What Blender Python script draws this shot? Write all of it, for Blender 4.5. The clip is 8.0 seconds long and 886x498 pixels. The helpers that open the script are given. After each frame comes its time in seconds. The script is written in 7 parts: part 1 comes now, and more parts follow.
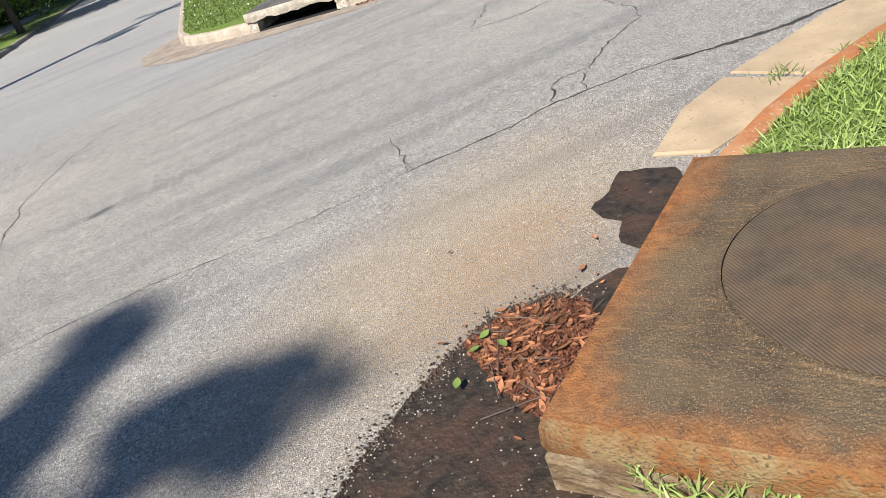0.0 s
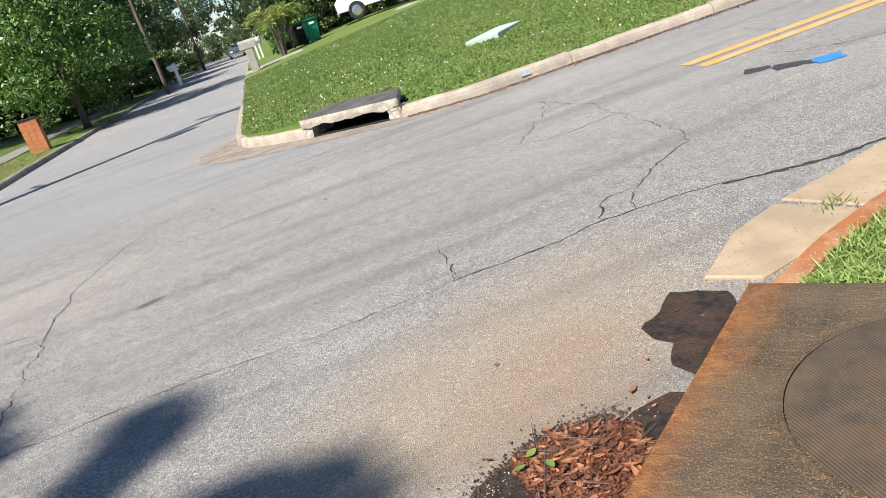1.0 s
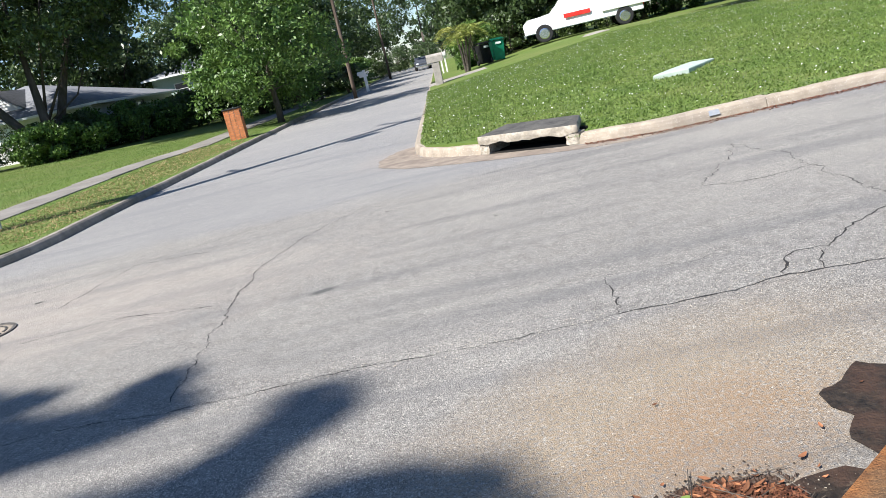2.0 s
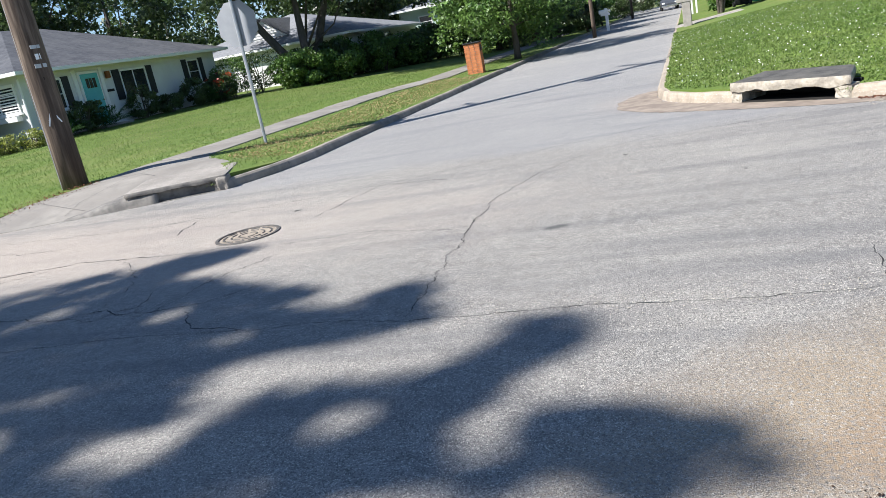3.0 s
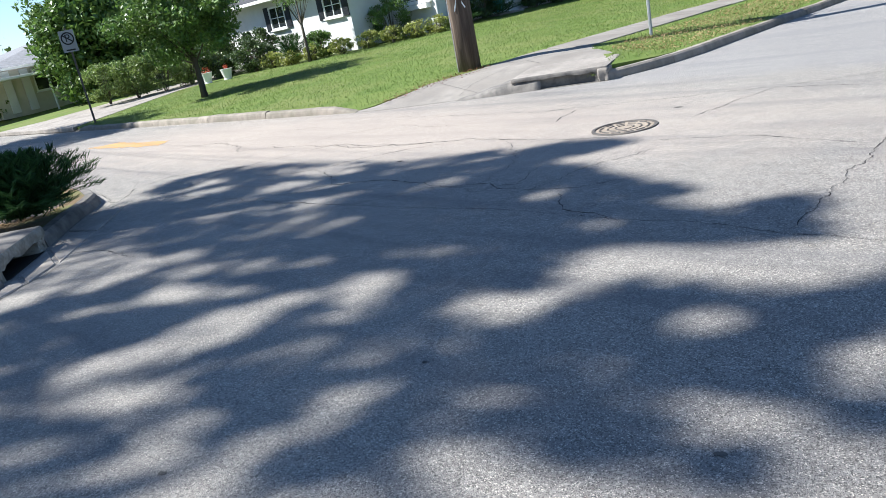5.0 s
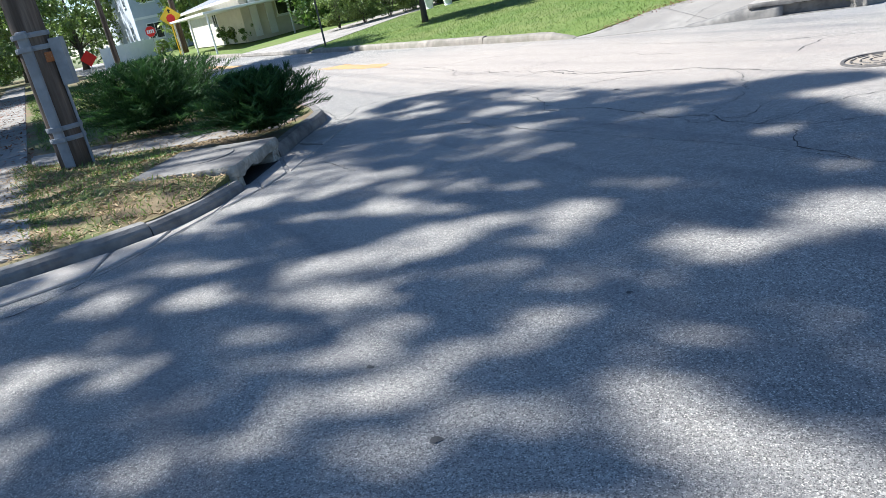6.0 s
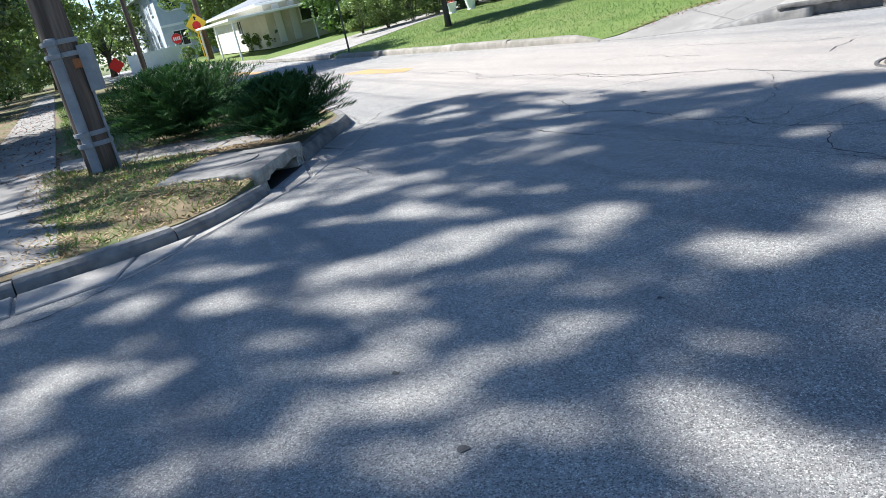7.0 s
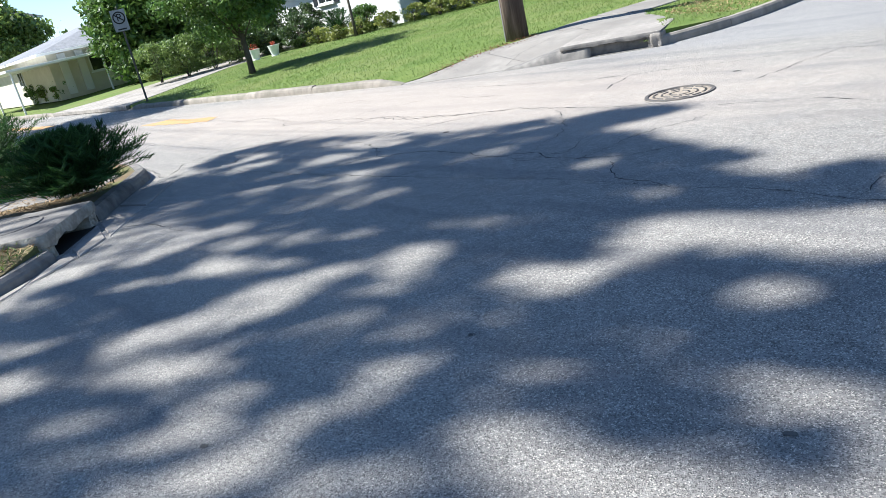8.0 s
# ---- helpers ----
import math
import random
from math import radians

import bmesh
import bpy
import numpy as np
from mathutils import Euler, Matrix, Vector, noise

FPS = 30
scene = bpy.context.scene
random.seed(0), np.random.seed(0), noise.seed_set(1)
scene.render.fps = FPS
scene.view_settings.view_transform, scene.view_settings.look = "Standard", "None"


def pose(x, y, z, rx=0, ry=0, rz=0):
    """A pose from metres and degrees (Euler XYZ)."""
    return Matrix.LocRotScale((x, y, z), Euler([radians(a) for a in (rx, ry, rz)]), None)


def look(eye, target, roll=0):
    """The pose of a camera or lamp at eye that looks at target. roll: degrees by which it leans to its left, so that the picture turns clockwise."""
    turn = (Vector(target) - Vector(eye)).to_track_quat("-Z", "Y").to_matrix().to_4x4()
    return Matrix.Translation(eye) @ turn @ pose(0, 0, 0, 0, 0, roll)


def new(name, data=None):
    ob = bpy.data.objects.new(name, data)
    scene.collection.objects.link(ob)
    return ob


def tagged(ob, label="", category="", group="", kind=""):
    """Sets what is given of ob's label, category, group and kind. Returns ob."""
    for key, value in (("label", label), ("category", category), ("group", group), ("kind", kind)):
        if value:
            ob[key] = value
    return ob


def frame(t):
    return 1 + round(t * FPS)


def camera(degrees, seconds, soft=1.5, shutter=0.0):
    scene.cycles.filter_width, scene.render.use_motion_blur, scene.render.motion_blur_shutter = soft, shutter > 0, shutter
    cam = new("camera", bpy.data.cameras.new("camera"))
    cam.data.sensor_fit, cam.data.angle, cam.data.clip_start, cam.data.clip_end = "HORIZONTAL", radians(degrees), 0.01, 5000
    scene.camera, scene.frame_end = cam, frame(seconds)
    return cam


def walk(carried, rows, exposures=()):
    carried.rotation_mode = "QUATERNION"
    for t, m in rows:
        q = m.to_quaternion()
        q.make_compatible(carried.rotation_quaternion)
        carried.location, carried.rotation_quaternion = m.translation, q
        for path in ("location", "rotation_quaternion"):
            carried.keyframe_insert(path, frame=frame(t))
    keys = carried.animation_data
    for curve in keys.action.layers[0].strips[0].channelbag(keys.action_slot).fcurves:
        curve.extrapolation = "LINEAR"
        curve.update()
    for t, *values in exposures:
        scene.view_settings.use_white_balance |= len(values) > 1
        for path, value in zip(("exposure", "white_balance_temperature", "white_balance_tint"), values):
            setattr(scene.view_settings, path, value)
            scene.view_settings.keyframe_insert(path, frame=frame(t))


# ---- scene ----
cam = camera(61.3, 8.0, soft=0.5)
PATH = [
    (0, (0.645, 0.412, 1.493), (0.947, 2.157, 0.565), -20.9),
    (0.5, (0.623, 0.413, 1.511), (1.014, 2.219, 0.746), -19.4),
    (1, (0.595, 0.426, 1.531), (0.924, 2.287, 0.875), -17.7),
    (1.2, (0.592, 0.42, 1.533), (0.875, 2.3, 0.912), -17.0),
    (2.3, (0.45, 0.331, 1.577), (0.227, 2.261, 1.101), -11.9),
    (2.5, (0.419, 0.307, 1.577), (0.067, 2.216, 1.096), -11.7),
    (3, (0.353, 0.288, 1.569), (-0.27, 2.113, 1.038), -11.2),
    (3.5, (0.316, 0.279, 1.557), (-0.472, 2.024, 0.981), -10.5),
    (4, (0.299, 0.276, 1.551), (-0.595, 1.961, 0.95), -10.4),
    (4.5, (0.287, 0.257, 1.555), (-0.812, 1.819, 0.962), -11.2),
    (5, (0.278, 0.193, 1.543), (-1.132, 1.475, 0.937), -11.3),
    (5.2, (0.283, 0.159, 1.539), (-1.233, 1.301, 0.909), -11.8),
    (6.3, (0.214, 0.172, 1.476), (-1.516, 0.929, 0.817), -12.1),
    (6.5, (0.196, 0.174, 1.473), (-1.545, 0.915, 0.823), -12.2),
    (7, (0.19, 0.177, 1.475), (-1.544, 0.935, 0.829), -12.7),
    (7.5, (0.196, 0.209, 1.48), (-1.46, 1.111, 0.815), -13.3),
    (8, (0.185, 0.279, 1.468), (-1.307, 1.448, 0.826), -12.9),
]
walk(cam, [(t, look(eye, target, roll)) for t, eye, target, roll in PATH], exposures=((0.0, 0.84, 6000, 10), (2.5, 0.9, 5700, 10), (4.5, 1.03, 5650, 9), (5.0, 1.1, 5620, 9), (6.5, 1.27, 5420, 8), (8.0, 1.24, 5530, 8)))

# ---- light ----
SUN_AZ = radians(180 + 41)      # where the sun stands, seen from above
SUN_EL = radians(48)
to_sun = Vector((math.cos(SUN_EL) * math.cos(SUN_AZ), math.cos(SUN_EL) * math.sin(SUN_AZ), math.sin(SUN_EL)))
world = bpy.data.worlds.new("sky")
scene.world = world
world.use_nodes = True
wn = world.node_tree
sky = wn.nodes.new("ShaderNodeTexSky")
sky.sky_type, sky.sun_disc = "NISHITA", False
sky.dust_density, sky.ozone_density = 0.3, 3.0
sky.sun_elevation, sky.sun_rotation = SUN_EL, math.pi / 2 - SUN_AZ
bg = next(n for n in wn.nodes if n.type == "BACKGROUND")
wn.links.new(sky.outputs[0], bg.inputs[0])
bg.inputs[1].default_value = 0.075
sun = new("sun", bpy.data.lights.new("sun", "SUN"))
sun.data.energy, sun.data.angle, sun.data.color = 5.6, radians(0.7), (1.0, 0.90, 0.76)
sun.matrix_world = Matrix.Translation((0, 0, 30)) @ to_sun.to_track_quat("Z", "Y").to_matrix().to_4x4()


# ---- materials ----
def surf(name, a, b, scale=3.0, c=None, cscale=0.4, cmix=0.5, rough=0.85, bump=0.3, bscale=60.0, speck=None, sscale=160.0,
         samt=0.15, metal=0.0, rand=0.0, spec=0.3, stretch=(1, 1, 1), island=0.0):
    """A two-scale surface: mottled a to b, patches of c, specks, bump."""
    m = bpy.data.materials.new(name)
    m.use_nodes = True
    nt = m.node_tree
    n, l = nt.nodes, nt.links
    p = next(q for q in n if q.type == "BSDF_PRINCIPLED")
    tc = n.new("ShaderNodeTexCoord")
    mp = n.new("ShaderNodeMapping")
    mp.inputs["Scale"].default_value = stretch
    l.new(tc.outputs["Object"], mp.inputs[0])

    def tex(sc, detail=4.0, ro=0.6):
        t = n.new("ShaderNodeTexNoise")
        t.inputs["Scale"].default_value, t.inputs["Detail"].default_value, t.inputs["Roughness"].default_value = sc, detail, ro
        l.new(mp.outputs[0], t.inputs["Vector"])
        return t.outputs["Fac"]

    def ramp(src, lo, hi):
        r = n.new("ShaderNodeMapRange")
        r.inputs["From Min"].default_value, r.inputs["From Max"].default_value = lo, hi
        l.new(src, r.inputs["Value"])
        return r.outputs[0]

    def mix(fac, x, y):
        mx = n.new("ShaderNodeMix")
        mx.data_type = "RGBA"
        for sock, v in ((mx.inputs[0], fac), (mx.inputs[6], x), (mx.inputs[7], y)):
            if isinstance(v, (int, float)):
                sock.default_value = v
            elif isinstance(v, tuple):
                sock.default_value = (*v, 1)
            else:
                l.new(v, sock)
        return mx.outputs[2]

    def times(x, k):
        q = n.new("ShaderNodeMath")
        q.operation = "MULTIPLY"
        l.new(x, q.inputs[0])
        if isinstance(k, (int, float)):
            q.inputs[1].default_value = k
        else:
            l.new(k, q.inputs[1])
        return q.outputs[0]

    col = mix(ramp(tex(scale), 0.32, 0.68), a, b)
    if c:
        col = mix(times(ramp(tex(cscale, 3.0), 0.45, 0.62), cmix), col, c)
    if speck:
        v = n.new("ShaderNodeTexVoronoi")
        v.inputs["Scale"].default_value = sscale
        l.new(mp.outputs[0], v.inputs["Vector"])
        sep = n.new("ShaderNodeSeparateColor")
        l.new(v.outputs["Color"], sep.inputs[0])
        col = mix(ramp(sep.outputs[0], 1 - samt, 1 - samt + 0.05), col, speck)
    if rand or island:
        if island:
            src = n.new("ShaderNodeNewGeometry").outputs["Random Per Island"]
        else:
            src = n.new("ShaderNodeObjectInfo").outputs["Random"]
        h = n.new("ShaderNodeHueSaturation")
        r = n.new("ShaderNodeMapRange")
        k = rand or island
        r.inputs["To Min"].default_value, r.inputs["To Max"].default_value = 1 - k, 1 + k
        l.new(src, r.inputs["Value"])
        l.new(r.outputs[0], h.inputs["Value"])
        l.new(col, h.inputs["Color"])
        col = h.outputs[0]
    l.new(col, p.inputs["Base Color"])
    p.inputs["Roughness"].default_value, p.inputs["Metallic"].default_value = rough, metal
    p.inputs["Specular IOR Level"].default_value = spec
    if bump:
        bn = n.new("ShaderNodeBump")
        bn.inputs["Strength"].default_value, bn.inputs["Distance"].default_value = bump, 0.01
        l.new(tex(bscale, 3.0), bn.inputs["Height"])
        l.new(bn.outputs[0], p.inputs["Normal"])
    m["col"] = 1
    return m, (nt, p, col, mix, ramp, tex, times)


def simple(name, a, b, **k):
    return surf(name, a, b, **k)[0]


def leafmat(name, a, b, gloss=0.45, spec=0.6):
    """Leaves: mottled from leaf to leaf, with light passing through."""
    m, (nt, p, col, mix, ramp, tex, times) = surf(name, a, b, scale=0.9, rough=gloss, bump=0, island=0.4, spec=spec)
    tr = nt.nodes.new("ShaderNodeBsdfTranslucent")
    add = nt.nodes.new("ShaderNodeMixShader")
    add.inputs[0].default_value = 0.3
    nt.links.new(col, tr.inputs[0])
    nt.links.new(p.outputs[0], add.inputs[1])
    nt.links.new(tr.outputs[0], add.inputs[2])
    nt.links.new(add.outputs[0], next(q for q in nt.nodes if q.type == "OUTPUT_MATERIAL").inputs[0])
    return m


def asphalt_material():
    """Worn grey asphalt with pale aggregate, streaks along the street and a tan silt stain by the south-east inlet."""
    m, (nt, p, col, mix, ramp, tex, times) = surf("asphalt", (0.23, 0.217, 0.197), (0.33, 0.313, 0.285), scale=9.0, c=(0.4, 0.375, 0.33), cscale=0.35,
                                                 cmix=0.5, rough=0.8, bump=1.0, bscale=180.0, speck=(0.66, 0.61, 0.53), sscale=230.0, samt=0.135, spec=0.35)
    n, l = nt.nodes, nt.links
    tc = n.new("ShaderNodeTexCoord")
    # dark aggregate
    v = n.new("ShaderNodeTexVoronoi")
    v.inputs["Scale"].default_value = 200.0
    l.new(tc.outputs["Object"], v.inputs["Vector"])
    sep = n.new("ShaderNodeSeparateColor")
    l.new(v.outputs["Color"], sep.inputs[0])
    col = mix(times(ramp(sep.outputs[1], 0.73, 0.79), 0.74), col, (0.055, 0.053, 0.05))
    # coarser mottling of the worn binder and scattered larger pale stones
    col = mix(times(ramp(tex(48.0, 6.0), 0.45, 0.6), 0.38), col, (0.14, 0.125, 0.115))
    v2 = n.new("ShaderNodeTexVoronoi")
    v2.inputs["Scale"].default_value = 115.0
    l.new(tc.outputs["Object"], v2.inputs["Vector"])
    sep2 = n.new("ShaderNodeSeparateColor")
    l.new(v2.outputs["Color"], sep2.inputs[0])
    col = mix(times(ramp(sep2.outputs[0], 0.94, 0.96), 0.42), col, (0.62, 0.58, 0.51))
    # tyre-worn streaks along the street
    st = n.new("ShaderNodeMapping")
    st.inputs["Scale"].default_value = (0.25, 2.6, 1)
    st.inputs["Rotation"].default_value = (0, 0, 0.12)
    l.new(tc.outputs["Object"], st.inputs[0])
    sn = n.new("ShaderNodeTexNoise")
    sn.inputs["Scale"].default_value, sn.inputs["Detail"].default_value = 1.0, 3.0
    l.new(st.outputs[0], sn.inputs["Vector"])
    col = mix(times(ramp(sn.outputs["Fac"], 0.5, 0.68), 0.45), col, (0.14, 0.138, 0.14))

    def blob(x, y, rx, ry, rot, lo, hi):
        mp = n.new("ShaderNodeMapping")
        mp.vector_type = "TEXTURE"
        mp.inputs["Location"].default_value = (x, y, 0)
        mp.inputs["Rotation"].default_value = (0, 0, rot)
        mp.inputs["Scale"].default_value = (rx, ry, 50)
        l.new(tc.outputs["Object"], mp.inputs[0])
        ln = n.new("ShaderNodeVectorMath")
        ln.operation = "LENGTH"
        l.new(mp.outputs[0], ln.inputs[0])
        ad = n.new("ShaderNodeMath")
        ad.operation = "ADD"
        l.new(ln.outputs["Value"], ad.inputs[0])
        l.new(times(tex(2.2, 4.0), 0.7), ad.inputs[1])
        r = n.new("ShaderNodeMapRange")
        r.inputs["From Min"].default_value, r.inputs["From Max"].default_value = lo, hi
        r.inputs["To Min"].default_value, r.inputs["To Max"].default_value = 1, 0
        l.new(ad.outputs[0], r.inputs["Value"])
        return r.outputs[0]

    grain = ramp(tex(55.0, 2.0), 0.3, 0.62)
    col = mix(times(times(blob(1.15, 3.1, 1.5, 0.8, 0.5, 0.7, 1.5), 0.8), grain), col, (0.36, 0.27, 0.165))
    col = mix(times(times(blob(1.3, 2.9, 0.7, 0.45, 0.6, 0.7, 1.4), 0.5), grain), col, (0.3, 0.17, 0.08))
    col = mix(times(blob(-10.0, 7.0, 9.0, 2.2, 0.0, 0.8, 1.5), 0.45), col, (0.48, 0.4, 0.33))
    col = mix(times(blob(0.2, 13.2, 1.3, 1.6, 0.0, 0.8, 1.4), 0.45), col, (0.36, 0.29, 0.23))
    # the side street: a smoother, bluer grey pavement north of the seam
    sp = n.new("ShaderNodeSeparateXYZ")
    l.new(tc.outputs["Object"], sp.inputs[0])
    ad = n.new("ShaderNodeMath")
    ad.operation = "ADD"
    l.new(sp.outputs["Y"], ad.inputs[0])
    l.new(times(tex(0.5, 4.0), 2.4), ad.inputs[1])
    col = mix(times(ramp(ad.outputs[0], 10.6, 11.3), 0.4), col, (0.25, 0.252, 0.26))
    col = mix(times(blob(-0.62, 5.97, 0.16, 0.07, 0.3, 0.8, 1.3), 0.7), col, (0.06, 0.06, 0.06))
    l.new(col, p.inputs["Base Color"])
    return m


def rusty_concrete():
    """Concrete stained orange by rusty water at the rim and grey-brown over the middle."""
    m, (nt, p, col, mix, ramp, tex, times) = surf("rusty_concrete", (0.055, 0.041, 0.025), (0.095, 0.068, 0.04), scale=9.0, c=(0.13, 0.095, 0.055), cscale=3.0, cmix=0.5,
                                                 rough=0.85, bump=0.9, bscale=130.0, speck=(0.2, 0.135, 0.075), sscale=330.0, samt=0.16)
    n, l = nt.nodes, nt.links
    tc = n.new("ShaderNodeTexCoord")
    sp = n.new("ShaderNodeSeparateXYZ")
    l.new(tc.outputs["Object"], sp.inputs[0])

    def rim(sock, lo, hi):
        ad = n.new("ShaderNodeMath")
        ad.operation = "ADD"
        l.new(sock, ad.inputs[0])
        l.new(times(tex(5.0, 5.0), 0.34), ad.inputs[1])
        r = n.new("ShaderNodeMapRange")
        r.inputs["From Min"].default_value, r.inputs["From Max"].default_value = lo, hi
        r.inputs["To Min"].default_value, r.inputs["To Max"].default_value = 1, 0
        l.new(ad.outputs[0], r.inputs["Value"])
        return r.outputs[0]

    rust = mix(ramp(tex(26.0, 5.0), 0.35, 0.62), (0.16, 0.052, 0.012), (0.34, 0.135, 0.035))
    col = mix(times(rim(sp.outputs["Y"], 0.15, 0.34), 0.8), col, rust)
    far = n.new("ShaderNodeMath")
    far.operation = "SUBTRACT"
    far.inputs[0].default_value = 1.36
    l.new(sp.outputs["X"], far.inputs[1])
    col = mix(times(rim(far.outputs[0], 0.17, 0.31), 0.85), col, rust)
    # pale scuffs
    st = n.new("ShaderNodeMapping")
    st.inputs["Scale"].default_value = (44.0, 3.0, 2.0)
    l.new(tc.outputs["Object"], st.inputs[0])
    sn = n.new("ShaderNodeTexNoise")
    sn.inputs["Scale"].default_value, sn.inputs["Detail"].default_value = 2.0, 5.0
    l.new(st.outputs[0], sn.inputs["Vector"])
    col = mix(times(ramp(sn.outputs["Fac"], 0.54, 0.7), 0.4), col, (0.26, 0.15, 0.065))
    # a chipped, paler lip on the near edge
    col = mix(times(rim(far.outputs[0], 0.13, 0.19), 0.6), col, (0.45, 0.24, 0.09))
    l.new(col, p.inputs["Base Color"])
    return m


M_ASPHALT = asphalt_material()
M_RUST = rusty_concrete()
M_RUSTFACE = simple("stained_broken_concrete", (0.2, 0.115, 0.045), (0.2, 0.07, 0.02), scale=22, c=(0.24, 0.18, 0.09), cscale=9, cmix=0.8, bump=1.0, bscale=90, speck=(0.1, 0.07, 0.04), samt=0.08)
M_LOWKERB = simple("mossy_kerb_concrete", (0.2, 0.178, 0.15), (0.3, 0.268, 0.225), scale=5, c=(0.13, 0.125, 0.09), cscale=1.6, bump=0.5, bscale=70, rand=0.12)
M_FADED = simple("faded_yellow_paint", (0.46, 0.26, 0.09), (0.36, 0.27, 0.17), scale=9, c=(0.5, 0.29, 0.08), cscale=3, bump=0.4, bscale=150)
M_ORANGE = simple("orange_stained_concrete", (0.33, 0.115, 0.035), (0.25, 0.11, 0.05), scale=8, c=(0.45, 0.3, 0.17), cscale=3, bump=0.4, speck=(0.45, 0.36, 0.25), samt=0.05)
M_TANCON = simple("tan_concrete", (0.31, 0.235, 0.15), (0.4, 0.305, 0.195), scale=5, c=(0.24, 0.185, 0.12), cscale=2, bump=0.35, speck=(0.25, 0.19, 0.13), samt=0.05, sscale=90, rand=0.06)
M_KERB = simple("kerb_concrete", (0.27, 0.225, 0.17), (0.38, 0.325, 0.255), scale=6, c=(0.2, 0.17, 0.14), cscale=2.2, bump=0.5, bscale=70, speck=(0.5, 0.47, 0.42), samt=0.06, rand=0.12)
M_GUTTER = simple("stained_gutter", (0.2, 0.165, 0.13), (0.3, 0.25, 0.2), scale=6, c=(0.14, 0.11, 0.09), cscale=2, bump=0.5, rand=0.08)
M_CONC = simple("old_concrete", (0.24, 0.22, 0.195), (0.34, 0.31, 0.275), scale=5, c=(0.17, 0.155, 0.135), cscale=1.2, bump=0.5, bscale=70, speck=(0.5, 0.47, 0.42), samt=0.05, rand=0.06)
# dark weathered concrete; at the southwest corner its darkness also stands for shade
M_DARKCON = simple("weathered_shade_dark_concrete", (0.10, 0.095, 0.09), (0.2, 0.185, 0.165), scale=6, c=(0.3, 0.28, 0.25), cscale=4, cmix=0.35, bump=0.6, bscale=60)
M_STAINED = simple("black_stained_concrete", (0.05, 0.048, 0.044), (0.1, 0.094, 0.084), scale=7, c=(0.15, 0.14, 0.12), cscale=4, cmix=0.4, bump=0.7, bscale=60)
M_FOOTING = simple("crumbling_footing_concrete", (0.22, 0.175, 0.11), (0.15, 0.095, 0.05), scale=24, c=(0.1, 0.06, 0.03), cscale=9, cmix=0.7, bump=1.0, bscale=60)
M_PALECON = simple("broken_concrete", (0.46, 0.42, 0.35), (0.3, 0.26, 0.2), scale=14, c=(0.12, 0.105, 0.085), cscale=5, bump=1.0, bscale=40)
M_WALK = simple("sidewalk_concrete", (0.2, 0.185, 0.165), (0.27, 0.25, 0.22), scale=4, c=(0.15, 0.135, 0.12), cscale=1.0, bump=0.35, rand=0.06)
# near-black that paints the shade inside the inlet openings
M_DARK = simple("hollow_shade_black", (0.012, 0.011, 0.01), (0.025, 0.022, 0.018), bump=0)
M_SILT = simple("wet_black_silt", (0.014, 0.011, 0.008), (0.045, 0.033, 0.023), scale=26, c=(0.075, 0.04, 0.025), cscale=5, rough=0.55, bump=0.8, bscale=60, speck=(0.35, 0.28, 0.2), samt=0.012, sscale=70)
M_CRACK = simple("crack", (0.022, 0.021, 0.02), (0.055, 0.052, 0.05), scale=8, bump=0)
M_GRASS = simple("lawn", (0.08, 0.128, 0.02), (0.122, 0.168, 0.033), scale=2.5, c=(0.19, 0.18, 0.07), cscale=0.45, cmix=0.3, rough=0.9, bump=0.8, bscale=35)
M_DRYGRASS = simple("dry_lawn", (0.12, 0.085, 0.045), (0.18, 0.135, 0.072), scale=4, c=(0.09, 0.13, 0.03), cscale=0.6, cmix=0.85, rough=0.95, bump=0.8, bscale=30)
M_EARTH = simple("far_ground", (0.09, 0.13, 0.04), (0.16, 0.16, 0.07), scale=0.2, c=(0.2, 0.18, 0.1), cscale=0.03, rough=0.95, bump=0)
M_BLADE = leafmat("grass_blade", (0.1, 0.165, 0.025), (0.168, 0.23, 0.046), 0.6)
M_PALEBLADE = leafmat("coarse_grass_blade", (0.22, 0.31, 0.07), (0.36, 0.42, 0.14), 0.6)
M_OAK = leafmat("oak_leaf", (0.04, 0.073, 0.022), (0.09, 0.132, 0.04), 0.42)
M_LEAF = leafmat("green_leaf", (0.08, 0.16, 0.032), (0.155, 0.24, 0.05))
M_BRIGHT = leafmat("bright_leaf", (0.13, 0.205, 0.045), (0.23, 0.3, 0.07))
M_PALM = leafmat("palm_leaf", (0.02, 0.055, 0.014), (0.05, 0.11, 0.026), 0.7, 0.25)
M_YELLOWLEAF = leafmat("variegated_leaf", (0.2, 0.26, 0.05), (0.33, 0.33, 0.08))
M_REDLEAF = leafmat("red_leaf", (0.3, 0.035, 0.02), (0.4, 0.1, 0.03))
M_STRAW = simple("dry_straw", (0.3, 0.2, 0.1), (0.42, 0.31, 0.17), scale=20, rough=0.8, bump=0, island=0.3)
M_DEBRIS = simple("brown_debris", (0.075, 0.026, 0.013), (0.17, 0.07, 0.036), scale=30, rough=0.7, bump=0, island=0.5)
M_DRYLEAF = simple("dry_leaf", (0.17, 0.062, 0.028), (0.32, 0.15, 0.07), scale=20, rough=0.6, bump=0, rand=0.6)
M_BARK = simple("bark", (0.06, 0.05, 0.04), (0.13, 0.11, 0.09), scale=6, bump=1.0, bscale=14, stretch=(1, 1, 0.25))
M_POLE = simple("weathered_pole_wood", (0.07, 0.05, 0.038), (0.18, 0.14, 0.108), scale=18, c=(0.04, 0.029, 0.022), cscale=5, cmix=0.75, bump=0.9, bscale=30, stretch=(1, 1, 0.08))
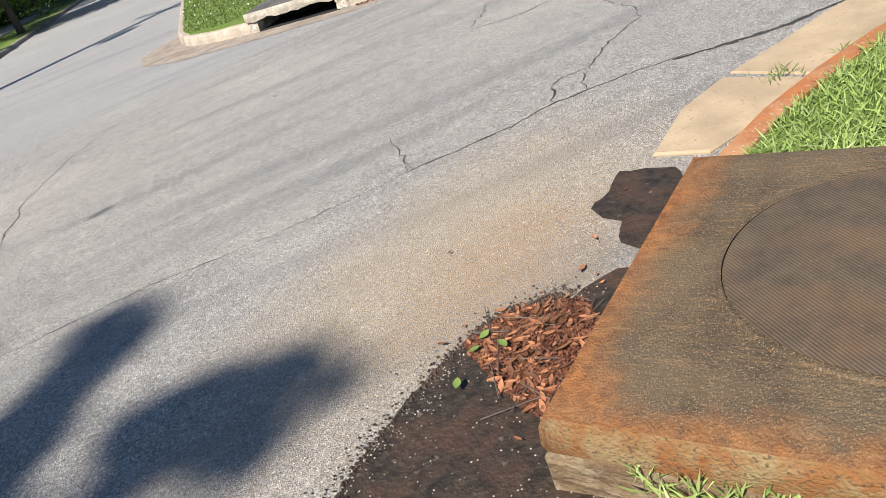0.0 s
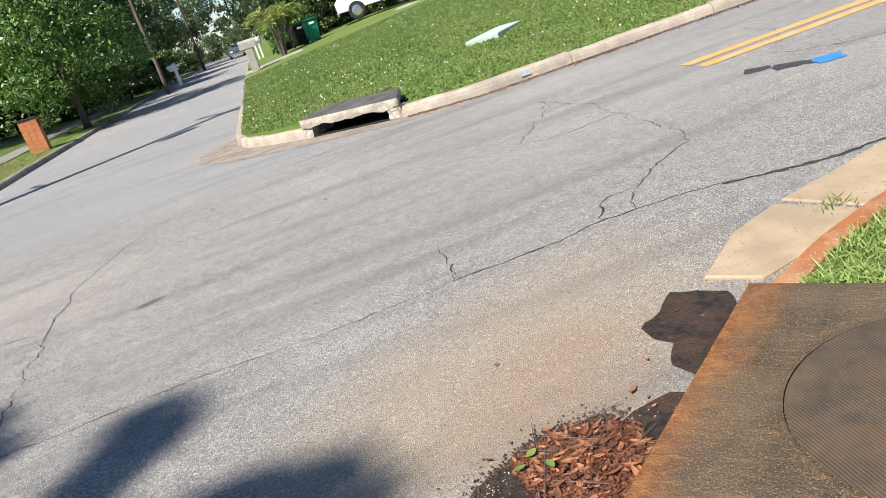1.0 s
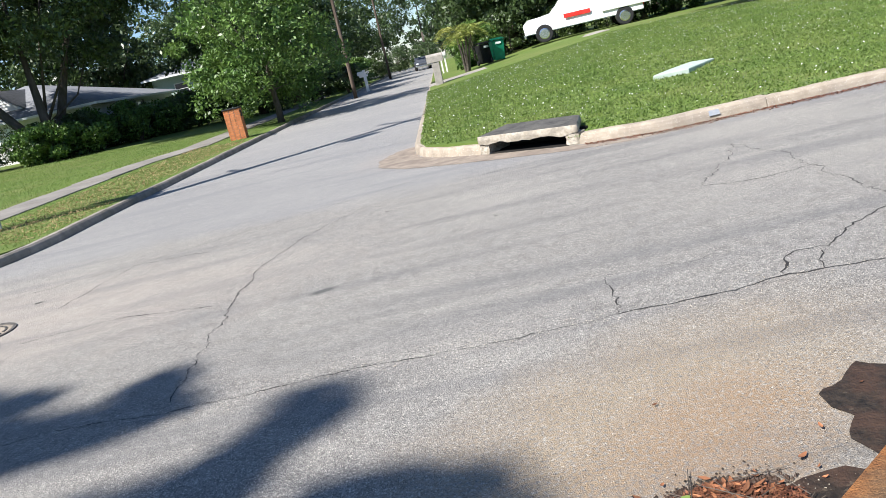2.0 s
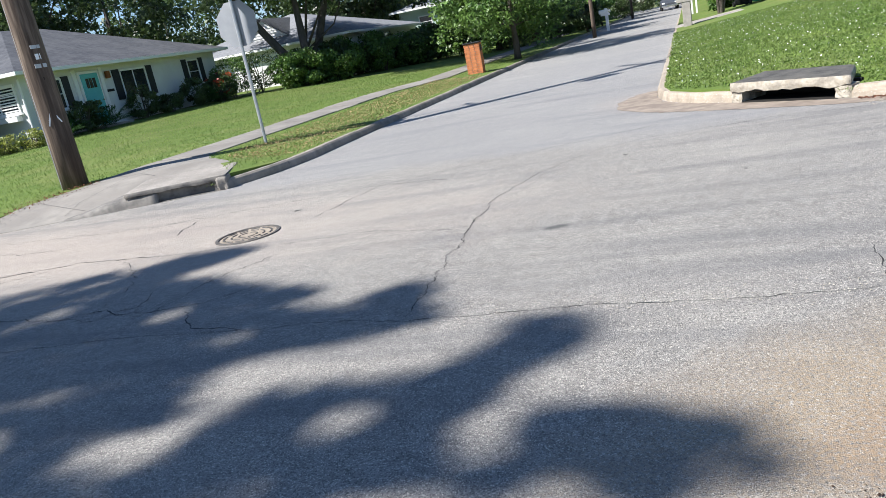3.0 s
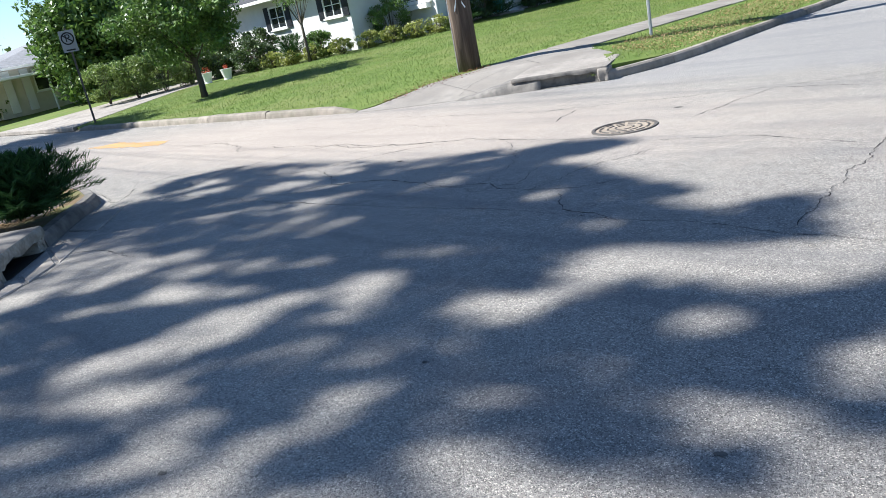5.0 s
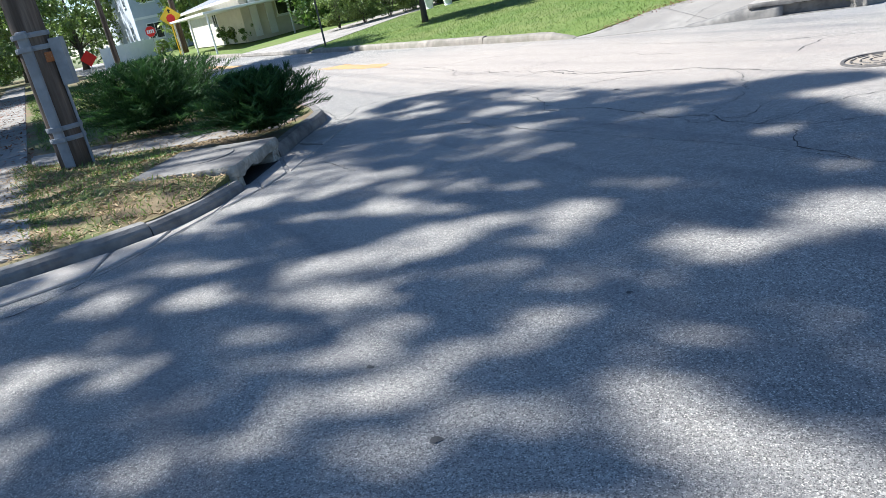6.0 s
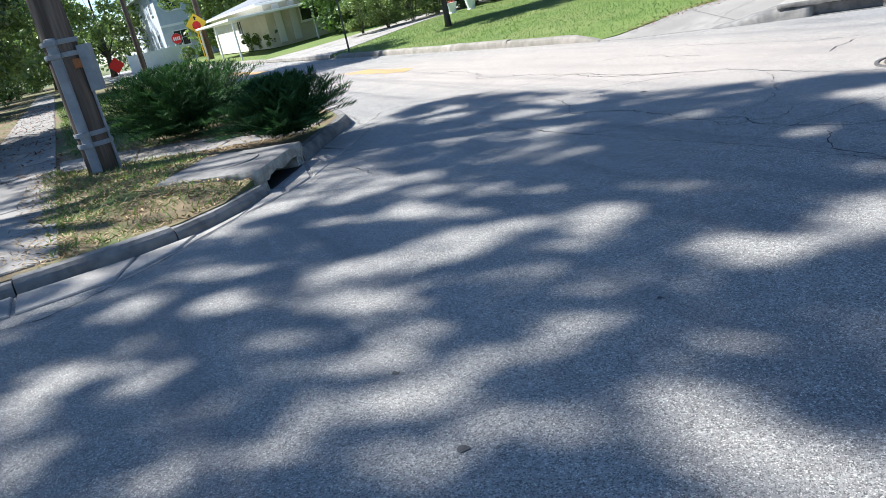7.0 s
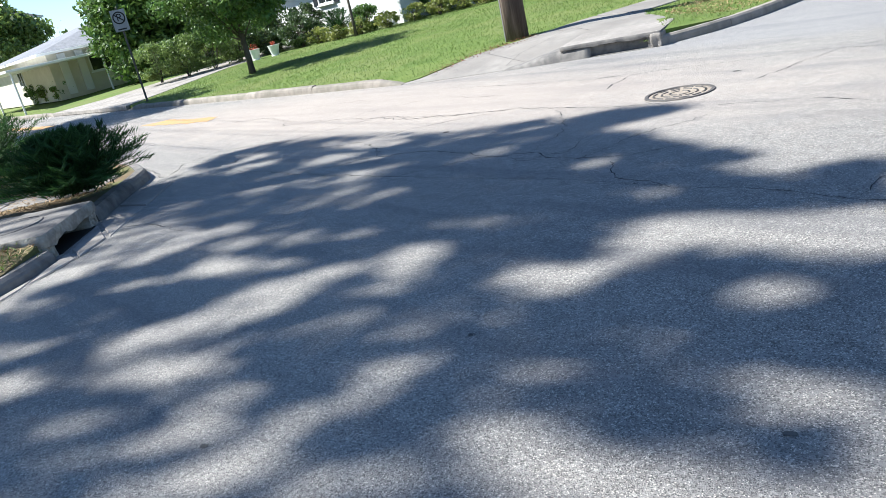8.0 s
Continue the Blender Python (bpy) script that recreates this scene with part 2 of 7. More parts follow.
M_GALV = simple("galvanised_steel", (0.38, 0.39, 0.4), (0.5, 0.51, 0.52), scale=6, rough=0.5, metal=0.6, bump=0.1)
M_GUARD = simple("dull_grey_steel", (0.2, 0.21, 0.225), (0.29, 0.3, 0.315), scale=5, c=(0.15, 0.15, 0.155), cscale=2, rough=0.6, bump=0.15)
M_SIGNBACK = simple("sign_back_aluminium", (0.3, 0.31, 0.33), (0.36, 0.37, 0.39), scale=3, rough=0.55, metal=0.4, bump=0)
M_SIGNGREEN = simple("sign_green", (0.0, 0.19, 0.11), (0.0, 0.22, 0.125), scale=3, rough=0.4, bump=0)
M_WHITE = simple("white_paint", (0.62, 0.63, 0.61), (0.7, 0.71, 0.69), scale=1.5, c=(0.62, 0.62, 0.6), cscale=0.7, cmix=0.4, rough=0.7, bump=0.25, bscale=40)
M_TRIM = simple("white_trim", (0.78, 0.78, 0.76), (0.82, 0.82, 0.8), scale=2, rough=0.5, bump=0)
M_ROOF = simple("dark_shingles", (0.045, 0.047, 0.055), (0.085, 0.087, 0.095), scale=5, c=(0.12, 0.12, 0.125), cscale=0.8, cmix=0.35, rough=0.95, bump=0.8, bscale=18, rand=0.15)
M_GREYROOF = simple("grey_shingles", (0.16, 0.165, 0.175), (0.24, 0.245, 0.26), scale=5, rough=0.95, bump=0.6, bscale=18, rand=0.08)
M_SHUTTER = simple("dark_shutter", (0.02, 0.024, 0.03), (0.03, 0.034, 0.04), scale=4, rough=0.5, bump=0)
M_TEAL = simple("teal_door_paint", (0.13, 0.42, 0.44), (0.16, 0.47, 0.49), scale=3, rough=0.45, bump=0)
M_CREAM = simple("cream_stucco", (0.62, 0.58, 0.47), (0.7, 0.66, 0.55), scale=2, rough=0.9, bump=0.3, bscale=40)
M_GREYWALL = simple("grey_siding", (0.46, 0.5, 0.55), (0.52, 0.56, 0.6), scale=2, rough=0.8, bump=0.2)
M_GREENWALL = simple("pale_green_siding", (0.36, 0.46, 0.42), (0.42, 0.52, 0.47), scale=2, rough=0.8, bump=0.2)
M_BRICK = simple("orange_brick", (0.42, 0.14, 0.055), (0.5, 0.2, 0.08), scale=12, rough=0.9, bump=0.5, rand=0.2)
M_MORTAR = simple("mortar", (0.4, 0.3, 0.22), (0.46, 0.36, 0.27), scale=12, rough=0.95, bump=0.4)
M_IRON = simple("cast_iron", (0.085, 0.08, 0.075), (0.15, 0.14, 0.13), scale=20, c=(0.2, 0.17, 0.14), cscale=9, rough=0.7, metal=0.5, bump=0.4)
M_YELLOWPAINT = simple("worn_yellow_paint", (0.52, 0.25, 0.055), (0.58, 0.32, 0.1), scale=14, c=(0.42, 0.33, 0.2), cscale=6, cmix=0.75, rough=0.8, bump=0.4, bscale=150)
M_PALEBLUE = simple("faded_blue_paint", (0.24, 0.27, 0.32), (0.33, 0.33, 0.33), scale=14, bump=0.4)
M_BLUEPAINT = simple("blue_paint", (0.03, 0.16, 0.6), (0.05, 0.2, 0.66), scale=14, rough=0.8, bump=0.4)
M_TAR = simple("black_tar", (0.03, 0.03, 0.03), (0.06, 0.058, 0.055), scale=14, rough=0.7, bump=0.4)
M_BLACK = simple("black_plastic", (0.012, 0.012, 0.013), (0.02, 0.02, 0.022), rough=0.5, bump=0)
M_RED = simple("red_paint", (0.6, 0.02, 0.015), (0.66, 0.04, 0.03), rough=0.5, bump=0)
M_SIGNYELLOW = simple("sign_yellow", (0.78, 0.5, 0.02), (0.82, 0.55, 0.04), rough=0.5, bump=0)
M_BIN = simple("green_plastic", (0.01, 0.16, 0.09), (0.015, 0.19, 0.11), rough=0.45, bump=0)
M_LIDGREEN = simple("pale_green_lid", (0.36, 0.43, 0.37), (0.44, 0.5, 0.44), scale=6, rough=0.7, bump=0.2)
M_RUBBER = simple("rubber", (0.015, 0.015, 0.016), (0.025, 0.025, 0.026), rough=0.8, bump=0)
M_CARWHITE = simple("white_car_paint", (0.75, 0.75, 0.75), (0.8, 0.8, 0.8), rough=0.25, bump=0, spec=0.5)
M_CARDARK = simple("dark_car_paint", (0.05, 0.055, 0.065), (0.07, 0.075, 0.085), rough=0.25, bump=0, spec=0.5)
M_CHROME = simple("chrome", (0.6, 0.6, 0.6), (0.7, 0.7, 0.7), rough=0.2, metal=1.0, bump=0)
M_GLASS = simple("window_glass", (0.02, 0.024, 0.028), (0.03, 0.035, 0.04), rough=0.06, bump=0, spec=0.8)
M_VINYL = simple("white_vinyl", (0.74, 0.76, 0.78), (0.8, 0.81, 0.82), rough=0.5, bump=0)
M_LAMP = simple("copper_lamp", (0.25, 0.1, 0.04), (0.35, 0.15, 0.06), rough=0.4, metal=0.7, bump=0)
M_BARSWHITE = simple("white_lettering", (0.75, 0.78, 0.76), (0.8, 0.8, 0.8), rough=0.5, bump=0)


# ---- mesh helpers ----
def mesh_of(name, verts, faces, mat, smooth=False):
    me = bpy.data.meshes.new(name)
    me.from_pydata([tuple(v) for v in verts], [], [tuple(f) for f in faces])
    me.materials.append(mat)
    if smooth:
        me.polygons.foreach_set("use_smooth", [True] * len(me.polygons))
    me.update()
    return me


def put(name, verts, faces, mat, parent=None, label="", smooth=False):
    ob = new(name, mesh_of(name, verts, faces, mat, smooth))
    if parent:
        ob.parent = parent
    if label:
        ob["label"] = label
    return ob


def part(name, bm, mat, parent, label="", smooth=False, m=None):
    """One bmesh as one mesh object under a thing or a part."""
    me = bpy.data.meshes.new(name)
    bmesh.ops.recalc_face_normals(bm, faces=bm.faces[:])
    if m is not None:
        bm.transform(m)
    bm.to_mesh(me)
    bm.free()
    me.materials.append(mat)
    if smooth:
        me.polygons.foreach_set("use_smooth", [True] * len(me.polygons))
    ob = new(name, me)
    if parent:
        ob.parent = parent
    if label:
        ob["label"] = label
    return ob


def thing(name, m, label, category, group="", kind=""):
    ob = new(name)
    ob.matrix_basis = m
    ob.empty_display_size = 0.2
    return tagged(ob, label, category, group, kind)


def bbox(x0, y0, z0, x1, y1, z1, bev=0.0, bm=None):
    """A box from corner to corner, its edges bevelled."""
    bm = bm or bmesh.new()
    r = bmesh.ops.create_cube(bm, size=1.0, matrix=Matrix.Translation(((x0 + x1) / 2, (y0 + y1) / 2, (z0 + z1) / 2))
                              @ Matrix.Diagonal((abs(x1 - x0), abs(y1 - y0), abs(z1 - z0), 1)))
    if bev:
        es = {e for v in r["verts"] for e in v.link_edges}
        bmesh.ops.bevel(bm, geom=list(es), offset=bev, segments=2, affect="EDGES", profile=0.5)
    return bm


def tube(pts, radii, seg=10, bm=None, cap=True):
    """A round, tapering limb along the points."""
    bm = bm or bmesh.new()
    rings = []
    for i, p in enumerate(pts):
        p = Vector(p)
        d = Vector(pts[min(i + 1, len(pts) - 1)]) - Vector(pts[max(i - 1, 0)])
        q = d.to_track_quat("Z", "Y")
        rings.append([bm.verts.new(p + q @ Vector((radii[i] * math.cos(a), radii[i] * math.sin(a), 0)))
                      for a in (2 * math.pi * k / seg for k in range(seg))])
    for a, b in zip(rings, rings[1:]):
        for k in range(seg):
            bm.faces.new((a[k], a[(k + 1) % seg], b[(k + 1) % seg], b[k]))
    if cap:
        bm.faces.new(rings[0])
        bm.faces.new(rings[-1])
    return bm


def prism(poly, z0, z1, bev=0.0):
    """A flat shape raised from z0 to z1."""
    bm = bmesh.new()
    lo = [bm.verts.new((x, y, z0)) for x, y in poly]
    hi = [bm.verts.new((x, y, z1)) for x, y in poly]
    bm.faces.new(lo)
    top = bm.faces.new(hi)
    n = len(poly)
    for i in range(n):
        bm.faces.new((lo[i], lo[(i + 1) % n], hi[(i + 1) % n], hi[i]))
    if bev:
        bmesh.ops.bevel(bm, geom=list(top.edges), offset=bev, segments=2, affect="EDGES", profile=0.5)
    return bm


def inside(x, y, poly):
    hit, n = False, len(poly)
    for i in range(n):
        (x0, y0), (x1, y1) = poly[i], poly[i - 1]
        if (y0 > y) != (y1 > y) and x < (x1 - x0) * (y - y0) / (y1 - y0) + x0:
            hit = not hit
    return hit


def sheet(name, poly, zf, step, mat, lift=0.0, parent=None):
    """A ground sheet over the outline, its height from zf, rolled slightly."""
    from mathutils import geometry
    pts = []
    n = len(poly)
    for i in range(n):
        a, b = Vector(poly[i]), Vector(poly[(i + 1) % n])
        k = max(1, int((b - a).length / step))
        pts += [a + (b - a) * j / k for j in range(k)]
    edge = [(i, (i + 1) % len(pts)) for i in range(len(pts))]
    xs, ys = [p[0] for p in poly], [p[1] for p in poly]
    y = min(ys) + step / 2
    while y < max(ys):
        x = min(xs) + step / 2
        while x < max(xs):
            if inside(x, y, poly):
                pts.append(Vector((x + random.uniform(-.2, .2) * step, y + random.uniform(-.2, .2) * step)))
            x += step
        y += step
    v, _, f, *_ = geometry.delaunay_2d_cdt(pts, edge, [], 1, 1e-4)
    verts = [(p.x, p.y, zf(p.x, p.y) + lift) for p in v]
    count = {}
    for t in f:
        for a, b in zip(t, t[1:] + t[:1]):
            count[(a, b)] = 1
    rim = [(a, b) for a, b in count if (b, a) not in count]
    faces = list(f)
    for a, b in rim:                       # a skirt down into the ground
        k = len(verts)
        verts += [(*verts[b][:2], -0.05), (*verts[a][:2], -0.05)]
        faces.append((b, a, k + 1, k))
    return put(name, verts, faces, mat, parent)


# ---- heights of the four corners ----
def z_nw(x, y):
    z = min(0.12 + 0.045 * max(0.0, min(-5.75 - x, y - 8.9)), 0.85)
    z += 0.1 * max(0.0, 1 - max(0.0, math.hypot(x + 7.6, y - 10.7) - 0.8) / 1.3)      # the rise round the inlet
    return z * min(1.0, 0.12 + math.hypot(x + 11.0, y - 8.9) / 1.5)                  # the foot of the ramp


def z_ne(x, y):
    return min(0.12 + 0.045 * max(0.0, min(x * 2, y - 10.2)), 0.85)


def z_sw(x, y):
    return 0.115 + 0.01 * max(0.0, min(-6.2 - x, 4 - y)) + 0.13 * min(1.0, 1.8 * max(0.0, 1 - math.hypot(x + 7.95, y - 1.05) / 1.35))


def z_se(x, y):
    return 0.115 + 0.015 * max(0.0, min(x - 1.2, 3 - y))


# kerb lines: the foot of the kerb on the street side
TILT = 0.028                              # the side street runs a little east of north
def sx(x, y):
    return x + TILT * max(0.0, y - 14)


KERB_NW_SIDE = [(sx(-5.75, y), y) for y in (95, 60, 40, 28, 20, 16, 13.5)] + [(-5.75, 12.3), (-5.9, 11.2), (-6.3, 10.25)]
KERB_NW_MAIN = [(-10.9, 8.86), (-14, 8.8), (-25.2, 8.75)]
KERB_NW_WEST = [(-34.1, 8.75), (-60, 8.75), (-110, 8.75)]
KERB_NE_SIDE = [(sx(0.1, y), y) for y in (95, 60, 40, 28, 20, 16, 14)] + [(0.1, 13.3), (0.2, 12.6), (0.55, 11.95), (1.1, 11.3)]
KERB_NE_MAIN = [(2.35, 10.25), (2.9, 9.95), (3.6, 9.85), (6, 9.9), (12, 9.95), (40, 10.0)]
KERB_SW_MAIN = [(-110, 3.9), (-30, 3.9), (-14, 3.9), (-10.6, 3.8), (-9.6, 3.55), (-8.95, 3.05), (-8.3, 2.6), (-7.95, 2.34)]
KERB_SW_SIDE = [(-6.85, 1.62), (-6.4, 1.22), (-6.15, 0.75), (-6.05, 0.2), (-6.05, -2), (-6.05, -30)]
KERB_SE_MAIN = [(2.12, 2.75), (2.6, 2.98), (3.2, 3.16), (4, 3.25), (8, 3.3), (40, 3.3)]
KERB_SE_SIDE = [(1.03, 1.5), (0.98, 1.2), (0.95, 0.4), (1.05, -1), (1.1, -30)]

# ---- ground and road ----
ground = put("ground", [(-900, -900, -0.06), (900, -900, -0.06), (900, 900, -0.06), (-900, 900, -0.06)], [(0, 1, 2, 3)], M_EARTH)
tagged(ground, "grassy flat ground reaching to the horizon", "ground", kind="structure")
road = put("road", [(x, y, -0.0) for y in (-30, 130) for x in (-110, 45)], [(0, 1, 3, 2)], M_ASPHALT)
tagged(road, "worn sunlit grey asphalt of the street crossing", "road", kind="structure")



def inset(line, side, d=0.13):
    """The line moved d metres into the lawn."""
    out = []
    for i, p in enumerate(line):
        t = (Vector(line[min(i + 1, len(line) - 1)]) - Vector(line[max(i - 1, 0)])).normalized()
        out.append((p[0] - t.y * side * d, p[1] + t.x * side * d))
    return out


LAWN_NW = inset(KERB_NW_SIDE, -1) + [(-6.9, 11.2), (-7.9, 12.4), (-8.5, 13.1), (-9.7, 13.3), (-10.0, 11.3), (-10.45, 9.9), (-10.7, 9.2)] + inset(KERB_NW_MAIN, -1) + inset(KERB_NW_WEST, -1) + [(-110, 95)]
LAWN_NE = inset(KERB_NE_SIDE, 1) + [(1.56, 11.83), (2.7, 10.85)] + inset(KERB_NE_MAIN, 1) + [(40, 95)]
LAWN_SW = inset(KERB_SW_MAIN, -1) + [(-8.55, 1.52), (-7.56, 0.74)] + inset(KERB_SW_SIDE, -1) + [(-110, -30)]
LAWN_SE = [(40, -30)] + inset(KERB_SE_SIDE, 1)[::-1] + [(1.08, 1.72), (1.8, 0.78), (2.78, 1.53), (2.05, 2.6)] + inset(KERB_SE_MAIN, -1)
for nm, poly, zf, mat, lab in (("lawn_northwest", LAWN_NW, z_nw, M_GRASS, "mown green lawn sloping up to the white house"),
                               ("lawn_northeast", LAWN_NE, z_ne, M_GRASS, "weedy green lawn with small white flowers"),
                               ("lawn_southwest", LAWN_SW, z_sw, M_DRYGRASS, "thin dry lawn with fallen leaves under the oak"),
                               ("lawn_southeast", LAWN_SE, z_se, M_GRASS, "green lawn beside the rusty inlet slab")):
    tagged(sheet(nm, poly, zf, 0.9 if zf is z_sw else 2.0, mat), lab, "lawn", kind="structure")


def kerb(name, line, mat, label, zf=None, width=0.16, height=0.14, piece=2.6, side=1, taper=0.0):
    """Kerb blocks laid end to end along the line; side: on which hand the lawn lies."""
    pts = [Vector(p) for p in line]
    root = thing(name, Matrix(), label, "kerb", kind="structure")
    dist = [0.0]
    for a, b in zip(pts, pts[1:]):
        dist.append(dist[-1] + (b - a).length)

    def at(s):
        s = min(max(s, 0.0), dist[-1])
        i = max(j for j in range(len(pts)) if dist[j] <= s + 1e-9)
        i = min(i, len(pts) - 2)
        d = (pts[i + 1] - pts[i]).normalized()
        return pts[i] + d * (s - dist[i]), d

    s = 0.0
    while s < dist[-1] - 0.05:
        ln = piece * random.uniform(0.8, 1.2)
        p0, _ = at(s)
        if (p0 - Vector((-3, 6))).length > 45:
            ln *= 8
        e = min(s + ln, dist[-1])
        steps = max(2, int((e - s) / 0.35)) if ln < 8 else 6
        bm = bmesh.new()
        rings = []
        dh = random.uniform(-0.012, 0.012)
        for k in range(steps + 1):
            q = s + 0.006 + (e - s - 0.012) * k / steps
            p, d = at(q)
            _, d2 = at(q + 0.2)
            _, d1 = at(q - 0.2)
            d = (d1 + d2).normalized()
            nrm = Vector((-d.y, d.x)) * side
            prof = [(0, -0.05), (0.015, 0.06), (0.03, height - 0.035), (0.06, height - 0.005), (width, height), (width + 0.01, -0.05)]
            low = min(1.0, 0.12 + min(q, dist[-1] - q) / taper) if taper else 1.0
            wob = noise.noise((p.x * 1.7, p.y * 1.7, 0)) * 0.012
            rings.append([bm.verts.new((p.x + nrm.x * (u + wob), p.y + nrm.y * (u + wob), v * low + (dh + wob if v > 0 else 0) * low)) for u, v in prof])
        for a, b in zip(rings, rings[1:]):
            for j in range(len(a) - 1):
                bm.faces.new((a[j], a[j + 1], b[j + 1], b[j]))
        bm.faces.new(rings[0])
        bm.faces.new(rings[-1])
        part("kerb_block", bm, mat, root)
        s = e
    return root


kerb("kerb_northwest_side", KERB_NW_SIDE, M_LOWKERB, "weathered grey concrete kerb along the verge", side=-1)
kerb("kerb_northwest_main", KERB_NW_MAIN, M_LOWKERB, "low weathered concrete kerb of the lawn", side=-1, taper=0.9)
kerb("kerb_northwest_west", KERB_NW_WEST, M_LOWKERB, "low weathered concrete kerb past the driveway", side=-1, taper=0.9)
kerb("kerb_northeast_side", KERB_NE_SIDE, M_KERB, "pale worn concrete kerb rounding the corner", side=1)
kerb("kerb_northeast_main", KERB_NE_MAIN, M_KERB, "tan-stained concrete kerb of the weedy lawn", side=1)
# southwest kerbs: shade under the oak is put into the darker concrete
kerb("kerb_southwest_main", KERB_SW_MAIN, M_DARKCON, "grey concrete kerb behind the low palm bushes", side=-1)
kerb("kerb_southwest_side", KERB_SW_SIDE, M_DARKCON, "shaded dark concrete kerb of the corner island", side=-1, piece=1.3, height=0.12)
kerb("kerb_southeast_main", KERB_SE_MAIN, M_ORANGE, "rust-orange stained concrete kerb", side=-1, piece=1.6)
kerb("kerb_southeast_side", KERB_SE_SIDE, M_RUSTFACE, "rust-stained broken concrete kerb beside the inlet", side=1, height=0.11, taper=0.5)


# ---- storm inlets at the four corners ----
def rough_block(x0, y0, z0, x1, y1, z1, amount):
    """A broken concrete block with worn, crumbling faces."""
    bm = bbox(x0, y0, z0, x1, y1, z1)
    bmesh.ops.subdivide_edges(bm, edges=bm.edges[:], cuts=9, use_grid_fill=True)
    for q in bm.verts:
        q.co += Vector((1, 1, 0.5)) * amount * (noise.noise(q.co * 9) + 0.6 * noise.noise(q.co * 27))
    return bm


def inlet(name, origin, yaw, w, d, h, top_mat, face_mat, label, thick=0.11, cover=None, crumble=0.02, plate=0.0, throat=0.55, inner=None, skew=0.0, pier_mat=None):
    """A slab over a kerb opening: x along the street edge, y into the verge."""
    root = thing(name, pose(*origin, 0, 0, yaw), label, "storm inlet")
    bm = bmesh.new()
    nx, ny = 26, 14
    grid = []
    for j in range(ny + 1):
        row = []
        for i in range(nx + 1):
            x, y = w * i / nx * (1 - skew * j / ny), d * j / ny
            q = noise.noise((x * 9, y * 9, origin[0]))
            edge = min(i, nx - i, j)
            drop = 0.012 if edge == 0 else 0.0
            sl = 0.02 * (y / d)
            row.append(bm.verts.new((x, y, h - drop + sl + (0.4 * crumble * q if edge == 1 else 0))))
        grid.append(row)
    for j in range(ny):
        for i in range(nx):
            bm.faces.new((grid[j][i], grid[j][i + 1], grid[j + 1][i + 1], grid[j + 1][i]))
    part("slab_top", bm, top_mat, root, smooth=True)
    # rim faces below the top, rough and bulging
    bm = bmesh.new()
    path = [(w * i / nx, 0.0) for i in range(nx + 1)]
    left = [(0.0, d * j / ny) for j in range(ny, 0, -1)]
    right = [(w * (1 - skew * j / ny), d * j / ny) for j in range(1, ny + 1)]
    loop = left + path + right
    rows = []
    for k, f in enumerate((0.0, 0.25, 0.6, 1.0)):
        r = []
        for x, y in loop:
            q = noise.noise((x * 4, y * 4, origin[0] + 3.0 * f)) + 0.35 * noise.noise((x * 11, y * 11, origin[0] + 5.0 * f))
            out = (0.004 + (0.01 + crumble) * abs(q)) * (0, 1, 1.3, 0.5)[k]
            nx_, ny_ = (-1 if x <= 0 else (1 if x >= w * (1 - skew * y / d) - 1e-6 else 0)), (-1 if y <= 0 else 0)
            r.append(bm.verts.new((x + nx_ * out, y + ny_ * out, h - 0.012 - f * (thick - 0.012) + 0.02 * y / d + (0.012 + crumble) * q * f)))
        rows.append(r)
    for a, b in zip(rows, rows[1:]):
        for i in range(len(a) - 1):
            bm.faces.new((a[i], a[i + 1], b[i + 1], b[i]))
    part("slab_edge", bm, face_mat, root, smooth=True)
    # shade below the slab, painted as a near-black underside
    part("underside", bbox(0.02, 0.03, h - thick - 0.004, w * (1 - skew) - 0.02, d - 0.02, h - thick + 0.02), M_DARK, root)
    # piers, throat and sill; without inner, the opening's shade is painted near-black
    part("pier", rough_block(-0.005, 0.02, -0.05, 0.16, d - 0.03, h - thick + 0.012, 0.008 + crumble * 0.3), pier_mat or face_mat, root)
    part("pier", rough_block(w - 0.2, -0.015 if plate else 0.008, -0.05, w + (0.025 if plate else 0.01), 0.2 if skew else d - 0.03, h - thick + 0.012, 0.012 + crumble * 0.5), pier_mat or face_mat, root)
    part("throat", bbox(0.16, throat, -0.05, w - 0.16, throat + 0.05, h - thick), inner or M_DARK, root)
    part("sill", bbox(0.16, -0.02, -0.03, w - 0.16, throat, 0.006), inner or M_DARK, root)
    if cover:
        cx, cy, r = cover
        bm = bmesh.new()
        ring = []
        for k in range(64):
            a = 2 * math.pi * k / 64
            ring.append([bm.verts.new((cx + q * math.cos(a), cy + q * math.sin(a), h + 0.02 * cy / d + zz)) for q, zz in ((r + 0.008, -0.004), (r + 0.003, 0.005), (r - 0.008, 0.003))])
        for k in range(64):
            a, b = ring[k], ring[(k + 1) % 64]
            for j in range(2):
                bm.faces.new((a[j], b[j], b[j + 1], a[j + 1]))
        part("cover_rim", bm, top_mat, root, smooth=True)
        if plate:
            bm = bmesh.new()
            c = bm.verts.new((cx, cy, h + 0.02 * cy / d + 0.006))
            rim = [bm.verts.new((cx + (r - 0.014) * math.cos(2 * math.pi * k / 64), cy + (r - 0.014) * math.sin(2 * math.pi * k / 64), h + 0.02 * cy / d + 0.006)) for k in range(64)]
            for k in range(64):
                bm.faces.new((c, rim[k], rim[(k + 1) % 64]))
            part("cover_plate", bm, M_COVER, root, "rusted ribbed round cover")
    return root


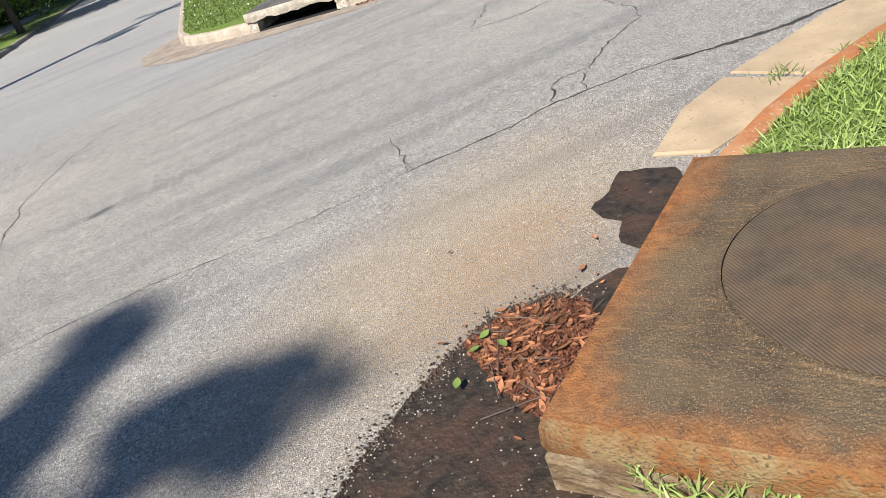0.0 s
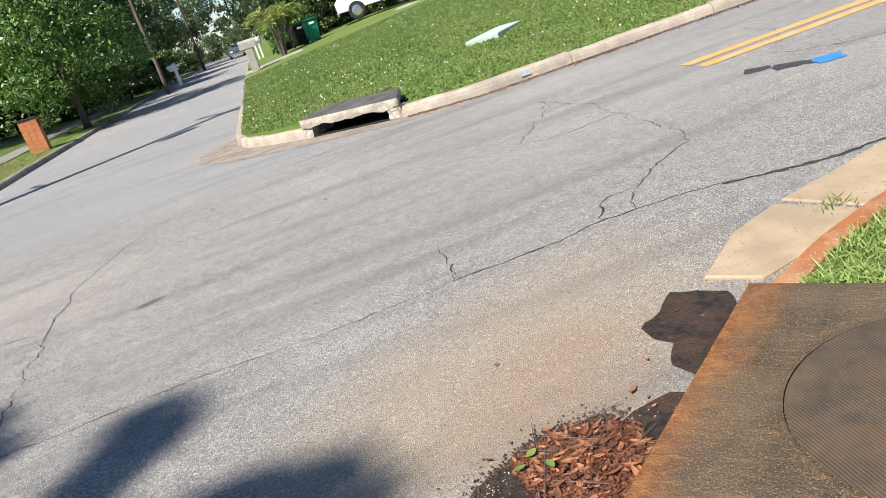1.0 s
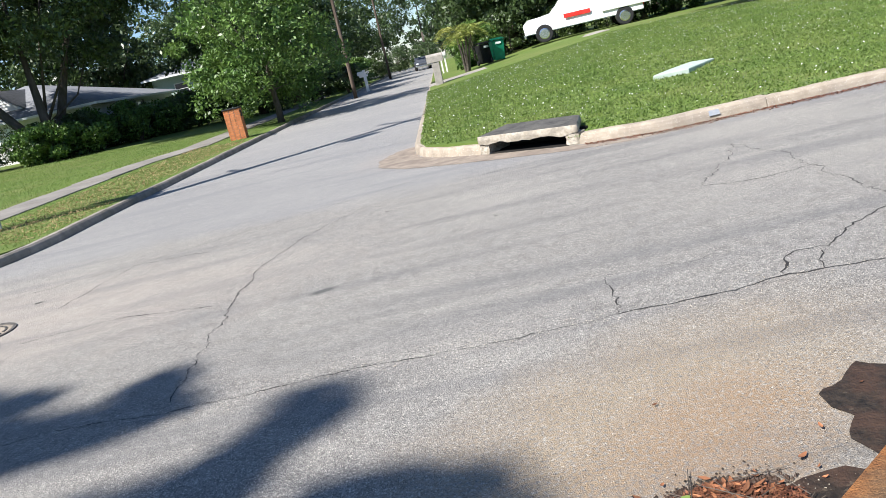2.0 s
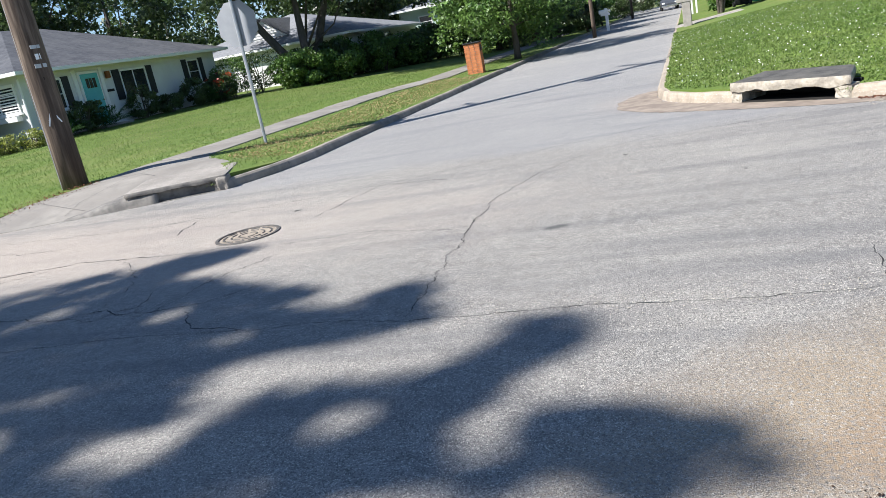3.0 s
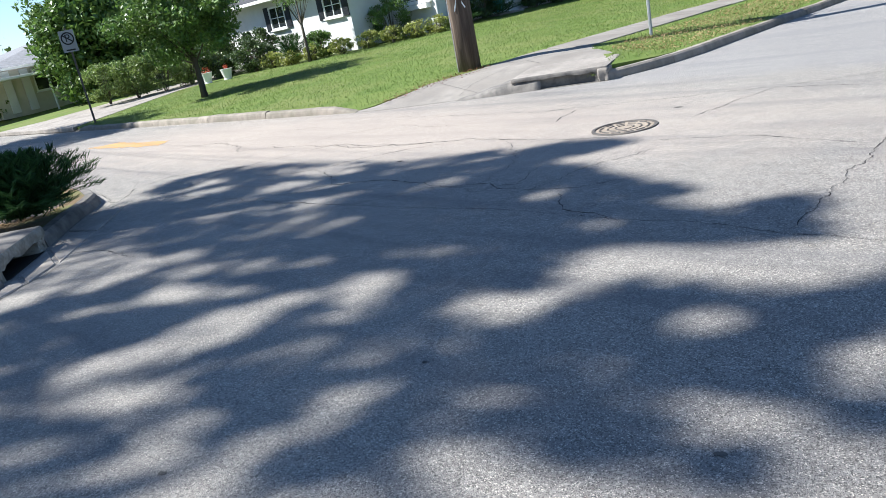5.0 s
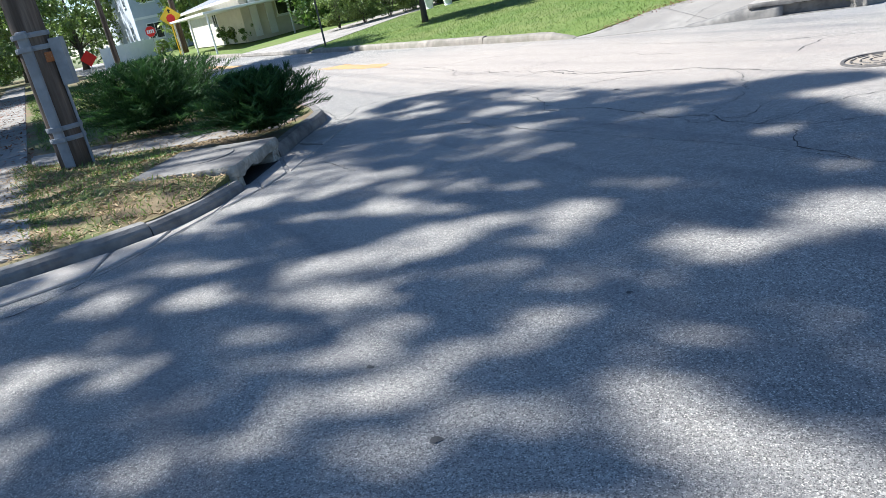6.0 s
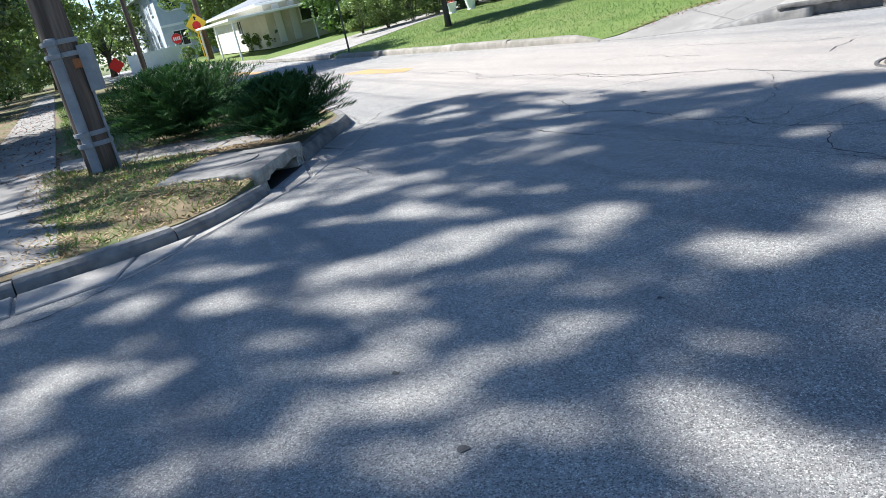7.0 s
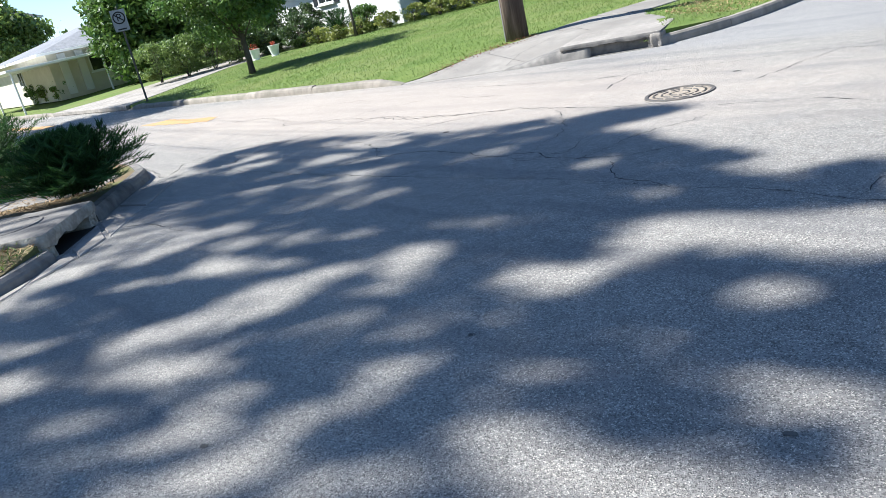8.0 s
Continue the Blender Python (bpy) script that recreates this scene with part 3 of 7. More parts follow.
def ribbed_cover():
    m, (nt, p, col, mix, ramp, tex, times) = surf("ribbed_rusty_cover", (0.05, 0.038, 0.027), (0.085, 0.062, 0.04), scale=9, c=(0.13, 0.075, 0.038), cscale=4, rough=0.75, bump=0.0, speck=(0.3, 0.25, 0.18), samt=0.008)
    w = nt.nodes.new("ShaderNodeTexWave")
    w.inputs["Scale"].default_value = 34.0
    tc = nt.nodes.new("ShaderNodeTexCoord")
    mp = nt.nodes.new("ShaderNodeMapping")
    mp.inputs["Rotation"].default_value = (0, 0, 0.75)
    nt.links.new(tc.outputs["Object"], mp.inputs[0])
    nt.links.new(mp.outputs[0], w.inputs["Vector"])
    dash = times(ramp(w.outputs["Fac"], 0.3, 0.7), ramp(tex(70.0, 2.0), 0.4, 0.6))
    nt.links.new(mix(times(dash, 0.25), col, (0.14, 0.098, 0.055)), p.inputs["Base Color"])
    b = nt.nodes.new("ShaderNodeBump")
    b.inputs["Strength"].default_value, b.inputs["Distance"].default_value = 0.5, 0.003
    nt.links.new(w.outputs["Fac"], b.inputs["Height"])
    nt.links.new(b.outputs[0], p.inputs["Normal"])
    return m


M_COVER = ribbed_cover()


def yaw_of(a, b):
    return math.degrees(math.atan2(b[1] - a[1], b[0] - a[0]))


inlet("storm_inlet", (1.99, 2.58, 0), yaw_of((1.99, 2.58), (0.96, 1.77)), 1.31, 1.45, 0.25, M_RUST, M_RUSTFACE,
      "rust-stained concrete inlet slab with a round ribbed cover", cover=(0.62, 0.72, 0.46), plate=1.0, crumble=0.008, thick=0.14, pier_mat=M_FOOTING)
inlet("storm_inlet", (1.1, 11.3, 0), yaw_of((1.1, 11.3), (2.35, 10.25)), 1.63, 0.72, 0.28, M_STAINED, M_PALECON,
      "dark concrete inlet slab with a broken pale front edge", crumble=0.022, thick=0.13, skew=0.2)
inlet_b = inlet("storm_inlet", (-7.75, 9.68, 0), yaw_of((-7.75, 9.68), (-6.3, 10.25)), 1.56, 1.2, 0.24, M_CONC, M_DARKCON,
      "low grey concrete inlet slab beside the sidewalk ramp", crumble=0.012, thick=0.08, throat=0.09, inner=M_DARKCON)
# sloping wing wall and chipped end block of the north-west inlet
bm = bmesh.new()
rows = []
for i in range(13):
    s = i / 12
    x = -0.95 + 1.42 * s
    top = 0.23 * s ** 0.8
    wob = 0.025 * noise.noise((x * 6, 1.0, 2.0))
    rows.append([bm.verts.new(q) for q in ((x, -0.03 + wob, -0.02), (x, -0.01 + wob, top * 0.45), (x, 0.03 + wob, top * 0.85), (x, 0.09, top + wob * 0.3), (x, 0.55, top + 0.008))])
for a, b in zip(rows, rows[1:]):
    for j in range(4):
        bm.faces.new((a[j], b[j], b[j + 1], a[j + 1]))
bm.faces.new(rows[-1])
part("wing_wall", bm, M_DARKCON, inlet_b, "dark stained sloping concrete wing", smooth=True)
bm = bbox(1.42, -0.03, -0.02, 1.58, 0.2, 0.2)
bmesh.ops.subdivide_edges(bm, edges=bm.edges[:], cuts=5, use_grid_fill=True)
for q in bm.verts:
    q.co += Vector((1, 1, 0.6)) * 0.035 * noise.noise(q.co * 11)
part("end_block", bm, M_CONC, inlet_b, "chipped pale concrete end block", smooth=True)
# southwest slab: top coloured darker to carry the tree shade
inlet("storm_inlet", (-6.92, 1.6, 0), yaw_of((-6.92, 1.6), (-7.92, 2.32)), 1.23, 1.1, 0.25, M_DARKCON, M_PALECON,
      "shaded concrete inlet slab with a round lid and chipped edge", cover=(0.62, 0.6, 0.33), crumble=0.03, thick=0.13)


# ---- foliage ----
def leaf_mesh(name, pos, size, mat, parent, label="", up=0.3, aspect=0.5, rng=None, axis=None, droop=0.0):
    """Many small pointed leaves, each a folded pair of triangles."""
    rng = rng or np.random.default_rng(1)
    n = len(pos)
    ax = rng.normal(size=(n, 3)) if axis is None else axis + rng.normal(size=(n, 3)) * 0.25
    ax[:, 2] -= droop
    ax /= np.linalg.norm(ax, axis=1)[:, None] + 1e-9
    nr = rng.normal(size=(n, 3))
    nr[:, 2] = np.abs(nr[:, 2]) + up
    sd = np.cross(ax, nr)
    sd /= np.linalg.norm(sd, axis=1)[:, None] + 1e-9
    nn = np.cross(sd, ax)
    s = size * rng.uniform(0.6, 1.3, n)[:, None]
    base = pos - ax * s * 0.5
    tip = pos + ax * s * 0.5
    r = pos + sd * s * aspect * 0.5 + nn * s * 0.06
    l = pos - sd * s * aspect * 0.5 + nn * s * 0.06
    v = np.stack([base, r, tip, l], 1).reshape(-1, 3)
    me = bpy.data.meshes.new(name)
    me.vertices.add(4 * n)
    me.vertices.foreach_set("co", v.astype(np.float32).ravel())
    me.loops.add(4 * n)
    me.loops.foreach_set("vertex_index", np.arange(4 * n, dtype=np.int32))
    me.polygons.add(n)
    me.polygons.foreach_set("loop_start", np.arange(0, 4 * n, 4, dtype=np.int32))
    me.update(calc_edges=True)
    me.materials.append(mat)
    ob = new(name, me)
    if parent:
        ob.parent = parent
    if label:
        ob["label"] = label
    return ob


def clumps(rng, centres, radius, per, flat=0.7):
    """Leaf places: clusters gathered toward the shell of each clump."""
    out = []
    for c in centres:
        d = rng.normal(size=(per, 3))
        d /= np.linalg.norm(d, axis=1)[:, None]
        r = radius * rng.uniform(0.55, 1.25) * rng.uniform(0.25, 1.0, per) ** 0.5
        out.append(np.array(c) + d * r[:, None] * (1, 1, flat))
    return np.concatenate(out)


def tree(base, height, spread, mat, label, seed, trunk=0.16, clump=0.7, nclump=40, per=160, leaf=0.16, low=0.35, lean=(0, 0), name="tree", limbs=3, centres=None, category="tree", flat=0.7, fork=None, keep=None, limb_to=None):
    rng = np.random.default_rng(seed)
    root = thing(name, pose(*base), label, category)
    top = np.array([lean[0], lean[1], height])
    cz, rz = height * (1 + low) / 2, height * (1 - low) / 2
    if centres is None:
        centres = []
        while len(centres) < nclump:
            d = rng.normal(size=3)
            d /= np.linalg.norm(d)
            k = rng.uniform(0.45, 1.0)
            p = np.array([d[0] * spread * k, d[1] * spread * k, cz + d[2] * rz * k])
            wob = 1 + 0.35 * noise.noise((p[0] * 0.6 + seed, p[1] * 0.6, p[2] * 0.6))
            centres.append(np.array([p[0] * wob + lean[0] * p[2] / height, p[1] * wob + lean[1] * p[2] / height, p[2]]))
    fk = fork or height * low * 0.75
    bm = tube([(0, 0, -0.15), (trunk * 0.15, 0, fk * 0.5), (lean[0] * 0.3, lean[1] * 0.3, fk), (lean[0] * 0.6, lean[1] * 0.6, height * 0.62)],
              [trunk * 1.35, trunk, trunk * 0.85, trunk * 0.3], 10)
    part("trunk", bm, M_BARK, root, smooth=True)
    bm = bmesh.new()
    ends = limb_to or centres
    for c in [ends[i] for i in rng.choice(len(ends), min(limbs * 3, len(ends)), replace=False)]:
        mid = np.array([c[0] * 0.45, c[1] * 0.45, fk + (c[2] - fk) * 0.45]) + rng.normal(size=3) * 0.15 * clump
        tube([(lean[0] * 0.25, lean[1] * 0.25, fk * 0.95), mid, c], [trunk * 0.3, trunk * 0.15, trunk * 0.04], 6, bm)
    part("limb", bm, M_BARK, root, smooth=True)
    pos = clumps(rng, centres, clump, per, flat)
    leaf_mesh("crown", pos if keep is None else pos[keep(pos)], leaf, mat, root, rng=rng)
    return root


def bush(base, r, h, mat, label, seed, n=2500, leaf=0.07, name="bush", sx_=1.0, sy_=1.0, mat2=None, category="bush"):
    rng = np.random.default_rng(seed)
    root = thing(name, pose(*base), label, category)
    bm = bmesh.new()
    for k in range(9):
        a = rng.uniform(0, 6.28)
        q = r * 0.6 * rng.uniform(0.3, 1)
        tube([(0.04 * math.cos(a), 0.04 * math.sin(a), -0.05), (q * 0.5 * math.cos(a) * sx_, q * 0.5 * math.sin(a) * sy_, h * 0.45), (q * math.cos(a) * sx_, q * math.sin(a) * sy_, h * 0.8)], [0.02, 0.014, 0.005], 5, bm)
    part("stem", bm, M_BARK, root)
    cs = []
    for k in range(26):
        d = rng.normal(size=3)
        d /= np.linalg.norm(d)
        cs.append((d[0] * r * 0.75 * sx_, d[1] * r * 0.75 * sy_, max(h * (0.5 + 0.42 * d[2]), h * 0.16)))
    leaf_mesh("leaves", clumps(rng, cs, r * 0.36, n // 26), leaf, mat, root, rng=rng)
    if mat2:
        cs2 = [cs[i] for i in rng.choice(26, 8, replace=False)]
        leaf_mesh("new_leaves", clumps(rng, [(x, y, z + 0.1 * h) for x, y, z in cs2], r * 0.25, 60), leaf, mat2, root, "red young leaves", rng=rng)
    return root


def palm_bush(base, r, h, label, seed, fronds=70, name="palm_bush"):
    """A low dense clump of feathery fronds."""
    rng = np.random.default_rng(seed)
    root = thing(name, pose(*base), label, "bush")
    bm = bmesh.new()
    P, A = [], []
    for k in range(fronds):
        a = rng.uniform(0, 2 * math.pi)
        el = rng.uniform(0.15, 1.45)
        ln = r * rng.uniform(0.75, 1.15)
        root_xy = rng.normal(size=2) * r * 0.18
        pts = []
        for s in np.linspace(0, 1, 9):
            x = ln * s * math.cos(el) * (1 + 0.15 * s)
            z = h * 1.05 * s * math.sin(el) * (1.15 - 0.45 * s * s) + 0.1
            pts.append(np.array([root_xy[0] + x * math.cos(a), root_xy[1] + x * math.sin(a), z]))
        tube(pts, [0.008 * (1 - 0.8 * i / 8) for i in range(9)], 4, bm, cap=False)
        d = np.array([math.cos(a) * math.cos(el), math.sin(a) * math.cos(el), math.sin(el)])
        sdv = np.cross(d, (0, 0, 1.0))
        sdv /= np.linalg.norm(sdv)
        for s in np.linspace(0.2, 1.0, 40):
            i = min(int(s * 8), 7)
            p = pts[i] + (pts[i + 1] - pts[i]) * (s * 8 - i)
            for sg in (-1, 1):
                ax = d * 0.75 + sdv * sg * 0.8 + np.array([0, 0, 0.25])
                ax /= np.linalg.norm(ax)
                P.append(p + ax * 0.07)
                A.append(ax)
    part("stem", bm, M_PALM, root)
    leaf_mesh("fronds", np.array(P), 0.15, M_PALM, root, aspect=0.075, rng=rng, axis=np.array(A))
    return root


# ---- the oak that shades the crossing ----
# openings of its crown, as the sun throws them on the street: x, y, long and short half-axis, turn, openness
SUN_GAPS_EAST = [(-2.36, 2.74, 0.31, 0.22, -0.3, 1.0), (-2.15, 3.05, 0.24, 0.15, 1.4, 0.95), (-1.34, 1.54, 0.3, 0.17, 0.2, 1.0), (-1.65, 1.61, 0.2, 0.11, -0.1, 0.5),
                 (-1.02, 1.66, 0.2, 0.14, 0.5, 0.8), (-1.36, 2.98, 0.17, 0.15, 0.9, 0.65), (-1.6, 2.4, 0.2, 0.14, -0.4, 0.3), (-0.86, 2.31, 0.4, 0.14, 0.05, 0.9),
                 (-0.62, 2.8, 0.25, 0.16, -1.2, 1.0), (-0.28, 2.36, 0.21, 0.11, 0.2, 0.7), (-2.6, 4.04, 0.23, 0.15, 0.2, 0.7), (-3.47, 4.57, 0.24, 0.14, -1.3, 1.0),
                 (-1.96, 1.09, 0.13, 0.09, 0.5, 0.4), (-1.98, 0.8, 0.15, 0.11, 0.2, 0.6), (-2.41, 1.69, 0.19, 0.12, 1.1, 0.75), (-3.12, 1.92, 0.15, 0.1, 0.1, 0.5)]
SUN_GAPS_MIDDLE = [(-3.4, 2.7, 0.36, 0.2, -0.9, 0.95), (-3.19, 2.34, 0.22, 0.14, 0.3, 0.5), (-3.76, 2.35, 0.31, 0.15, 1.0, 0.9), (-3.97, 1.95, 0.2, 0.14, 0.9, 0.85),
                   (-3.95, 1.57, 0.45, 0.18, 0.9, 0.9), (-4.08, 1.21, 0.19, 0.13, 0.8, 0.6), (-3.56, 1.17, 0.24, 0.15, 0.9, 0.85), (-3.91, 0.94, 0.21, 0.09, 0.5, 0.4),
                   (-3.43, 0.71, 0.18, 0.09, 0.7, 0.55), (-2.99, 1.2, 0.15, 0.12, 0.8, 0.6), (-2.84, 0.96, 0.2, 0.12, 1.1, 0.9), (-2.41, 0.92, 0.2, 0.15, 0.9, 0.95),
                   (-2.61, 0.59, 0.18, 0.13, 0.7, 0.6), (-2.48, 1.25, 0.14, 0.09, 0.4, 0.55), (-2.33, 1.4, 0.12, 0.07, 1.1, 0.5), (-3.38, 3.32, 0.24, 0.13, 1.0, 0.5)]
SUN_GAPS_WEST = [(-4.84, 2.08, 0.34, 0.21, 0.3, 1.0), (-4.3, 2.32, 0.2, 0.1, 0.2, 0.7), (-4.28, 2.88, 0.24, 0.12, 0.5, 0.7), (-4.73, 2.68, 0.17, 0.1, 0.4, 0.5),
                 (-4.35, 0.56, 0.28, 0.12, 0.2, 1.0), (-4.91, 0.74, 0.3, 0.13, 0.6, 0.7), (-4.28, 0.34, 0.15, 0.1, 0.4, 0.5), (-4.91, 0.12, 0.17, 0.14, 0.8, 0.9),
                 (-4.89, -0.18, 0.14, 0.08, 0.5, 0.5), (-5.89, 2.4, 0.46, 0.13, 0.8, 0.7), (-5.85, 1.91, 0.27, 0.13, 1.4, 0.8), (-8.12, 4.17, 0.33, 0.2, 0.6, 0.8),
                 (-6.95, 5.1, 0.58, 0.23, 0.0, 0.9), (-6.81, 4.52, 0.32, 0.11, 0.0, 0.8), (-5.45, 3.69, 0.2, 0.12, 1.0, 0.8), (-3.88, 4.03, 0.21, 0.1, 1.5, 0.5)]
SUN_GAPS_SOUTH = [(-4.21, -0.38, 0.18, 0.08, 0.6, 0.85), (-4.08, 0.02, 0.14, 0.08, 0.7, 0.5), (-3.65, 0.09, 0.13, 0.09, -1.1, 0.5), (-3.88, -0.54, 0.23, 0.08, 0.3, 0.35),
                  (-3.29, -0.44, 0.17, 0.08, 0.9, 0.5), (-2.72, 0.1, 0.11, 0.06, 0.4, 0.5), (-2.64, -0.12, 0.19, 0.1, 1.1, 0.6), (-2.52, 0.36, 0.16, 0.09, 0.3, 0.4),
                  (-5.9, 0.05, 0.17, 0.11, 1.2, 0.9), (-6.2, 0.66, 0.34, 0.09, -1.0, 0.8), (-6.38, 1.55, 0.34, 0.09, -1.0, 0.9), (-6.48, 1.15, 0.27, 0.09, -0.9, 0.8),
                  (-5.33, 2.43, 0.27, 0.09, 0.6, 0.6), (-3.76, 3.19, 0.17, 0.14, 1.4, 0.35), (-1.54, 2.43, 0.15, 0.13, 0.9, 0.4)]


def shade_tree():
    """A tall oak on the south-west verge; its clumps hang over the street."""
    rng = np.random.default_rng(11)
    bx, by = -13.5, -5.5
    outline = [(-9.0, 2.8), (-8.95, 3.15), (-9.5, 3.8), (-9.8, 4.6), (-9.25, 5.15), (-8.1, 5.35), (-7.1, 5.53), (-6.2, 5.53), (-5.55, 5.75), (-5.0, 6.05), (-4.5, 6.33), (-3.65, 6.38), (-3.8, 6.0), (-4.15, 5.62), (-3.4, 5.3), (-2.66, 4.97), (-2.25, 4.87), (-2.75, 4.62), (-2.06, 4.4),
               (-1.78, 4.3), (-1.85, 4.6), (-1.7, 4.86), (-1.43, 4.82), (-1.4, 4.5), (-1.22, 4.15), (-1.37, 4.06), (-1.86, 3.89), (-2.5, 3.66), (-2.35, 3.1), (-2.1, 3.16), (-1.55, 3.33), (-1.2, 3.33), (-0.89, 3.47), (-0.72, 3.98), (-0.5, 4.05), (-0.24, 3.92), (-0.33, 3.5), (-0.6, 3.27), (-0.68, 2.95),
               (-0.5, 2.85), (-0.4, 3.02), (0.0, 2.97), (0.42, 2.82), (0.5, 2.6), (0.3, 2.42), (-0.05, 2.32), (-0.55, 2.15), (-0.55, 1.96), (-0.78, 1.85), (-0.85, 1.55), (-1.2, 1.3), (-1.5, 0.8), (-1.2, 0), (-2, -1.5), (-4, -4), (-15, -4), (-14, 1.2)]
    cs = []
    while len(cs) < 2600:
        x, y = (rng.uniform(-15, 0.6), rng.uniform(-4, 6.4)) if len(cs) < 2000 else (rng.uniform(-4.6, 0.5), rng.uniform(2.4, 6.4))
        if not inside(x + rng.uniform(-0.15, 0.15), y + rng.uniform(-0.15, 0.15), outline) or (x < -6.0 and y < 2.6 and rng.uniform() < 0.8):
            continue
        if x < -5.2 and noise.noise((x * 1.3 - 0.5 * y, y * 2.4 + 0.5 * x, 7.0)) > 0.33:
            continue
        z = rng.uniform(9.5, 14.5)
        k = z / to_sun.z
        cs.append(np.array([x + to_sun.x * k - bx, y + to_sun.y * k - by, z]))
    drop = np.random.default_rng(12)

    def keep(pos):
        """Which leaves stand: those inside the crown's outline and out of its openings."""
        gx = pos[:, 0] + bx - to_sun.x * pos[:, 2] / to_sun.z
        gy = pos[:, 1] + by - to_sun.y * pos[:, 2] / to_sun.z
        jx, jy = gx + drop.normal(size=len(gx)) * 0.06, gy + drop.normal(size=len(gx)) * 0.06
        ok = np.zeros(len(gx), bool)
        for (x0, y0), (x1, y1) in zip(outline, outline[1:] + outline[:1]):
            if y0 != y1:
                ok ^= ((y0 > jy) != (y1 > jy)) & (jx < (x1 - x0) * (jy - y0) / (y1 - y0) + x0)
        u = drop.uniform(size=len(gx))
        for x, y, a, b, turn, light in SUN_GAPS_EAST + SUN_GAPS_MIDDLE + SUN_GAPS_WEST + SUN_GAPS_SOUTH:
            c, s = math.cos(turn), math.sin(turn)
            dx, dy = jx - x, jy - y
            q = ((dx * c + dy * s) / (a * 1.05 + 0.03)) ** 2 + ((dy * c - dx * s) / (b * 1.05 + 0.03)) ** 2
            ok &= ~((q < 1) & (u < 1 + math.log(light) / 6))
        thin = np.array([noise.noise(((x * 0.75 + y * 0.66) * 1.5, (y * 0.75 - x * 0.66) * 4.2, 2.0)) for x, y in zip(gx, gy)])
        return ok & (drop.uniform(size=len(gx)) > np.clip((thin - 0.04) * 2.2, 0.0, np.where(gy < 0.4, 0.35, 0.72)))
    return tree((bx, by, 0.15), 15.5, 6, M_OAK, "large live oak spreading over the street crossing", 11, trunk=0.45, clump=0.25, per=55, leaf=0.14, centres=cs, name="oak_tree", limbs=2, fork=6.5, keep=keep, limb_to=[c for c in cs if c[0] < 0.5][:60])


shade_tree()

# ---- sidewalks, gutters and driveways ----
def paving(name, polys, zf, mat, label, lift=0.03, step=0.5, kind="structure"):
    """Slabs laid with open joints, each a piece with its own height."""
    root = thing(name, Matrix(), label, "sidewalk", kind=kind)
    for poly in polys:
        c = Vector((sum(p[0] for p in poly) / len(poly), sum(p[1] for p in poly) / len(poly)))
        q = [Vector(p) + (c - Vector(p)).normalized() * 0.008 for p in poly]
        dz = random.uniform(-0.008, 0.008) + lift
        bm = bmesh.new()
        hi = [bm.verts.new((p.x, p.y, zf(p.x, p.y) + dz)) for p in q]
        lo = [bm.verts.new((p.x, p.y, zf(p.x, p.y) - 0.1)) for p in q]
        top = bm.faces.new(hi)
        for i in range(len(q)):
            bm.faces.new((lo[i], lo[(i + 1) % len(q)], hi[(i + 1) % len(q)], hi[i]))
        bmesh.ops.bevel(bm, geom=list(top.edges), offset=0.01, segments=1, affect="EDGES")
        part("slab", bm, mat, root)
    return root


def strip(p0, p1, w, n, wob=0.0):
    """Quads of a straight walk from p0 to p1."""
    a, b = Vector(p0), Vector(p1)
    d = (b - a) / n
    nr = Vector((-d.y, d.x)).normalized() * w / 2
    return [[a + d * i - nr, a + d * (i + 1) - nr, a + d * (i + 1) + nr, a + d * i + nr] for i in range(n)]


paving("sidewalk_north", strip((-9.1, 13.2), (-8.75, 23.7), 1.1, 7) + strip((-8.73, 23.75), (-7.9, 27.0), 1.1, 2) + strip((-7.88, 27.05), (-7.2, 60), 1.1, 22), z_nw, M_WALK, "grey concrete sidewalk along the verge of the lawn")


def z_ramp(x, y):
    d = Vector((x + 11.3, y - 8.85)).dot(Vector((-0.23, 0.973)))
    return min(z_nw(x, y) + 0.005, 0.0 + 0.14 * max(0.0, d) / 0.9)


ramp = sheet("sidewalk_ramp", [(-11.3, 8.87), (-10.2, 8.95), (-8.4, 9.5), (-7.78, 9.72), (-8.2, 10.85), (-6.8, 11.35), (-7.8, 12.4), (-8.5, 13.18), (-9.7, 13.2), (-10.05, 11.3), (-10.5, 9.9), (-10.95, 9.1)], z_ramp, 0.4, M_WALK, 0.006)
tagged(ramp, "worn grey concrete sidewalk ramp at the corner", "sidewalk", kind="structure")
# the rounded shoulder at the west end of that inlet
bm = bmesh.new()
rows = []
for i in range(9):
    f = i / 8
    x0, y0 = -7.62 - 1.08 * f, 9.73 - 0.41 * f
    h = 0.2 * (1 - f) ** 1.3 + 0.02
    rows.append([bm.verts.new((x0 + u * -0.366, y0 + u * 0.93, z)) for u, z in ((0.05, -0.02), (0.05, h * 0.75), (0.1, h), (0.5, h), (1.25, h), (1.4, 0.0))])
for a, b in zip(rows, rows[1:]):
    for j in range(5):
        bm.faces.new((a[j], a[j + 1], b[j + 1], b[j]))
sh = part("kerb_shoulder", bm, M_DARKCON, None, smooth=True)
tagged(sh, "rounded worn concrete shoulder of the inlet", "kerb", kind="structure")

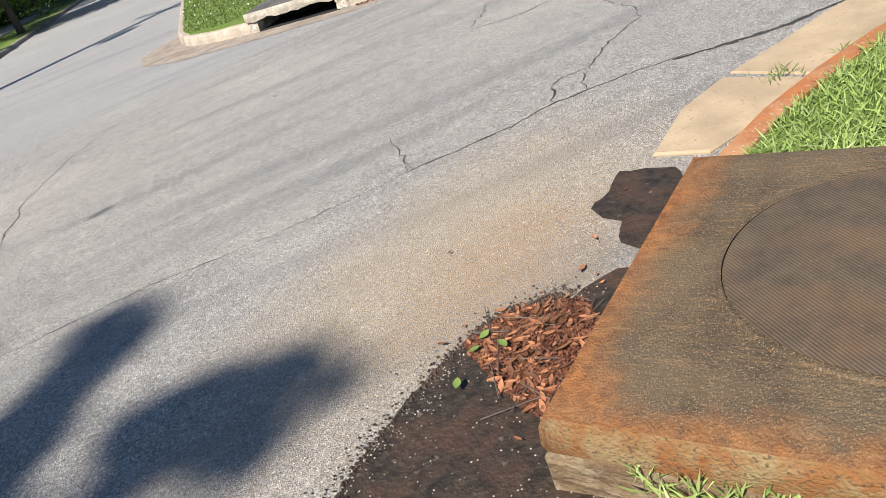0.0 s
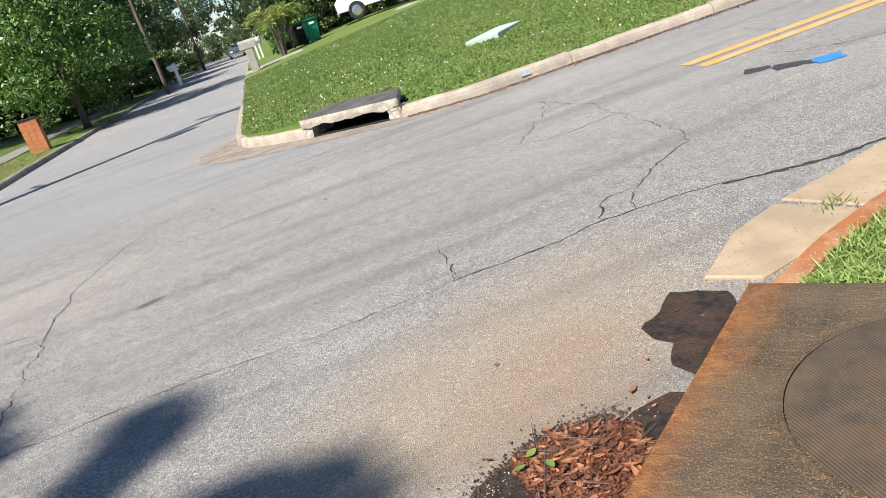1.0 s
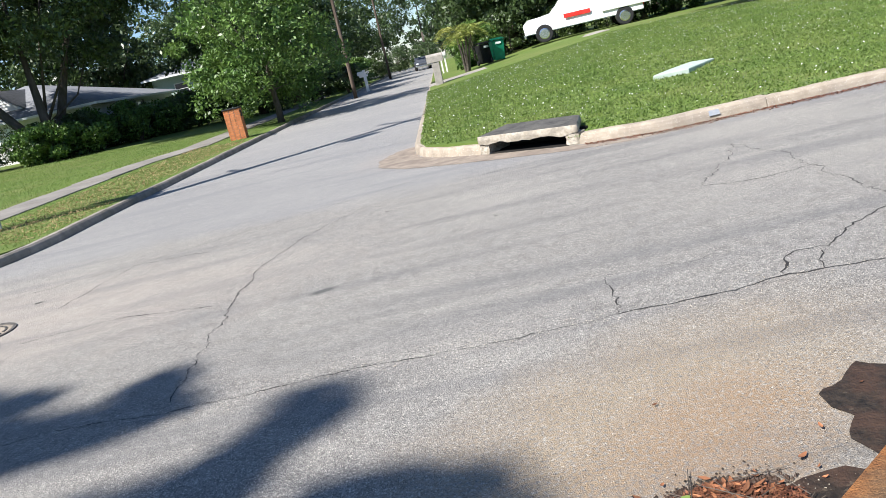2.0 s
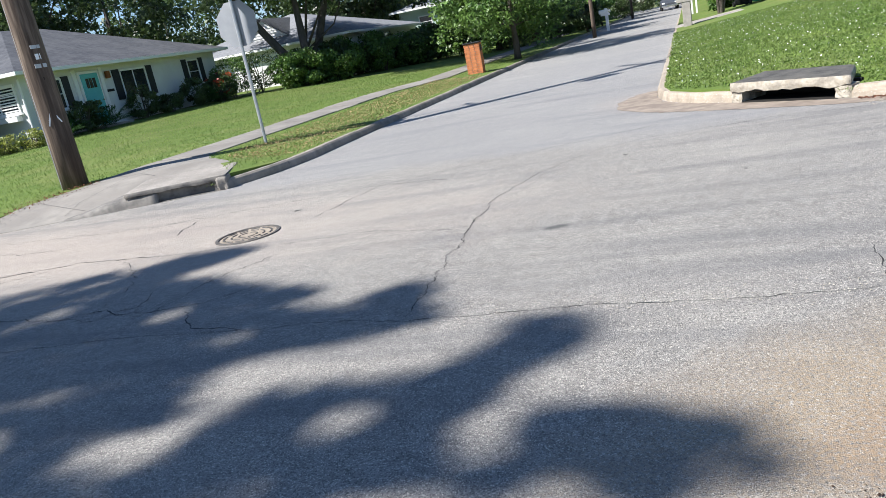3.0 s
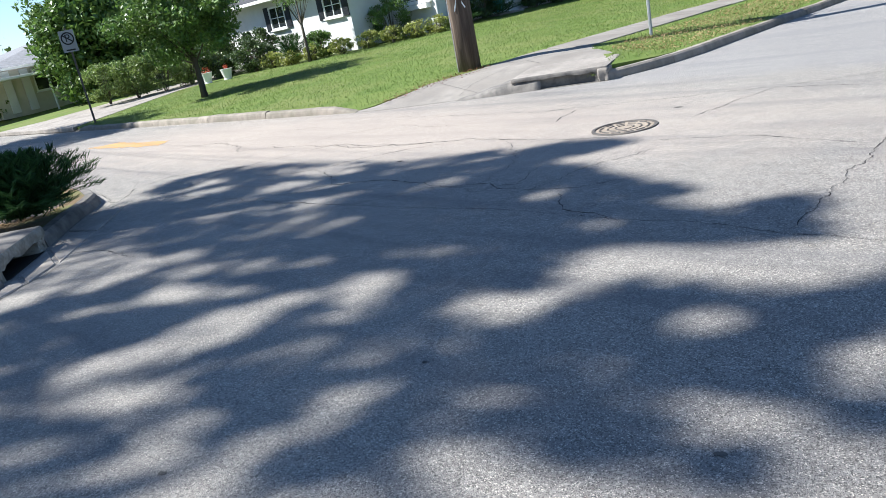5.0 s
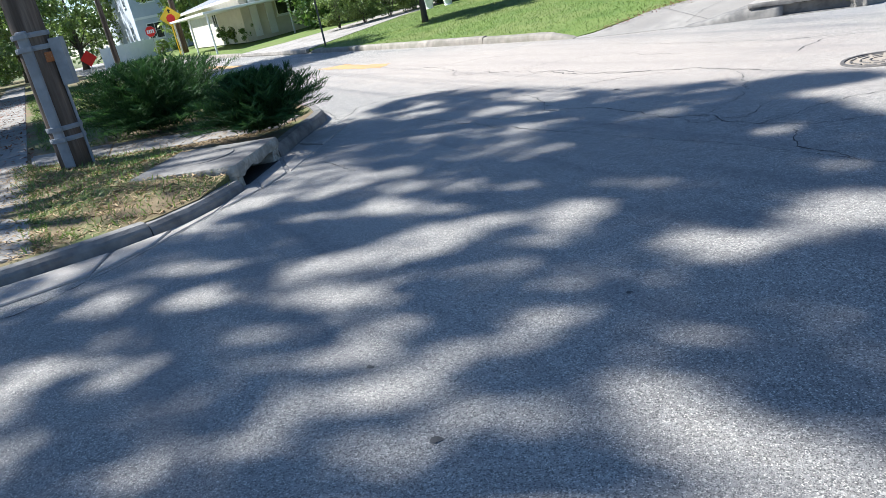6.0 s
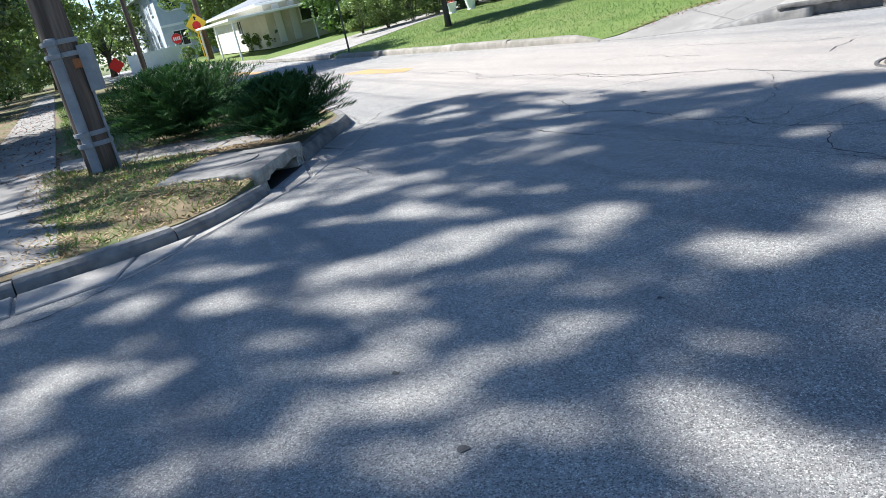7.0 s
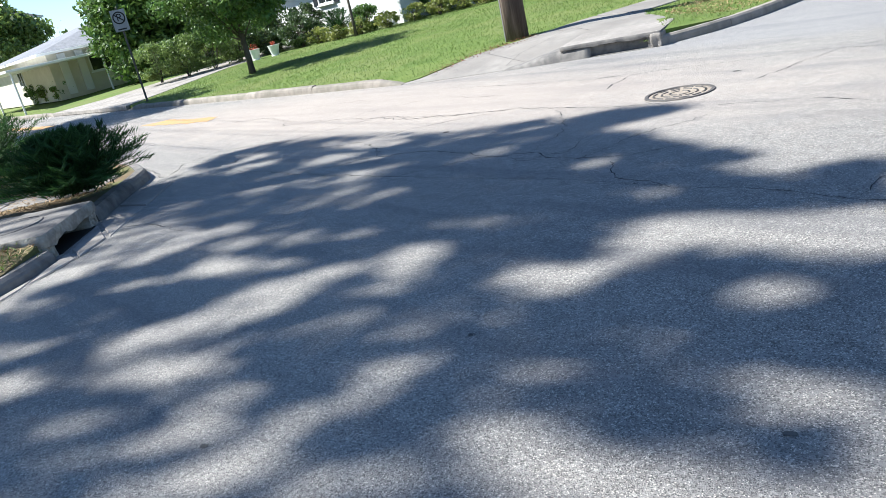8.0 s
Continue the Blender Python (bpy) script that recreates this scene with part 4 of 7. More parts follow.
def ramp_line(pts, w):
    """A dark joint scored across the ramp, following its slope."""
    v = []
    for a, b in zip(pts, pts[1:]):
        a, b = Vector(a), Vector(b)
        nr = Vector((a.y - b.y, b.x - a.x)).normalized() * w
        for k in range(13):
            q = a.lerp(b, k / 12) + nr * 2.5 * noise.noise((a.x + k, a.y, 1.0))
            for sg in (-1, 1):
                e = q + nr * sg
                v.append((e.x, e.y, z_ramp(e.x, e.y) + 0.016))
    put("joint", v, [(2 * i, 2 * i + 1, 2 * i + 3, 2 * i + 2) for i in range(len(v) // 2 - 1)], M_STAINED, ramp, "dark open joint")


ramp_line([(-9.7, 11.9), (-8.3, 11.2)], 0.004)
ramp_line([(-10.2, 10.4), (-8.6, 9.75)], 0.003)
ramp_line([(-9.2, 12.9), (-8.9, 11.6), (-9.1, 10.2), (-8.9, 9.6)], 0.003)

paving("sidewalk_southwest", strip((-6.35, -0.85), (-66, -0.6), 1.25, 40), z_sw, M_WALK, "leaf-shaded grey concrete sidewalk under the trees", lift=0.02)
paving("crosswalk_path", [[(-13.2, -0.15), (-11.7, -0.15), (-10.8, 0.8), (-12.1, 1.0)], [(-12.1, 1.0), (-10.8, 0.8), (-9.9, 1.75), (-10.7, 2.3)], [(-10.7, 2.3), (-9.9, 1.75), (-9.2, 2.75), (-9.9, 3.3)]], z_sw, M_WALK, "short concrete path from the sidewalk to the corner", lift=0.02)


def z_gut(x, y):
    return 0.0


paving("gutter_southeast", [[(2.3, 2.95), (2.14, 3.15), (2.5, 3.45), (2.85, 3.58), (3.02, 3.2), (2.62, 3.02)],
                            [(3.05, 3.2), (2.9, 3.6), (3.3, 3.68), (3.75, 3.8), (4.3, 3.85), (4.35, 3.28), (3.6, 3.22)],
                            [(4.38, 3.28), (4.33, 3.85), (6.3, 3.9), (6.3, 3.3)], [(6.33, 3.3), (6.33, 3.9), (9, 3.9), (9, 3.32)]], z_gut, M_TANCON, "tan sun-bleached concrete gutter slabs", lift=0.014)
paving("gutter_southwest", [[(-6.04, -3.0), (-5.5, -3.0), (-5.52, -0.6), (-6.04, -0.6)], [(-6.04, -0.58), (-5.52, -0.58), (-5.55, 0.1), (-6.04, 0.3)], [(-6.04, 0.32), (-5.55, 0.13), (-5.85, 0.6), (-6.15, 0.8)],
                            [(-6.15, 0.84), (-5.85, 0.64), (-6.3, 1.2), (-6.5, 1.35)], [(-6.52, 1.38), (-6.32, 1.23), (-6.65, 1.72), (-7.0, 1.75)], [(-7.0, 1.78), (-6.65, 1.75), (-7.0, 2.1), (-7.75, 2.25)],
                            [(-7.75, 2.28), (-7.0, 2.13), (-7.9, 2.8), (-8.4, 2.68)], [(-8.42, 2.7), (-7.92, 2.83), (-8.8, 3.5), (-9.1, 3.2)]], z_gut, M_CONC, "cracked concrete gutter strip beside the kerb", lift=0.012)
paving("driveway_northwest", [[(-25.2, 8.72), (-34.1, 8.72), (-33.2, 10.4), (-26.4, 10.4)], [(-26.4, 10.42), (-33.2, 10.42), (-33.6, 14.5), (-29.0, 14.5)], [(-29.0, 14.52), (-33.6, 14.52), (-34, 19.0), (-30, 19.0)]], z_nw, M_CONC, "pale concrete driveway apron across the verge", lift=0.02)
paving("driveway_north", [[(sx(0.15, 34), 33.6), (sx(0.15, 36), 36.0), (9, 36.6), (9, 34.2)]], z_ne, M_CONC, "pale concrete driveway beside the mailbox", lift=0.02)


# ---- cracks and marks on the road ----
def crack(pts, w=0.008, rough=0.035, seed=0, mat=None, lift=0.003, name="crack"):
    """A jagged open crack that wanders along the line."""
    line = []
    for a, b in zip(pts, pts[1:]):
        a, b = Vector(a), Vector(b)
        n = max(2, int((b - a).length / 0.035))
        line += [a + (b - a) * i / n for i in range(n)]
    line.append(Vector(pts[-1]))
    v, f = [], []
    for i, p in enumerate(line):
        d = (line[min(i + 1, len(line) - 1)] - line[max(i - 1, 0)]).normalized()
        nr = Vector((-d.y, d.x))
        q = noise.noise((p.x * 4, p.y * 4, seed)) * rough + noise.noise((p.x * 15, p.y * 15, seed)) * rough * 0.55 + noise.noise((p.x * 45, p.y * 45, seed)) * 0.012
        ww = w * 0.62 * (0.3 + 1.5 * abs(noise.noise((p.x * 6, p.y * 6, seed + 9)))) * (0.3 if i in (0, len(line) - 1) else 1)
        for sg in (-1, 1):
            z = p + nr * (q + sg * ww)
            v.append((z.x, z.y, lift))
    f = [(2 * i, 2 * i + 1, 2 * i + 3, 2 * i + 2) for i in range(len(line) - 1)]
    return put(name, v, f, mat or M_CRACK, road)


crack([(-5.2, 4.12), (-3.3, 4.3), (-2.4, 4.25), (-1.9, 4.31), (-1.3, 4.21), (-0.2, 4.25), (0.6, 4.18), (1.26, 4.2)], 0.006, 0.03, 1)
crack([(1.26, 4.2), (1.9, 4.18), (2.2, 4.22), (2.43, 4.2), (2.75, 4.17), (3.02, 4.06)], 0.013, 0.03, 2)
crack([(2.9, 4.08), (3.3, 3.92), (3.55, 3.86), (3.82, 3.83), (4.6, 3.88), (6.5, 3.95), (9, 3.98)], 0.045, 0.03, 3)
crack([(1.26, 4.2), (1.33, 4.6), (1.36, 4.87)], 0.008, 0.05, 4)
crack([(1.36, 4.87), (1.62, 4.84), (1.92, 4.78), (2.3, 5.0)], 0.005, 0.03, 5)
crack([(2.2, 4.26), (2.32, 4.49), (2.46, 4.57), (2.61, 4.54), (2.96, 4.86), (3.31, 5.05), (3.37, 5.2), (3.48, 6.1), (3.6, 7.2), (3.48, 8.1)], 0.009, 0.06, 6)
crack([(2.43, 4.2), (2.45, 4.35), (2.57, 4.5)], 0.007, 0.03, 7)
crack([(2.62, 6.59), (2.95, 7.12), (3.32, 7.63), (3.48, 8.14)], 0.009, 0.06, 8)
crack([(2.62, 6.59), (3.1, 6.4), (3.6, 6.5)], 0.008, 0.05, 9)
crack([(-1.33, 4.25), (-1.36, 4.98), (-1.4, 6.2), (-1.38, 7.3), (-1.12, 8.2), (-0.6, 9.1), (0.0, 9.5), (1.5, 9.7), (4, 9.2)], 0.008, 0.05, 10)
crack([(-8.4, 6.46), (-7, 6.33), (-5.9, 6.6), (-4.5, 6.48), (-3.95, 6.54)], 0.011, 0.06, 11)
crack([(-3.31, 6.43), (-2.45, 6.52), (-1.5, 6.22)], 0.009, 0.05, 12)
crack([(-8.35, 4.0), (-6.74, 4.06), (-5.83, 4.09), (-5.16, 4.12), (-4.76, 4.73), (-4.27, 4.88), (-3.6, 4.77), (-3.25, 4.89), (-2.89, 5.17)], 0.01, 0.07, 13)
crack([(-3.27, 4.73), (-3.1, 4.5), (-2.96, 4.39), (-2.45, 4.25)], 0.009, 0.05, 14)
crack([(-5.23, 7.37), (-5.37, 8.05)], 0.012, 0.05, 15)
crack([(-3.46, 7.4), (-3.18, 8.78), (-2.25, 8.6)], 0.01, 0.05, 16)
crack([(-10.8, 3.9), (-9.3, 3.6), (-9.94, 4.17), (-10.06, 4.75), (-9.0, 5.3)], 0.012, 0.07, 17)
crack([(-10.48, 6.05), (-9.93, 6.34), (-8.82, 6.41), (-7.58, 6.26), (-6.42, 6.47)], 0.013, 0.08, 18)
crack([(-13.5, 6.3), (-12.2, 6.7), (-10.9, 6.4), (-10.5, 6.05)], 0.012, 0.09, 19)
crack([(-4.84, 4.82), (-4.1, 4.7), (-3.88, 4.95), (-4.03, 5.46)], 0.007, 0.06, 20)
crack([(-7.6, 2.1), (-7.0, 2.5), (-6.2, 2.5)], 0.012, 0.06, 21)
crack([(-7.2, 5.2), (-6.9, 5.8), (-6.2, 6.4)], 0.011, 0.06, 22)
crack([(5.2, 6.6), (5.6, 6.0), (6.6, 5.6), (8.5, 5.3)], 0.012, 0.07, 23)
crack([(6.1, 8.2), (6.0, 7.5), (5.4, 6.7)], 0.01, 0.07, 24)
crack([(-9.0, 8.2), (-6, 8.0), (-3.2, 8.8), (0.2, 10.4)], 0.009, 0.1, 25)
crack([(-6.74, 4.06), (-6.2, 4.7), (-5.5, 4.95), (-4.84, 4.82)], 0.012, 0.07, 27)
crack([(-7.9, 4.9), (-7.2, 5.2), (-6.5, 4.95), (-6.2, 4.7)], 0.011, 0.08, 28)
crack([(-4.27, 4.88), (-4.4, 5.6), (-4.9, 6.2), (-5.3, 6.55)], 0.006, 0.07, 29)
crack([(-3.6, 4.77), (-3.5, 5.5), (-3.2, 6.1)], 0.008, 0.06, 30)
crack([(-9.3, 6.38), (-9.0, 7.1), (-8.2, 7.5), (-6.9, 7.35)], 0.008, 0.08, 31)
crack([(-12.2, 6.7), (-11.6, 7.4), (-10.4, 7.7)], 0.009, 0.08, 32)
crack([(-8.35, 4.0), (-8.9, 4.5), (-9.0, 5.3), (-8.4, 6.46)], 0.009, 0.07, 33)
crack([(-6.0, -3), (-5.2, -0.4), (-5.5, 0.2), (-6.3, 1.25), (-6.9, 2.1)], 0.012, 0.03, 26)


def patch(name, poly, mat, lift, label="", rough=0.03, step=0.05):
    """A thin irregular patch lying on the road."""
    line = []
    for i in range(len(poly)):
        a, b = Vector(poly[i]), Vector(poly[(i + 1) % len(poly)])
        n = max(1, int((b - a).length / step))
        line += [a + (b - a) * k / n for k in range(n)]
    out = []
    for p in line:
        q = Vector((noise.noise((p.x * 9, p.y * 9, 1.0)), noise.noise((p.x * 9, p.y * 9, 7.0)))) * rough
        q += Vector((noise.noise((p.x * 31, p.y * 31, 1.0)), noise.noise((p.x * 31, p.y * 31, 7.0)))) * rough * 0.5
        out.append((p + q))
    bm = bmesh.new()
    bm.faces.new([bm.verts.new((p.x, p.y, lift)) for p in out])
    bmesh.ops.triangulate(bm, faces=bm.faces[:])
    return part(name, bm, mat, road, label)


patch("silt_patch", [(0.35, 1.55), (0.36, 2.08), (0.52, 2.24), (0.7, 2.38), (0.88, 2.48), (1.0, 2.55), (1.16, 2.58), (1.35, 2.54), (1.38, 2.47), (1.58, 2.52), (1.7, 2.42), (1.05, 1.84), (1.05, 1.35), (0.4, 1.3)], M_SILT, 0.005, "wet black silt with small shells")
patch("silt_patch", [(1.72, 2.96), (1.85, 3.05), (1.99, 3.16), (2.16, 2.97), (2.0, 2.64), (1.75, 2.44), (1.66, 2.64), (1.76, 2.79), (1.73, 2.87)], M_SILT, 0.006, "wet black silt in the gutter", rough=0.03)
foot = [(0.1, 14.2)] + KERB_NE_SIDE[-5:] + [(1.7, 10.75), (2.35, 10.2), (2.9, 9.9), (3.6, 9.82), (5.0, 9.86)]
wide = (0.1, 0.35, 0.62, 0.72, 0.66, 0.52, 0.42, 0.34, 0.26, 0.16, 0.05)
rim_ne = inset(foot, -1, 1.0)
patch("gutter", foot + [(p[0] + (q[0] - p[0]) * w, p[1] + (q[1] - p[1]) * w) for p, q, w in zip(foot, rim_ne, wide)][::-1], M_GUTTER, 0.004, "brown-stained silty gutter rounding the corner", rough=0.04)
for y0 in (6.98, 7.28):
    patch("yellow_line", [(4.8, y0), (4.8, y0 + 0.18), (10, y0 + 0.2), (38, y0 + 0.2), (38, y0 + 0.02), (10, y0 + 0.02)], M_YELLOWPAINT, 0.005, "worn double yellow centre line", rough=0.02, step=0.12)
patch("blue_mark", [(4.98, 5.7), (5.08, 5.92), (5.28, 5.84), (5.2, 5.62)], M_BLUEPAINT, 0.006, "blue sprayed mark")
patch("tar_patch", [(4.76, 5.97), (4.89, 6.14), (5.15, 5.86), (5.04, 5.76)], M_TAR, 0.005, "black tar patch", rough=0.05)
patch("tar_patch", [(4.63, 6.22), (4.73, 6.36), (4.9, 6.2), (4.83, 6.1)], M_TAR, 0.005, "black tar patch", rough=0.05)
patch("yellow_mark", [(-17.9, 6.45), (-17.4, 7.0), (-16.0, 6.9), (-14.9, 7.05), (-14.5, 6.6), (-16.2, 6.5)], M_FADED, 0.004, "faded yellow paint at the centre of the street", rough=0.1, step=0.15)
patch("yellow_mark", [(-38, 6.3), (-38, 6.8), (-27, 7.0), (-27, 6.5)], M_FADED, 0.004, "faded yellow paint at the centre of the street", rough=0.06)
for i, (x, y, r) in enumerate(((-0.765, 2.155, 0.022), (-2.55, 1.04, 0.024), (-1.86, 0.98, 0.024), (-0.9, 1.0, 0.02), (-3.9, 7.9, 0.05), (-2.2, 2.2, 0.02), (0.9, 7.2, 0.03), (-0.2, 8.6, 0.03), (-6.1, 5.6, 0.04))):
    patch("gum_spot", [(x + r * math.cos(a), y + r * 0.8 * math.sin(a)) for a in (0.3, 1.1, 2.2, 3.1, 4.4, 5.4)], M_STAINED, 0.004, "", rough=0.03, step=0.01)

# blue mark on the north-east kerb
put("paint_mark", [(3.95, 9.853, 0.05), (4.1, 9.856, 0.05), (4.09, 9.885, 0.115), (3.96, 9.882, 0.115)], [(0, 1, 2, 3)], M_PALEBLUE, road, "faded blue utility mark on the kerb")


# ---- manhole ----
def manhole():
    root = thing("manhole_cover", pose(-4.02, 6.96, 0), "worn cast-iron manhole cover with raised rings set in asphalt", "manhole cover")

    def ring(r0, r1, z, n=48, a0=0.0, a1=2 * math.pi, bm=None, z0=0.0):
        bm = bm or bmesh.new()
        full = a1 - a0 > 6.2
        rows = []
        for k in range(n if full else n + 1):
            a = a0 + (a1 - a0) * k / n
            rows.append([bm.verts.new((q * math.cos(a), q * math.sin(a), zz)) for q, zz in ((r1, z0), (r1 - 0.004, z), (r0 + 0.004, z), (r0, z0))])
        for k in range(n):
            a, b = rows[k], rows[(k + 1) % len(rows)]
            for j in range(3):
                bm.faces.new((a[j], b[j], b[j + 1], a[j + 1]))
        return bm
    part("frame", ring(0.305, 0.345, 0.012), M_IRON, root, "dark iron frame ring")
    part("cover", ring(0.002, 0.3, 0.004), M_KERB, root, "dusty pale cover plate")
    for r0, r1, n in ((0.24, 0.266, 12), (0.165, 0.185, 9), (0.085, 0.105, 6)):
        bm = bmesh.new()
        for k in range(n):
            a = 2 * math.pi * k / n
            ring(r0, r1, 0.011, 5, a, a + 2 * math.pi / n * 0.72, bm, 0.003)
        part("raised_ring", bm, M_IRON, root, "dark raised iron ring")
    return root


manhole()


# ---- poles, wires and signs ----
def utility_pole(base, height, r, label, lean=(0, 0), arm=0.0, seed=0, rot=0.0):
    rng = np.random.default_rng(seed)
    root = thing("utility_pole", pose(*base), label, "utility pole", "utility poles")
    n = 14
    pts = [(lean[0] * i / n, lean[1] * i / n, -0.2 + (height + 0.2) * i / n) for i in range(n + 1)]
    bm = tube(pts, [r * (1.08 - 0.4 * i / n) for i in range(n + 1)], 18)
    for v in bm.verts:
        q = noise.noise((v.co.x * 12, v.co.y * 12, v.co.z * 0.7 + seed)) * 0.05
        v.co.x += v.co.x * q
        v.co.y += v.co.y * q
    part("pole", bm, M_POLE, root, smooth=True)
    if arm:
        c, s = math.cos(rot), math.sin(rot)
        z = height - 0.5
        bm = bbox(-1.2, -0.06, z - 0.06, 1.2, 0.06, z + 0.06, 0.01)
        part("crossarm", bm, M_POLE, root, m=pose(lean[0], lean[1], 0, 0, 0, math.degrees(rot)))
        for x in (-1.1, -0.4, 0.4, 1.1):
            part("insulator", tube([(x, 0, z + 0.06), (x, 0, z + 0.1), (x, 0, z + 0.16), (x, 0, z + 0.2)], [0.03, 0.05, 0.035, 0.045], 8), M_GALV, root, m=pose(lean[0], lean[1], 0, 0, 0, math.degrees(rot)))
    return root


P_NW, P_SW = (-10.41, 11.6), (-10.7, 0.41)
p = utility_pole((*P_NW, z_nw(*P_NW)), 15.4, 0.225, "weathered brown wooden utility pole with tags and staples", arm=1, seed=1, rot=2.35)
part("transformer", tube([(0.42, -0.3, 12.2), (0.42, -0.3, 12.25), (0.42, -0.3, 13.0), (0.42, -0.3, 13.08)], [0.2, 0.24, 0.24, 0.12], 16), M_GALV, p, "grey steel transformer can")
part("cable_bracket", bbox(-0.9, -0.04, 9.2, 0.0, 0.04, 9.32, 0.01), M_GALV, p, "steel cable bracket", m=pose(0, 0, 0, 0, 0, -60))
# tags, painted tick, ground wire, facing the crossing
face = math.atan2(0.3 - P_NW[1], 0.4 - P_NW[0])


def on_pole(a, r, z, w, h, t=0.012):
    """A small plate bent on a pole's surface at bearing a."""
    return bbox(-t, -w / 2, -h / 2, t, w / 2, h / 2, 0.002), pose(r * math.cos(a), r * math.sin(a), z, 0, 0, math.degrees(a))


for z, w, h, mat, lab in ((2.55, 0.16, 0.06, M_GALV, "green-grey tag"), (2.38, 0.09, 0.1, M_VINYL, "white tag"), (2.22, 0.2, 0.07, M_GALV, "grey tag"), (0.72, 0.06, 0.16, M_GALV, "small tag"), (2.0, 0.05, 0.05, M_DARK, "")):
    bm, m = on_pole(face + 0.35, 0.215, z, w, h)
    part("tag", bm, mat, p, lab, m=m)
for sg, dz in ((-1, 0.0), (1, 0.03)):
    bm = bbox(-0.004, -0.012, -0.16, 0.004, 0.012, 0.14, 0.001)
    part("paint_stroke", bm, M_BARSWHITE, p, "white painted stroke", m=pose(0.222 * math.cos(face), 0.222 * math.sin(face), 1.32 + dz, 0, 0, math.degrees(face)) @ pose(0, 0.05 * sg, 0, 22 * sg + 4, 0, 0))
part("ground_wire", tube([(0.236 * math.cos(face - 1.25), 0.236 * math.sin(face - 1.25), 0.0), (0.215 * math.cos(face - 1.25), 0.215 * math.sin(face - 1.25), 3.0), (0.17 * math.cos(face - 1.25), 0.17 * math.sin(face - 1.25), 9.5)], [0.012, 0.012, 0.012], 6), M_GALV, p, "grey ground wire")

p = utility_pole((*P_SW, z_sw(*P_SW)), 9.2, 0.2, "grey wooden utility pole with a conduit and a service box", seed=2)
face = math.atan2(0.2 - P_SW[1], 0.2 - P_SW[0])
part("conduit", bbox(-0.05, -0.07, 0.02, 0.05, 0.07, 1.75, 0.02), M_GUARD, p, "pale grey steel cable guard", m=pose(0.175 * math.cos(face - 0.5), 0.175 * math.sin(face - 0.5), 0, 0, 0, math.degrees(face - 0.5)))
for z in (0.36, 0.5, 1.5, 1.66):
    bm = bmesh.new()
    rr = [[bm.verts.new((q * math.cos(a), q * math.sin(a), zz)) for q, zz in ((0.222, z), (0.226, z + 0.03), (0.222, z + 0.06))] for a in (2 * math.pi * k / 20 for k in range(20))]
    for k in range(20):
        for j in range(2):
            bm.faces.new((rr[k][j], rr[(k + 1) % 20][j], rr[(k + 1) % 20][j + 1], rr[k][j + 1]))
    part("steel_band", bm, M_GUARD, p, "dull steel band")
    bm, m = on_pole(face - 0.5, 0.232, z + 0.03, 0.17, 0.06)
    part("band_clip", bm, M_GUARD, p, m=m)
bm, m = on_pole(face + 1.2, 0.28, 1.32, 0.16, 0.58, 0.07)
box = part("service_box", bm, M_GUARD, p, "grey steel service box", m=m)
bm, m = on_pole(face + 0.6, 0.215, 1.4, 0.1, 0.12)
part("tag", bm, M_ORANGE, p, "faded orange tag", m=m)
part("box_conduit", tube([(0.225 * math.cos(face + 1.0), 0.225 * math.sin(face + 1.0), 0.0), (0.225 * math.cos(face + 1.0), 0.225 * math.sin(face + 1.0), 1.05)], [0.018, 0.018], 8), M_GUARD, p)

utility_pole((-3.6, 46.0, 0.2), 11, 0.11, "slender brown utility pole on the north verge", arm=1, seed=3, rot=0.1)
utility_pole((-2.6, 78.0, 0.2), 11, 0.12, "slender brown utility pole far along the street", arm=1, seed=4, rot=0.1)
utility_pole((-53.5, 5.7, 0.1), 10, 0.17, "grey utility pole beside the far street", arm=1, seed=5, rot=1.57)
utility_pole((-51.0, 9.6, 0.5), 9.5, 0.17, "brown utility pole beside the yellow sign", seed=6)


def wire(a, b, sag, label="thin black overhead cable"):
    pts = []
    for i in range(17):
        f = i / 16
        p = Vector(a).lerp(Vector(b), f)
        p.z -= sag * 4 * f * (1 - f)
        pts.append(p)
    root = thing("power_cable", Matrix(), label, "cable", "overhead cables")
    part("cable", tube(pts, [0.016 if "thick" in label else 0.008] * 17, 5), M_RUBBER, root)


for z, o in ((8.9, -1.0), (8.9, 1.0), (8.2, 0.0), (7.0, 0.0)):
    wire((P_NW[0] + o * 0.6, P_NW[1] + o * 0.8, z + 2), (-51, 9.6 + o * 0.3, z - 1.5), 1.0)
    wire((P_SW[0], P_SW[1] + o * 0.15, z), (-53.5, 5.7 + o, z - 0.6), 1.0)
wire((P_NW[0], P_NW[1], 6.4), (38, 13.6, 6.4), 0.6, "thick black overhead communication cable")
wire((P_NW[0], P_NW[1], 9.3), (38, 13, 9.0), 0.8)
wire((-53.5, 5.7, 7.5), (-51, 9.6, 7.6), 0.2)
wire((P_NW[0], P_NW[1], 8.6), (-30, 24, 4.5), 0.5)


def plate_poly(n, r, rot=0.0):
    return [(r * math.cos(rot + 2 * math.pi * k / n), r * math.sin(rot + 2 * math.pi * k / n)) for k in range(n)]


def sign_plate(poly, t=0.006):
    """A flat plate standing upright, facing -y."""
    bm = prism(poly, -t / 2, t / 2)
    bm.transform(Matrix.Rotation(math.pi / 2, 4, "X"))
    return bm


def bars(root, m, specs, mat=M_BARSWHITE, name="lettering_bar"):
    """Plain bars in place of writing: x, z, width, height."""
    for x, z, w, h in specs:
        part(name, bbox(x - w / 2, -0.004, z - h / 2, x + w / 2, 0.0, z + h / 2), mat, root, m=m)


